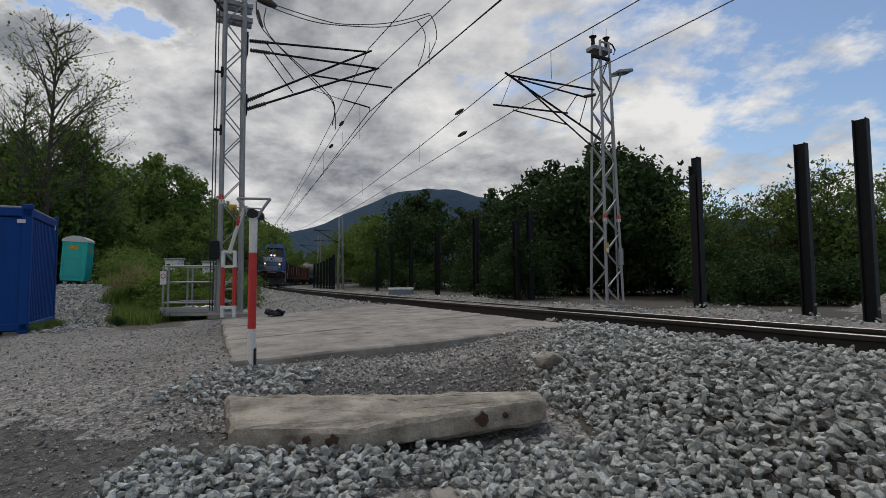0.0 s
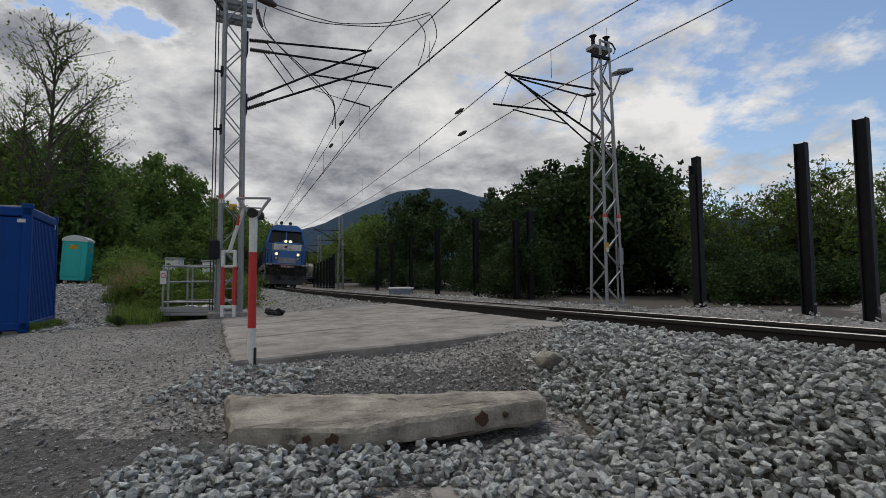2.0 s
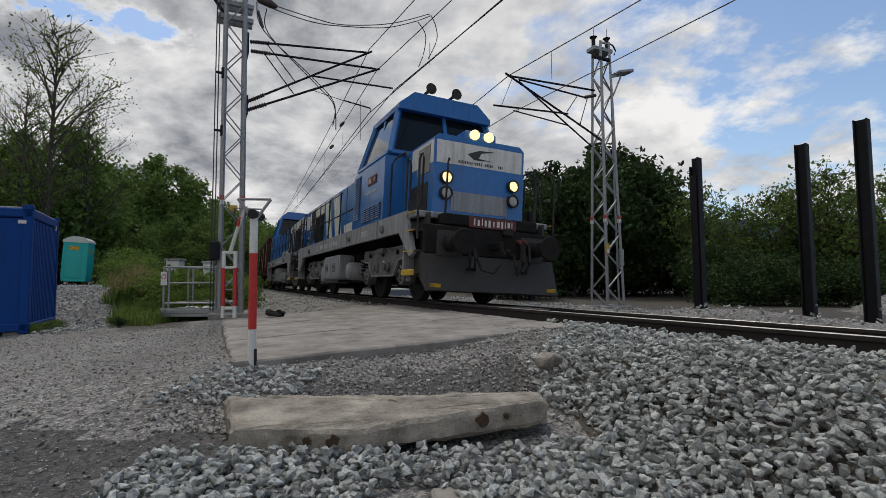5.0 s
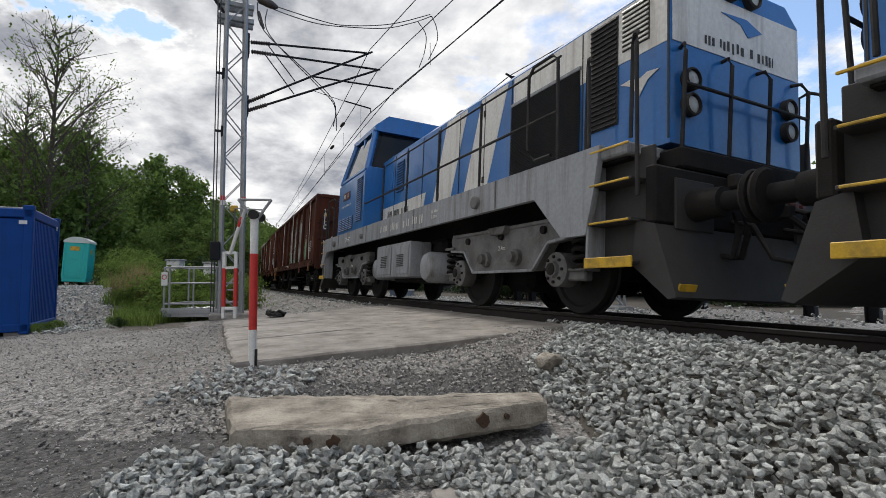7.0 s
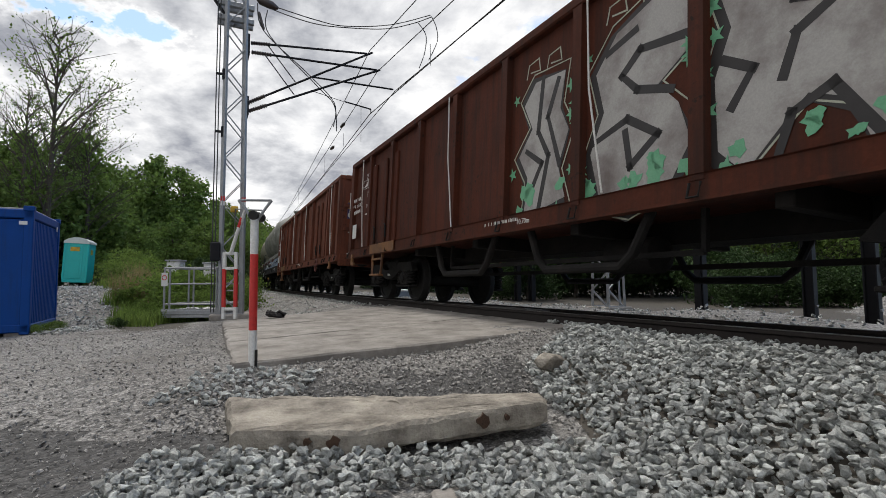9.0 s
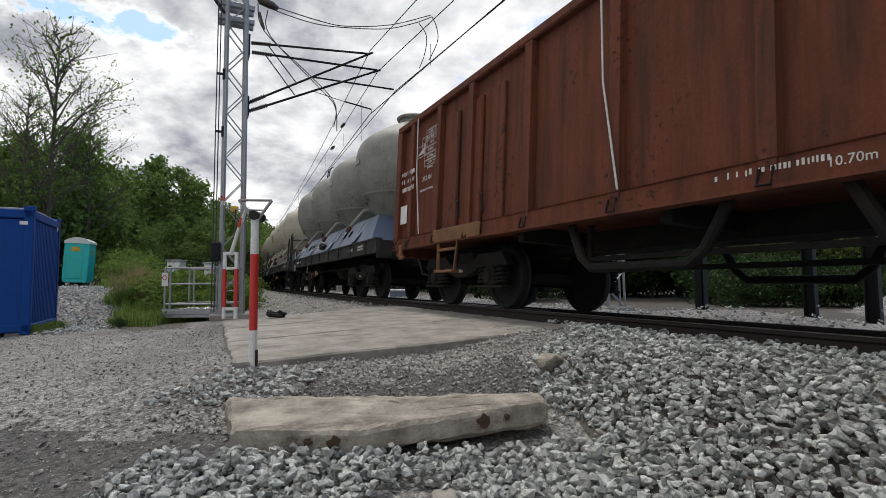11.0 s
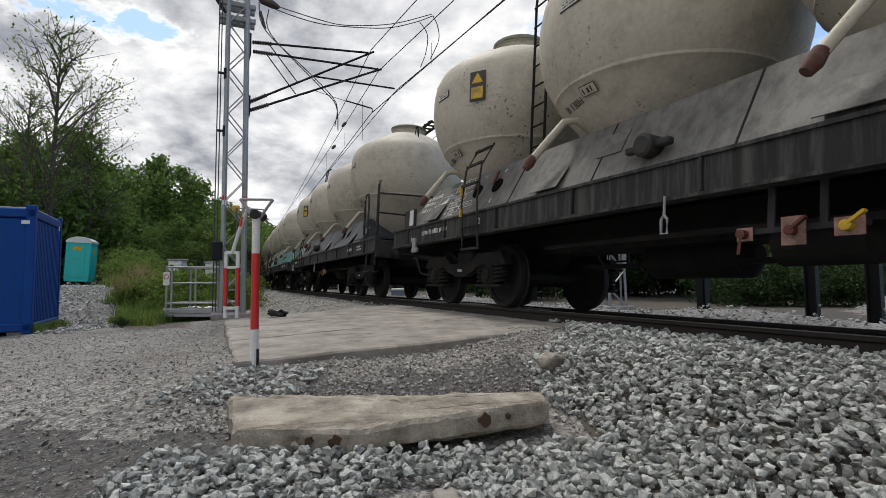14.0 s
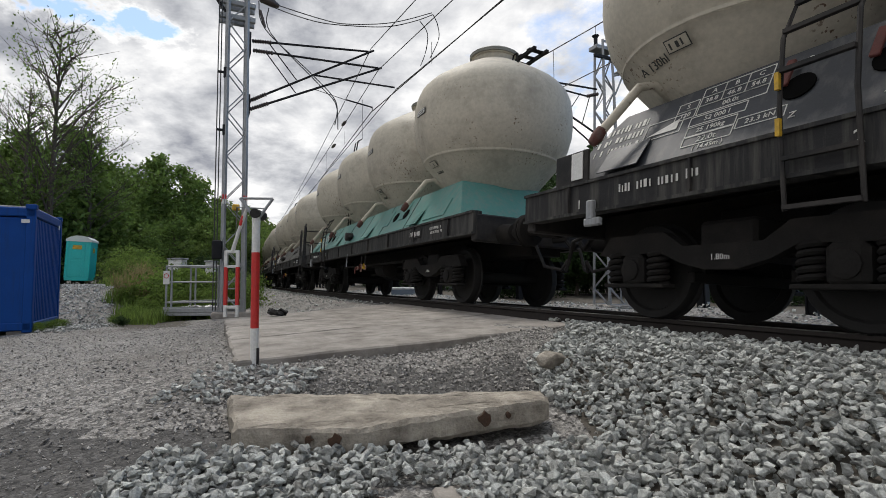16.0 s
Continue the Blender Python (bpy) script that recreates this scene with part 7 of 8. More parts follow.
# ---- site container, cabin, working platform ----
def container():
    ob = thing("site_container", "dark blue steel site container on blocks", "container", m=Matrix.Translation((-8.13, 10.0, -0.53)) @ Matrix.Rotation(radians(27), 4, 'Z'))
    # its near corner stands at the origin; it runs away along -x and +y
    L, W, H = 4.2, 2.4, 2.46
    part("floor_frame", Mesh().box((-L / 2, W / 2, 0.12), (L, W, 0.16), 0.02), M_CONT, ob)
    part("roof_frame", Mesh().box((-L / 2, W / 2, H - 0.09), (L, W, 0.18), 0.02), M_CONT, ob)
    part("roof", Mesh().box((-L / 2, W / 2, H + 0.01), (L - 0.1, W - 0.1, 0.04), 0.01), M_GALV, ob)
    for x in (0, -L):
        for y in (0, W):
            part("corner_post", Mesh().box((x + (-0.08 if x == 0 else 0.08), y + (0.06 if y == 0 else -0.06), H / 2), (0.16, 0.12, H), 0.015), M_CONT, ob)
            part("corner_casting", Mesh().box((x + (-0.08 if x == 0 else 0.08), y + (0.06 if y == 0 else -0.06), H + 0.02), (0.18, 0.14, 0.1), 0.01), M_CONT, ob)
    part("front_panel", Mesh().box((-L / 2, 0.06, H / 2), (L - 0.3, 0.05, H - 0.4), 0.004), M_CONT, ob)
    part("back_panel", Mesh().box((-L / 2, W - 0.06, H / 2), (L - 0.3, 0.05, H - 0.4), 0.004), M_CONT, ob)
    for k in range(17):
        part("side_rib", Mesh().box((-0.04, 0.20 + k * 0.125, H / 2), (0.05, 0.085, H - 0.4), 0.012), M_CONT, ob)
    part("sticker", Mesh().box((-0.16, -0.004, H - 0.27), (0.13, 0.012, 0.07)), M_BOARD, ob)
    part("sticker", Mesh().box((0.004, 2.05, H - 0.2), (0.012, 0.06, 0.1)), M_BOARD, ob)
    part("vent", Mesh().box((-1.2, 0.0, H - 0.16), (0.7, 0.02, 0.1), 0.004), M_INK, ob)
    for x in (-0.2, -2.0, -3.9):
        part("block", Mesh().box((x, 0.2, -0.01), (0.4, 0.3, 0.12), 0.02), M_CONC, ob)
    part("pipe", Mesh().tube([(-0.75, 0.02, 0.3), (-0.75, -0.08, 0.3), (-0.75, -0.1, 0.1)], 0.03, 8), M_BOARD, ob)


container()


def cabin():
    ob = thing("portable_toilet", "turquoise plastic portable toilet with white domed roof", "portable toilet", m=Matrix.Translation((-18.05, 25.0, 0.55)) @ Matrix.Rotation(radians(20), 4, 'Z') @ Matrix.Diagonal((0.9, 0.9, 1, 1)) @ Matrix.Rotation(radians(2.5), 4, 'Y'))
    part("base", Mesh().box((0, 0, 0.08), (1.12, 1.12, 0.16), 0.03), M_CABIN, ob)
    for x, y, a, b in ((0, -0.53, 1.06, 0.05), (0, 0.53, 1.06, 0.05), (-0.53, 0, 0.05, 1.06), (0.53, 0, 0.05, 1.06)):
        part("wall", Mesh().box((x, y, 1.03), (a, b, 1.78), 0.01), M_CABIN, ob)
    for x in (-0.53, 0.53):
        for y in (-0.53, 0.53):
            part("corner_post", Mesh().box((x, y, 1.03), (0.1, 0.1, 1.8), 0.03), M_CABIN, ob)
    part("roof", Mesh().prism([(-0.6, 1.9), (0.6, 1.9), (0.6, 2.0), (0.4, 2.12), (0.15, 2.19), (-0.15, 2.19), (-0.4, 2.12), (-0.6, 2.0)], -0.6, 0.6), M_ROOFW, ob)
    dr = part("door", Mesh().box((-0.05, -0.565, 1.0), (0.72, 0.03, 1.62), 0.01), M_CABIN, ob)
    for z, h in ((0.62, 0.7), (1.28, 0.4)):
        part("door_panel", Mesh().box((-0.05, -0.585, z), (0.5, 0.02, h), 0.01), M_CABIN, dr)
    part("sign", Mesh().box((-0.05, -0.6, 1.62), (0.42, 0.012, 0.2), 0.003), M_YELLOW, ob, "yellow sign")
    part("sign", Mesh().box((0.565, 0.0, 1.5), (0.012, 0.3, 0.24), 0.003), M_YELLOW, ob, "yellow sign")


cabin()


def platform_fence():
    """A railed steel platform: posts, rails, deck."""
    ob = thing("railed_platform", "galvanised steel platform with pipe railings", "platform", m=Matrix.Translation((-6.32, 11.5, -0.32)))
    W, D, H = 1.3, 1.1, 1.12
    for x in (0, 0.12, W - 0.12, W):
        for y in (0, D):
            part("post", Mesh().tube([(x, y, 0), (x, y, H)], 0.024, 8), M_GALV, ob)
    for z in (H, 0.76, 0.3):
        for y in (0, D):
            part("rail", Mesh().tube([(0, y, z), (W, y, z)], 0.018, 8), M_GALV, ob)
        for x in (0, W):
            part("rail", Mesh().tube([(x, 0, z), (x, D, z)], 0.018, 8), M_GALV, ob)
    part("deck", Mesh().box((W / 2, D / 2, 0.12), (W + 0.1, D + 0.1, 0.1), 0.01), M_GALV, ob)
    part("kick_plate", Mesh().box((W / 2, -0.03, 0.1), (W + 0.1, 0.02, 0.2), 0.004), M_GALV, ob)
    sg = part("no_entry_sign", Mesh().box((0.02, -0.04, 0.86), (0.14, 0.012, 0.3), 0.003), M_BOARD, ob, "white prohibition sign")
    part("sign_ring", Mesh().tube([(0.02 + 0.05 * math.cos(a), -0.05, 0.9 + 0.05 * math.sin(a)) for a in np.linspace(0, 2 * math.pi, 17)], 0.008, 5), M_RED, sg)
    part("gate_leaf", Mesh().tube([(W + 0.04, 0, 0.15), (W + 0.04, 0, H), (W + 0.3, -0.05, H), (W + 0.3, -0.05, 0.15), (W + 0.04, 0, 0.15)], 0.02, 7), M_GALV, ob)
    part("gate_rail", Mesh().tube([(W + 0.04, 0, 0.6), (W + 0.3, -0.05, 0.6)], 0.016, 7), M_GALV, ob)
    bag = thing("plastic_sheet", "crumpled white plastic sheet on the platform deck", "plastic sheet")
    me = Mesh()
    rnd = random.Random(2)
    n = 8
    for i in range(n):
        for j in range(5):
            me.v.append((-5.95 + 0.55 * i / n, 11.75 + 0.3 * j / 5, -0.148 + 0.05 * rnd.random()))
    me.f = [(i * 5 + j, (i + 1) * 5 + j, (i + 1) * 5 + j + 1, i * 5 + j + 1) for i in range(n - 1) for j in range(4)]
    o = part("sheet", me, M_BOARD, bag)
    so = o.modifiers.new("thick", 'SOLIDIFY')
    so.thickness = 0.006


platform_fence()
for x, y, w, h, lb in ((-8.45, 16.0, 0.42, 1.35, "white painted switch cabinet behind the platform"), (-7.85, 17.0, 0.25, 1.3, "small white control cabinet behind the platform")):
    ob = thing("switch_cabinet", lb, "cabinet", m=place(x, y, -0.2))
    part("body", Mesh().box((0, 0, h / 2), (w, 0.35, h), 0.015), M_POSTWHITE, ob)
    part("door", Mesh().box((0, -0.185, h / 2), (w * 0.86, 0.02, h * 0.86), 0.008), M_POSTWHITE, ob)
    part("lid", Mesh().box((0, 0, h + 0.02), (w + 0.06, 0.42, 0.05), 0.01), M_GALV, ob)
skip = thing("low_container", "low white and blue box beyond the rails", "box", m=place(-2.15, 26.0))
part("body", Mesh().box((0, 0, 0.16), (1.2, 0.7, 0.3), 0.02), M_SKIP, skip)
part("lid", Mesh().box((0, 0, 0.34), (1.25, 0.75, 0.1), 0.03), M_POSTWHITE, skip)
sack = thing("rag", "crumpled black rag lying on the slab", "rag")
me = Mesh()
_r = random.Random(5)
for i in range(16):
    me.box((-2.70 + _r.uniform(-0.09, 0.09), 8.2 + _r.uniform(-0.06, 0.06), -0.075 + _r.uniform(0, 0.03)), (0.15, 0.09, 0.03), 0.012, Euler((_r.random() * 0.6, _r.random() * 0.6, _r.random() * 3)).to_matrix())
part("cloth", me, M_BLACK, sack)
# ---- hill, trees, grass, stones ----
def quick_mesh(name, verts, tris, material, smooth_=False):
    """A mesh from arrays of vertices and equal-sized faces."""
    me = bpy.data.meshes.new(name)
    n, k = tris.shape
    me.vertices.add(len(verts))
    me.vertices.foreach_set("co", np.ascontiguousarray(verts, dtype=np.float32).ravel())
    me.loops.add(n * k)
    me.loops.foreach_set("vertex_index", np.ascontiguousarray(tris, dtype=np.int32).ravel())
    me.polygons.add(n)
    me.polygons.foreach_set("loop_start", np.arange(0, n * k, k, dtype=np.int32))
    me.update(calc_edges=True)
    me.validate()
    me.materials.append(material)
    if smooth_:
        me.shade_smooth()
    else:
        me.shade_flat()
    return me


RNG = np.random.default_rng(7)


def turns(n):
    """n random rotation matrices."""
    q = RNG.normal(size=(n, 4))
    q /= np.linalg.norm(q, axis=1)[:, None]
    w, x, y, z = q.T
    return np.stack([1 - 2 * (y * y + z * z), 2 * (x * y - z * w), 2 * (x * z + y * w), 2 * (x * y + z * w), 1 - 2 * (x * x + z * z), 2 * (y * z - x * w), 2 * (x * z - y * w), 2 * (y * z + x * w), 1 - 2 * (x * x + y * y)], 1).reshape(n, 3, 3)


def leaves(centres, size, flat=0.55):
    """Folded leaf sprays: two quads each, turned at random."""
    n = len(centres)
    R = turns(n)
    s = size * RNG.uniform(0.55, 1.3, n)
    base = np.array([(-0.5, 0, 0.12), (0, -flat / 2, 0), (0.5, 0, 0.1), (0, flat / 2, 0)])
    v = np.einsum('nij,kj->nki', R, base) * s[:, None, None] + centres[:, None, :]
    f = np.arange(n * 4).reshape(n, 4)
    return v.reshape(-1, 3), f


def tree(name, label, h, spread, low, n, leaf, material, seed, open_=0.0, trunk_r=0.14):
    """Tapered trunk, limbs and a crown of leaf sprays in clumps; low: where the crown begins."""
    rnd = random.Random(seed)
    ob = thing(name, label, "tree")
    top = Vector((rnd.uniform(-0.3, 0.3), rnd.uniform(-0.3, 0.3), h * 0.96))
    bend = Vector((rnd.uniform(-0.2, 0.2), rnd.uniform(-0.2, 0.2), h * 0.5))
    part("trunk", Mesh().tube([(0, 0, -0.3), bend * 0.5, bend, (bend + top) / 2, top], [trunk_r, trunk_r * 0.85, trunk_r * 0.62, trunk_r * 0.36, 0.02], 9), M_BARK, ob, smooth=True)
    ends, boughs = [], Mesh()
    limbs = int(16 + 8 * spread)
    for i in range(limbs):
        f = low + (1 - low) * (i + rnd.random()) / limbs
        p = bend * (f * 2) if f < 0.5 else bend.lerp(top, (f - 0.5) * 2)
        a = rnd.uniform(0, 2 * math.pi)
        u = (f - low) / (1 - low)
        r = spread * (0.55 + 0.75 * math.sin(math.pi * min(1, 0.18 + 0.82 * u))) * rnd.uniform(0.6, 1.05) * (1 - 0.55 * max(0, u - 0.55) / 0.45)
        e = p + Vector((math.cos(a) * r, math.sin(a) * r, (rnd.uniform(0.5, 1.25) if open_ > 0 else rnd.uniform(0.05, 0.5)) * r))
        mid = p.lerp(e, 0.5) + Vector((0, 0, 0.12 * r))
        boughs.tube([p, mid, e], [trunk_r * 0.36, trunk_r * 0.2, 0.008], 5)
        ends += [(mid, 0.5 * r + 0.2), (e, 0.42 * r + 0.25), (p.lerp(e, 0.78), 0.4 * r + 0.2)]
        if open_ > 0:
            for _ in range(6):
                q = e + Vector((rnd.gauss(0, 0.5), rnd.gauss(0, 0.5), rnd.uniform(-0.1, 0.9)))
                boughs.tube([p.lerp(e, rnd.uniform(0.4, 0.9)), q], [0.018, 0.005], 4)
                ends.append((q, 0.25))
    ends.append((top, 0.5))
    tagged(part("branchwork", boughs, M_BARK, ob), kind="stuff")
    c = np.array([tuple(e) for e, _ in ends])
    rad = np.array([r for _, r in ends])
    pick = RNG.choice(len(c), n, p=rad ** 1.6 / (rad ** 1.6).sum())
    off = RNG.normal(size=(n, 3))
    off /= np.linalg.norm(off, axis=1)[:, None]
    pos = c[pick] + off * (rad[pick] * RNG.random(n) ** 0.45)[:, None] * np.array([1, 1, 0.75])
    pos = pos[pos[:, 2] > 0.02]
    v, f = leaves(pos, leaf)
    cr = new("crown", quick_mesh("crown", v, f, material))
    cr.parent = ob
    tagged(cr, kind="stuff")
    return ob


def at_view(px, d):
    """Ground place seen along a bearing px (of 1568 across) at distance d ahead."""
    return (px - 784) / 900 * d, d


def set_tree(proto, px, d, top, z=None, turn=0.0, first=False):
    """Stand a tree so that its top shows at height top (of 882) there."""
    x, y = at_view(px, d)
    g = gz(x, y) if z is None else z
    h = (497 - top) / 900 * d + 0.42 - g
    s = h / proto[1]
    m = Matrix.LocRotScale((x, y, g), Euler((0, 0, turn)), (s, s, s))
    return copy_thing(proto[0], m)


PROTO = {
    'round': (tree("broadleaf_tree", "dense dark green broadleaf tree in full leaf", 8.0, 2.3, 0.06, 9000, 0.30, M_LEAF, 1), 8.0),
    'tall': (tree("broadleaf_tree", "tall dark green tree with an uneven crown", 9.0, 2.0, 0.08, 8500, 0.30, M_LEAF, 2), 9.0),
    'light': (tree("broadleaf_tree", "bright green broadleaf tree in full leaf", 8.0, 2.6, 0.05, 9000, 0.32, M_LEAF2, 3), 8.0),
    'sparse': (tree("sparse_tree", "tall thin-leaved tree with bare upper twigs", 12.0, 2.0, 0.25, 2600, 0.14, M_LEAF3, 4, 1.0, 0.15), 12.0),
    'bush': (tree("shrub", "dense dark green shrub at the wood's edge", 3.0, 1.7, 0.02, 5500, 0.20, M_LEAF, 5, 0, 0.05), 3.0),
    'leafy': (tree("broadleaf_tree", "fresh green broadleaf tree on the bank", 8.0, 2.4, 0.06, 8000, 0.28, M_LEAF3, 11), 8.0),
    'lush': (tree("broadleaf_tree", "tall green tree with loose outline on the bank", 9.0, 2.1, 0.08, 7500, 0.28, M_LEAF3, 12), 9.0),
    'weed': (tree("weed_bush", "bright green weedy bush on the bank", 1.2, 0.8, 0.02, 2600, 0.11, M_GRASS, 8, 0, 0.015), 1.2),
    'wisp': (tree("young_tree", "slender young tree with loose light foliage", 6.0, 1.5, 0.10, 2600, 0.22, M_LEAF2, 6, 1.0, 0.06), 6.0),
}


def grow(kind, px, d, top, turn):
    set_tree(PROTO[kind], px, d, top, None, turn)


for k, (kind, px, d, top) in enumerate([
        # the wood beyond the rails
        ('round', 1075, 27, 248), ('tall', 1015, 28, 296), ('round', 965, 30, 284), ('tall', 1150, 27, 292), ('round', 1120, 31, 268), ('tall', 1195, 28, 345),
        ('round', 905, 35, 345), ('tall', 868, 41, 334), ('round', 822, 46, 366), ('tall', 778, 52, 352), ('round', 745, 55, 333), ('tall', 712, 62, 372),
        ('light', 672, 70, 376), ('light', 648, 80, 380), ('light', 640, 92, 396), ('round', 930, 24, 400), ('round', 850, 34, 405),
        ('wisp', 1245, 23, 345), ('wisp', 1300, 24, 372), ('wisp', 1362, 23, 352), ('wisp', 1412, 23, 345), ('wisp', 1465, 22, 312), ('wisp', 1500, 24, 345), ('wisp', 1590, 21, 322), ('round', 1540, 24, 372),
        ('round', 1240, 25, 402), ('round', 1320, 25, 408), ('round', 1400, 24, 398), ('round', 1480, 23, 392), ('round', 1690, 20, 385), ('round', 1780, 18, 360),
        # left bank
        ('sparse', 72, 25, 22), ('sparse', 30, 24, 140), ('lush', 20, 27, 215), ('leafy', 105, 29, 205), ('lush', 140, 31, 250), ('sparse', 150, 28, 185),
        ('leafy', 265, 37, 262), ('lush', 318, 38, 285), ('leafy', 215, 36, 312), ('lush', 345, 40, 315), ('leafy', 180, 34, 330), ('light', 385, 46, 345), ('leafy', 60, 30, 260),
        ('light', 425, 62, 362), ('light', 458, 110, 378), ('light', 482, 130, 396), ('leafy', 402, 50, 372), ('light', 360, 34, 385), ('leafy', 300, 33, 370), ('leafy', 240, 31, 380),
        ('leafy', -60, 24, 220), ('lush', -150, 22, 200), ('light', 575, 120, 432), ('light', 548, 125, 445), ('leafy', 530, 118, 440), ('light', 598, 110, 425), ('leafy', 515, 105, 440)]):
    grow(kind, px, d, top, k * 1.7)
# the row at 31 m is added, its dark shrubs standing for shade below the crowns
for k, (px, d, top) in enumerate([(x, 20.5 + 1.5 * math.sin(x), 452 + 14 * math.sin(x * 0.7)) for x in range(1254, 1760, 62)] + [(x, 25 + 2 * math.sin(x), 452 + 10 * math.sin(x * 0.7)) for x in range(880, 960, 50)] + [(x, 31 + math.sin(x), 440 + 12 * math.sin(x * 0.7)) for x in range(965, 1260, 34)] + [(862, 34, 460), (820, 39, 462), (782, 44, 464), (745, 49, 466), (708, 55, 468), (676, 62, 470), (650, 72, 474)]
        + [(215, 24, 444), (235, 25, 448), (275, 22, 462), (320, 23, 466), (255, 18, 500), (350, 26, 455), (205, 30, 438), (400, 30, 450), (418, 42, 458), (300, 19, 486), (215, 15, 520), (80, 11.6, 556), (208, 10.6, 555), (330, 17, 478), (380, 20, 470), (120, 30, 430), (60, 28, 420)]):
    grow('bush', px, d, top, k * 2.1)
for k, (px, d, top) in enumerate([(205, 11.5, 553), (235, 12.2, 540), (262, 12.8, 530), (285, 13.5, 520), (222, 14, 505), (250, 16, 480), (215, 19, 458), (228, 18, 466), (270, 17.5, 478), (300, 14.5, 482), (330, 14.2, 478), (362, 14.4, 480), (385, 15, 488), (315, 13, 510), (345, 13, 515), (375, 13.2, 512), (240, 20, 452), (222, 22, 442), (200, 27, 440), (90, 10.6, 562), (68, 10.2, 566), (105, 11.2, 560), (398, 14, 500), (425, 18, 490)]):
    grow('weed', px, d, top, k * 1.3)
for k in range(11):
    px = 1290 + 42 * k
    grow('bush', px, 17.2 - 0.12 * k + 0.4 * math.sin(k * 2.2), 468 + 12 * math.sin(k * 1.9), k * 0.9)
for ob, _ in PROTO.values():
    for o in (*ob.children_recursive, ob):
        bpy.data.objects.remove(o)


def hill():
    """The wooded mountain at the end of the valley."""
    xs, ys = np.arange(-1500, 2600, 40.0), np.arange(1500, 2700, 60.0)
    gx, gy = np.meshgrid(xs, ys, indexing='ij')
    ridge = np.interp(gx, [-1500, -900, -700, -560, -470, -330, -200, -60, 60, 160, 420, 800, 1500, 2600], [75, 150, 185, 215, 240, 305, 366, 382, 374, 342, 290, 262, 240, 140])
    prof = np.interp(gy, [1500, 1750, 2000, 2200, 2700], [0.0, 0.45, 0.97, 1.0, 0.6])
    z = ridge * prof
    for i in range(z.shape[0]):
        for j in range(z.shape[1]):
            z[i, j] += 10 * noise.noise(Vector((gx[i, j] * 0.006, gy[i, j] * 0.006, 1))) + 4 * noise.noise(Vector((gx[i, j] * 0.03, gy[i, j] * 0.03, 5)))
    v = np.stack([gx, gy, z], -1).reshape(-1, 3)
    ny = len(ys)
    f = np.array([(i * ny + j, (i + 1) * ny + j, (i + 1) * ny + j + 1, i * ny + j + 1) for i in range(len(xs) - 1) for j in range(ny - 1)])
    ob = new("hill", quick_mesh("hill", v, f, M_HILL_HAZE, True))
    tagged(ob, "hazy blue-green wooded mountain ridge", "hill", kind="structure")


hill()


def blades(name, spots, height, width, material, label):
    """Grass as bent strips, three vertices a blade, in one sheet of stuff."""
    n = len(spots)
    a = RNG.uniform(0, 2 * np.pi, n)
    h = height * RNG.uniform(0.45, 1.25, n)
    d = np.stack([np.cos(a), np.sin(a), np.zeros(n)], 1)
    side_ = np.stack([-np.sin(a), np.cos(a), np.zeros(n)], 1) * (width * RNG.uniform(0.6, 1.3, n))[:, None]
    up = np.array([0, 0, 1.0])
    p0 = spots
    p1 = spots + up * (h * 0.6)[:, None] + d * (h * 0.12)[:, None]
    p2 = spots + up * h[:, None] + d * (h * RNG.uniform(0.15, 0.55, n))[:, None]
    v = np.stack([p0 - side_, p0 + side_, p1 + side_ * 0.8, p1 - side_ * 0.8, p2 + side_ * 0.2, p2 - side_ * 0.2], 1).reshape(-1, 3)
    b = np.arange(n)[:, None] * 6
    f = np.concatenate([b + np.array([0, 1, 2, 3]), b + np.array([3, 2, 4, 5])])
    ob = new(name, quick_mesh(name, v, f, material))
    tagged(ob, label, "grass", kind="stuff")


def spots_in(n, x0, x1, y0, y1, keep):
    x, y = RNG.uniform(x0, x1, n), RNG.uniform(y0, y1, n)
    s, o = near_track(x, y)
    m = keep(x, y, s, o)
    x, y = x[m], y[m]
    return np.stack([x, y, ground_z(x, y)], 1)


def verge(x, y, s, o):
    px = 784 + x / y * 900
    return (o > 4.6) & (px > 192 + 2.0 * (y - 10) + 26 * noise_at(x * 2.7, y * 2.3)) & (px < 400) & (y > 9.2 + 0.012 * (380 - px)) & (noise_at(x, y) > -0.25)


def noise_at(x, y):
    return np.sin(x * 1.3 + 2 * np.sin(y * 0.7)) * np.cos(y * 1.1 + x * 0.4)


blades("verge_grass", spots_in(90000, -16, -4, 9, 26, verge), 0.30, 0.009, M_GRASS, "rough green verge grass on the bank")
blades("dry_grass", spots_in(16000, -11, -6, 12, 18, lambda x, y, s, o: (np.hypot(x + 8.8, (y - 15.3) * 0.7) < 0.75 + 0.3 * noise_at(x * 4, y * 3)) & (o > 4.6)), 0.8, 0.007, M_STRAW, "tall dry straw-coloured grass tuft")

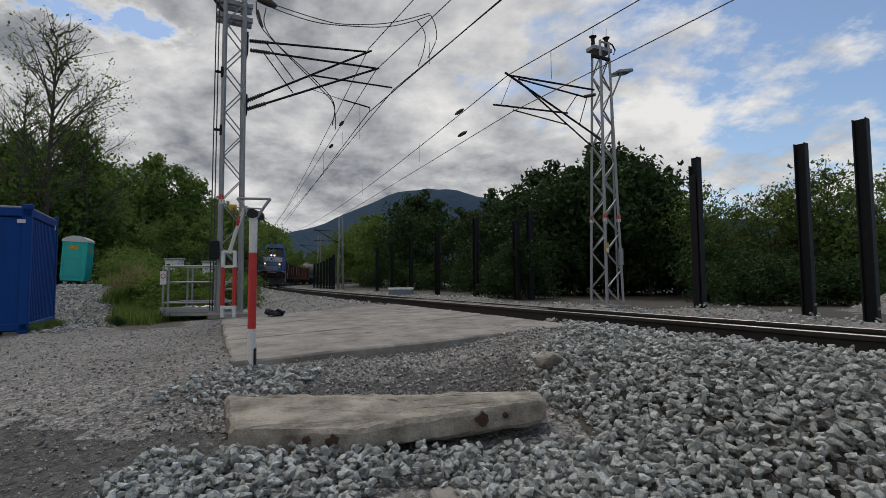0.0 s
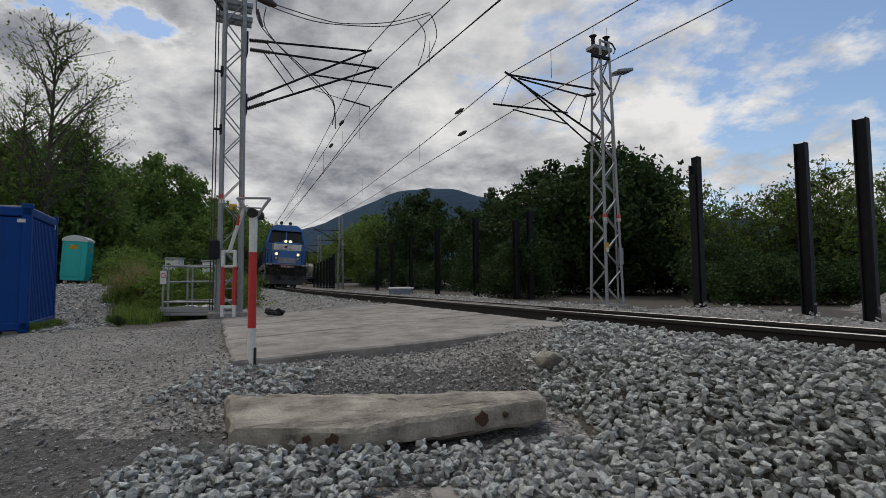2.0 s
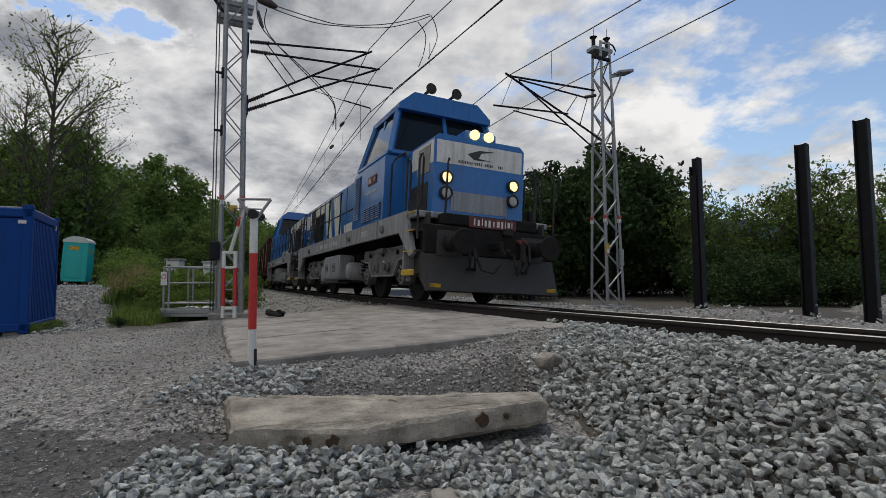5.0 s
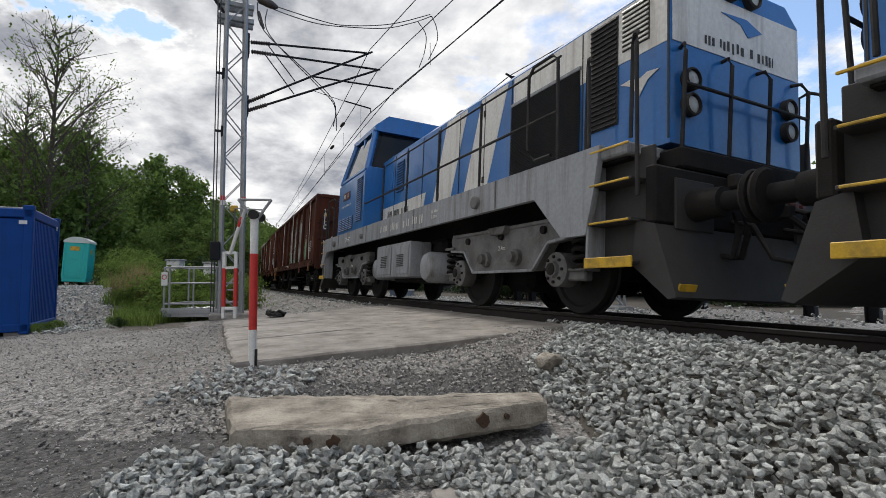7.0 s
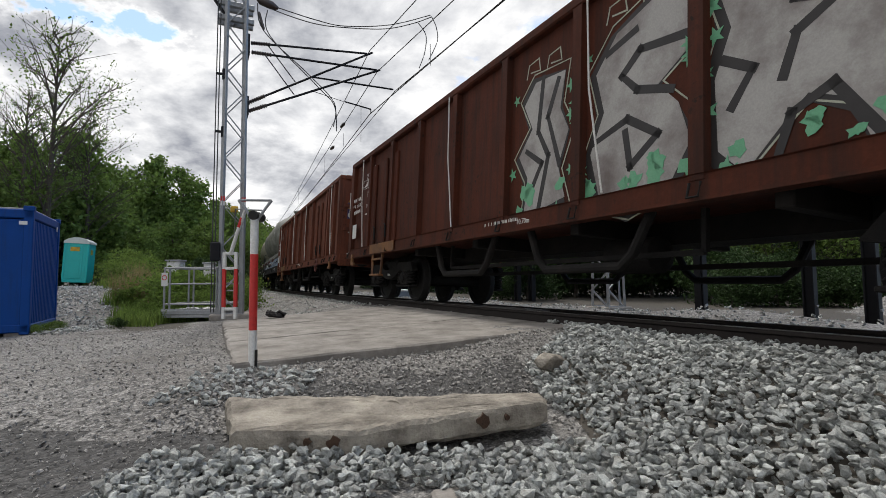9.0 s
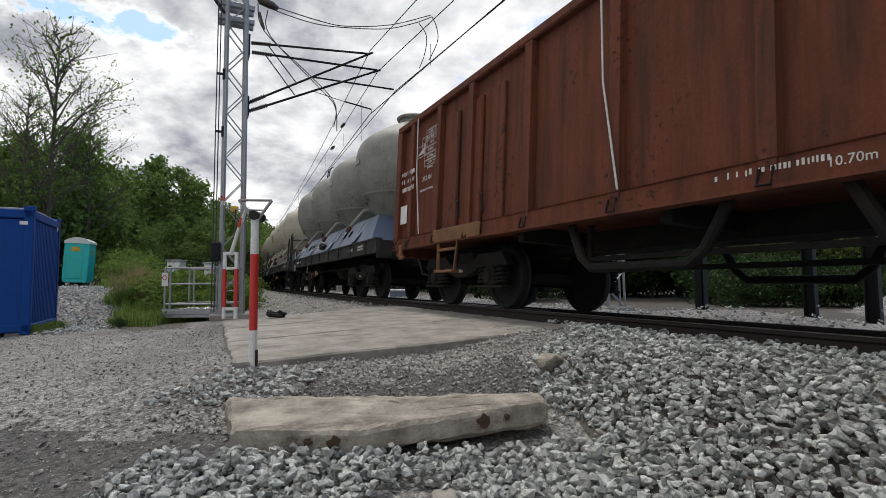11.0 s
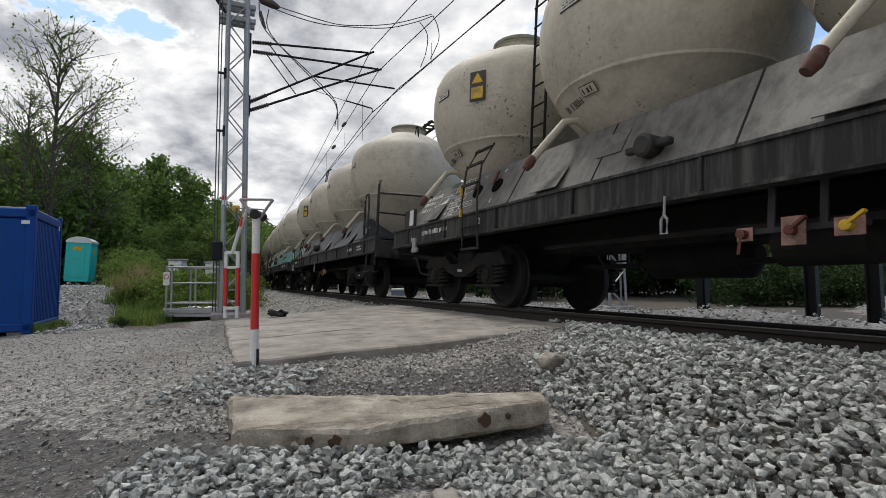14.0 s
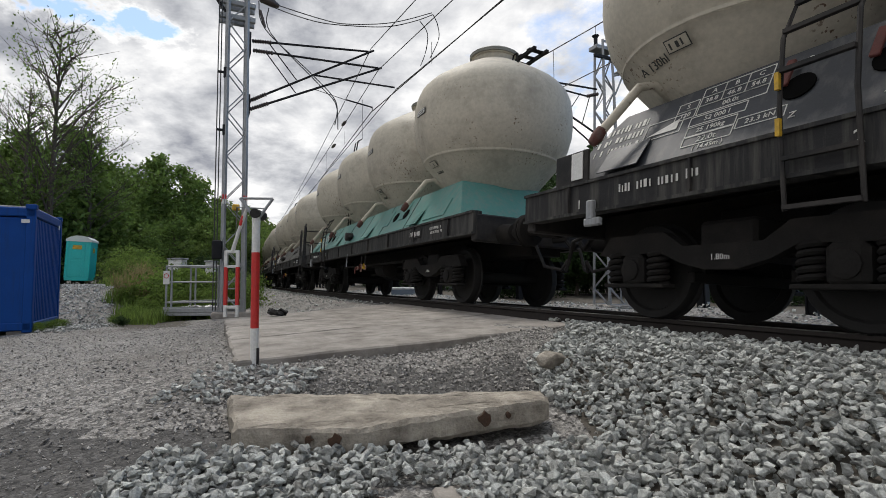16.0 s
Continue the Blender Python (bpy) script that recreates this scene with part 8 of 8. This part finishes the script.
# ---- loose stones ----
def stone_shapes(n, pts, seed):
    out = []
    rs = np.random.default_rng(seed)
    for _ in range(n):
        p = rs.normal(size=(pts, 3))
        p /= np.linalg.norm(p, axis=1)[:, None]
        p *= rs.uniform(0.8, 1.05, (pts, 1)) * np.array([1.0, rs.uniform(0.6, 0.85), rs.uniform(0.45, 0.7)])
        bm = bmesh.new()
        for q in p:
            bm.verts.new(q)
        r = bmesh.ops.convex_hull(bm, input=bm.verts)
        bmesh.ops.delete(bm, geom=[g for g in r['geom_interior'] if isinstance(g, bmesh.types.BMVert)], context='VERTS')
        bm.verts.index_update()
        bm.verts.ensure_lookup_table()
        out.append((np.array([tuple(v.co) for v in bm.verts]), np.array([[v.index for v in f.verts] for f in bm.faces])))
        bm.free()
    return out


STONES = stone_shapes(14, 13, 3)
PEBBLES = stone_shapes(8, 8, 4)


def stones_mesh(name, pos, size, shapes, material, flat=True):
    V, F, k = [], [], 0
    kind = RNG.integers(0, len(shapes), len(pos))
    R = turns(len(pos))
    for i, (v, f) in enumerate(shapes):
        m = kind == i
        if not m.any():
            continue
        w = np.einsum('nij,kj->nki', R[m], v) * (size[m] / 2)[:, None, None]
        w[:, :, 2] *= 0.8
        w += pos[m][:, None, :]
        n = m.sum()
        V.append(w.reshape(-1, 3))
        F.append((f[None] + (np.arange(n) * len(v))[:, None, None]).reshape(-1, 3) + k)
        k += n * len(v)
    return quick_mesh(name, np.concatenate(V), np.concatenate(F), material)


def in_quad(x, y, q):
    inside = np.ones(x.shape, bool)
    for i in range(len(q)):
        a, b = q[i], q[(i + 1) % len(q)]
        inside &= (b[0] - a[0]) * (y - a[1]) - (b[1] - a[1]) * (x - a[0]) > 0
    return inside


DECK = [P1, P2, P3, P4]
SLAB = bc


def clear(x, y):
    return ~in_quad(x, y, DECK) & ~in_quad(x, y, SLAB)


def heap_edge(x, y):
    """The line where the coarse ballast gives way to trodden gravel."""
    return x > 0.62 + 0.65 * smooth(3.7, 5.2, y) + 0.14 * np.exp(-((y - 3.55) / 0.3) ** 2) + 0.16 * np.sin(y * 3.1) * smooth(4.6, 3.6, y) - 0.55 * smooth(2.4, 1.9, y) * 1.5


ballast = thing("ballast", "grey angular crushed-stone ballast heaped beside the track", "ballast", kind="structure")


def lay(name, n, x0, x1, y0, y1, keep, lo, hi, lift, shapes, power=1.0, material=None):
    p = spots_in(n, x0, x1, y0, y1, lambda x, y, s, o: keep(x, y, s, o) & clear(x, y))
    size = lo + (hi - lo) * RNG.random(len(p)) ** power
    p[:, 2] += size * RNG.uniform(0.05, lift, len(p))
    ob = new(name, stones_mesh(name, p, size, shapes, material or M_STONE))
    ob.parent = ballast
    tagged(ob, kind="stuff")
    return p, size


rail_gap = lambda o: (abs(abs(o) - 0.752) > 0.11)
near_heap = lambda x, y, s, o: heap_edge(x, y) & (o > 0.95) & (y > 0.5) & (x < y * 1.7 + 1.6)
lay("heap_stones", 88000, 0.2, 7.2, 0.5, 9.0, near_heap, 0.035, 0.075, 1.3, STONES, 1.25)
lay("heap_stones_low", 5200, -1.3, 0.75, 1.2, 2.5, lambda x, y, s, o: (y < 2.42 + 0.12 * x) & (np.hypot((x + 0.12) / 0.2, (y - 1.8) / 0.28) > 1), 0.034, 0.074, 1.1, STONES, 1.3)
lay("track_stones", 26000, -14, 14, 2, 34, lambda x, y, s, o: (o < 1.0) & (o > -3.4) & (abs(o) < 9) & rail_gap(o) & ~((abs(o) < 0.75) & (s > -5.2) & (s < 1.0)), 0.05, 0.09, 0.5, STONES)
lay("shoulder_stones", 26000, -26, 0, 8, 55, lambda x, y, s, o: (o >= 1.0) & (o < 3.4 - 0.02 * y) & (s < -3.6), 0.05, 0.085, 0.55, STONES)
lay("far_track_stones", 16000, -34, -4, 30, 80, lambda x, y, s, o: (abs(o) < 3.0) & rail_gap(o), 0.07, 0.12, 0.4, PEBBLES)
lay("trodden_gravel", 15000, -1.6, 1.6, 2.6, 6.2, lambda x, y, s, o: ~heap_edge(x, y) & (y < 5.8), 0.012, 0.05, 0.4, PEBBLES, 2.2, M_PEBBLE)
lay("path_gravel", 52000, -8, -0.6, 1.2, 10, lambda x, y, s, o: (x > -y * 0.95 - 0.2) & (o > 3.6) & (RNG.random(x.shape) < 3.2 / y), 0.008, 0.04, 0.4, PEBBLES, 3.6, M_PEBBLE)
lay("bank_gravel", 22000, -20, -7.0, 9.6, 24, lambda x, y, s, o: (784 + x / y * 900 > 60) & (784 + x / y * 900 < 196), 0.05, 0.11, 0.5, PEBBLES)
lay("spoil_heap_stones", 16000, -6, 15, 6, 34, lambda x, y, s, o: ((o < -3.0) & (o > -5.4)) | (np.hypot(x - 12.6, y - 12.6) < 2.2), 0.05, 0.11, 0.6, PEBBLES)
lay("post_foot_stones", 260, -1.75, -0.9, 3.0, 3.85, lambda x, y, s, o: y > 2.95, 0.035, 0.085, 0.5, STONES)

# the stones nearest the camera, one by one
_shape = [quick_mesh("stone", v * 0.5, f, M_STONE1) for v, f in STONES]
_p = spots_in(2400, 0.35, 2.6, 1.25, 2.6, lambda x, y, s, o: near_heap(x, y, s, o) & clear(x, y))[:280]
for k, q in enumerate(_p):
    d = float(0.048 + 0.045 * RNG.random())
    o = new("stone", _shape[k % len(_shape)])
    o.parent = ballast
    o.matrix_basis = Matrix.LocRotScale((q[0], q[1], q[2] + d * 0.62), Euler(RNG.uniform(0, 6.28, 3)), (d, d, d * 0.9))
boulder = thing("boulder", "rounded brownish granite stone on the ballast edge", "stone")
_v, _f = stone_shapes(1, 40, 9)[0]
_m = Mesh().add((_v * np.array([0.125, 0.12, 0.12])).tolist(), [tuple(int(i) for i in t) for t in _f])
part("rock", _m, M_CONC2, boulder, smooth=False, m=pose(0.72, 3.55, -0.12, 8, 0, 20))
pale = thing("pale_rock", "pale beige rock at the foot of the post", "stone")
part("rock", Mesh().add((_v * np.array([0.075, 0.06, 0.055])).tolist(), [tuple(int(i) for i in t) for t in _f]), M_CONC, pale, m=pose(-1.12, 3.62, -0.24, 0, 10, 40))

# sleepers
_sl = Mesh().box((0, 0, -0.255), (0.24, 2.5, 0.17), 0.02).data("sleeper", M_SLEEPER)
sleepers = thing("sleepers", "grey concrete sleepers under the rails", "sleepers", kind="structure")
for k in range(150):
    s = 12 - 0.62 * k
    if -5.4 < s < 1.0:
        continue
    o = new("sleeper", _sl)
    o.parent = sleepers
    a = float(np.interp(s, _S, _T))
    o.matrix_basis = Matrix.Translation(track(s)) @ Matrix.Rotation(a, 4, 'Z') @ Matrix.Rotation(-CANT, 4, 'X')


def motions():
    turned_round = {}
    for ob, length, u, pivot, turned in TRAIN:
        walk(ob, [(0.5 * i, vehicle_pose(0.5 * i, length, u, pivot, turned)) for i in range(33)])
        turned_round[ob] = -1 if turned else 1
    steps = [i / 15 for i in range(240)] + [16.0]
    for ob, x, r in WHEELS:
        k = turned_round[ob.parent]
        walk(ob, [(t, Matrix.Translation((x, 0, r)) @ Matrix.Rotation(k * (front(t) - V_START) / r, 4, 'Y')) for t in steps])


motions()
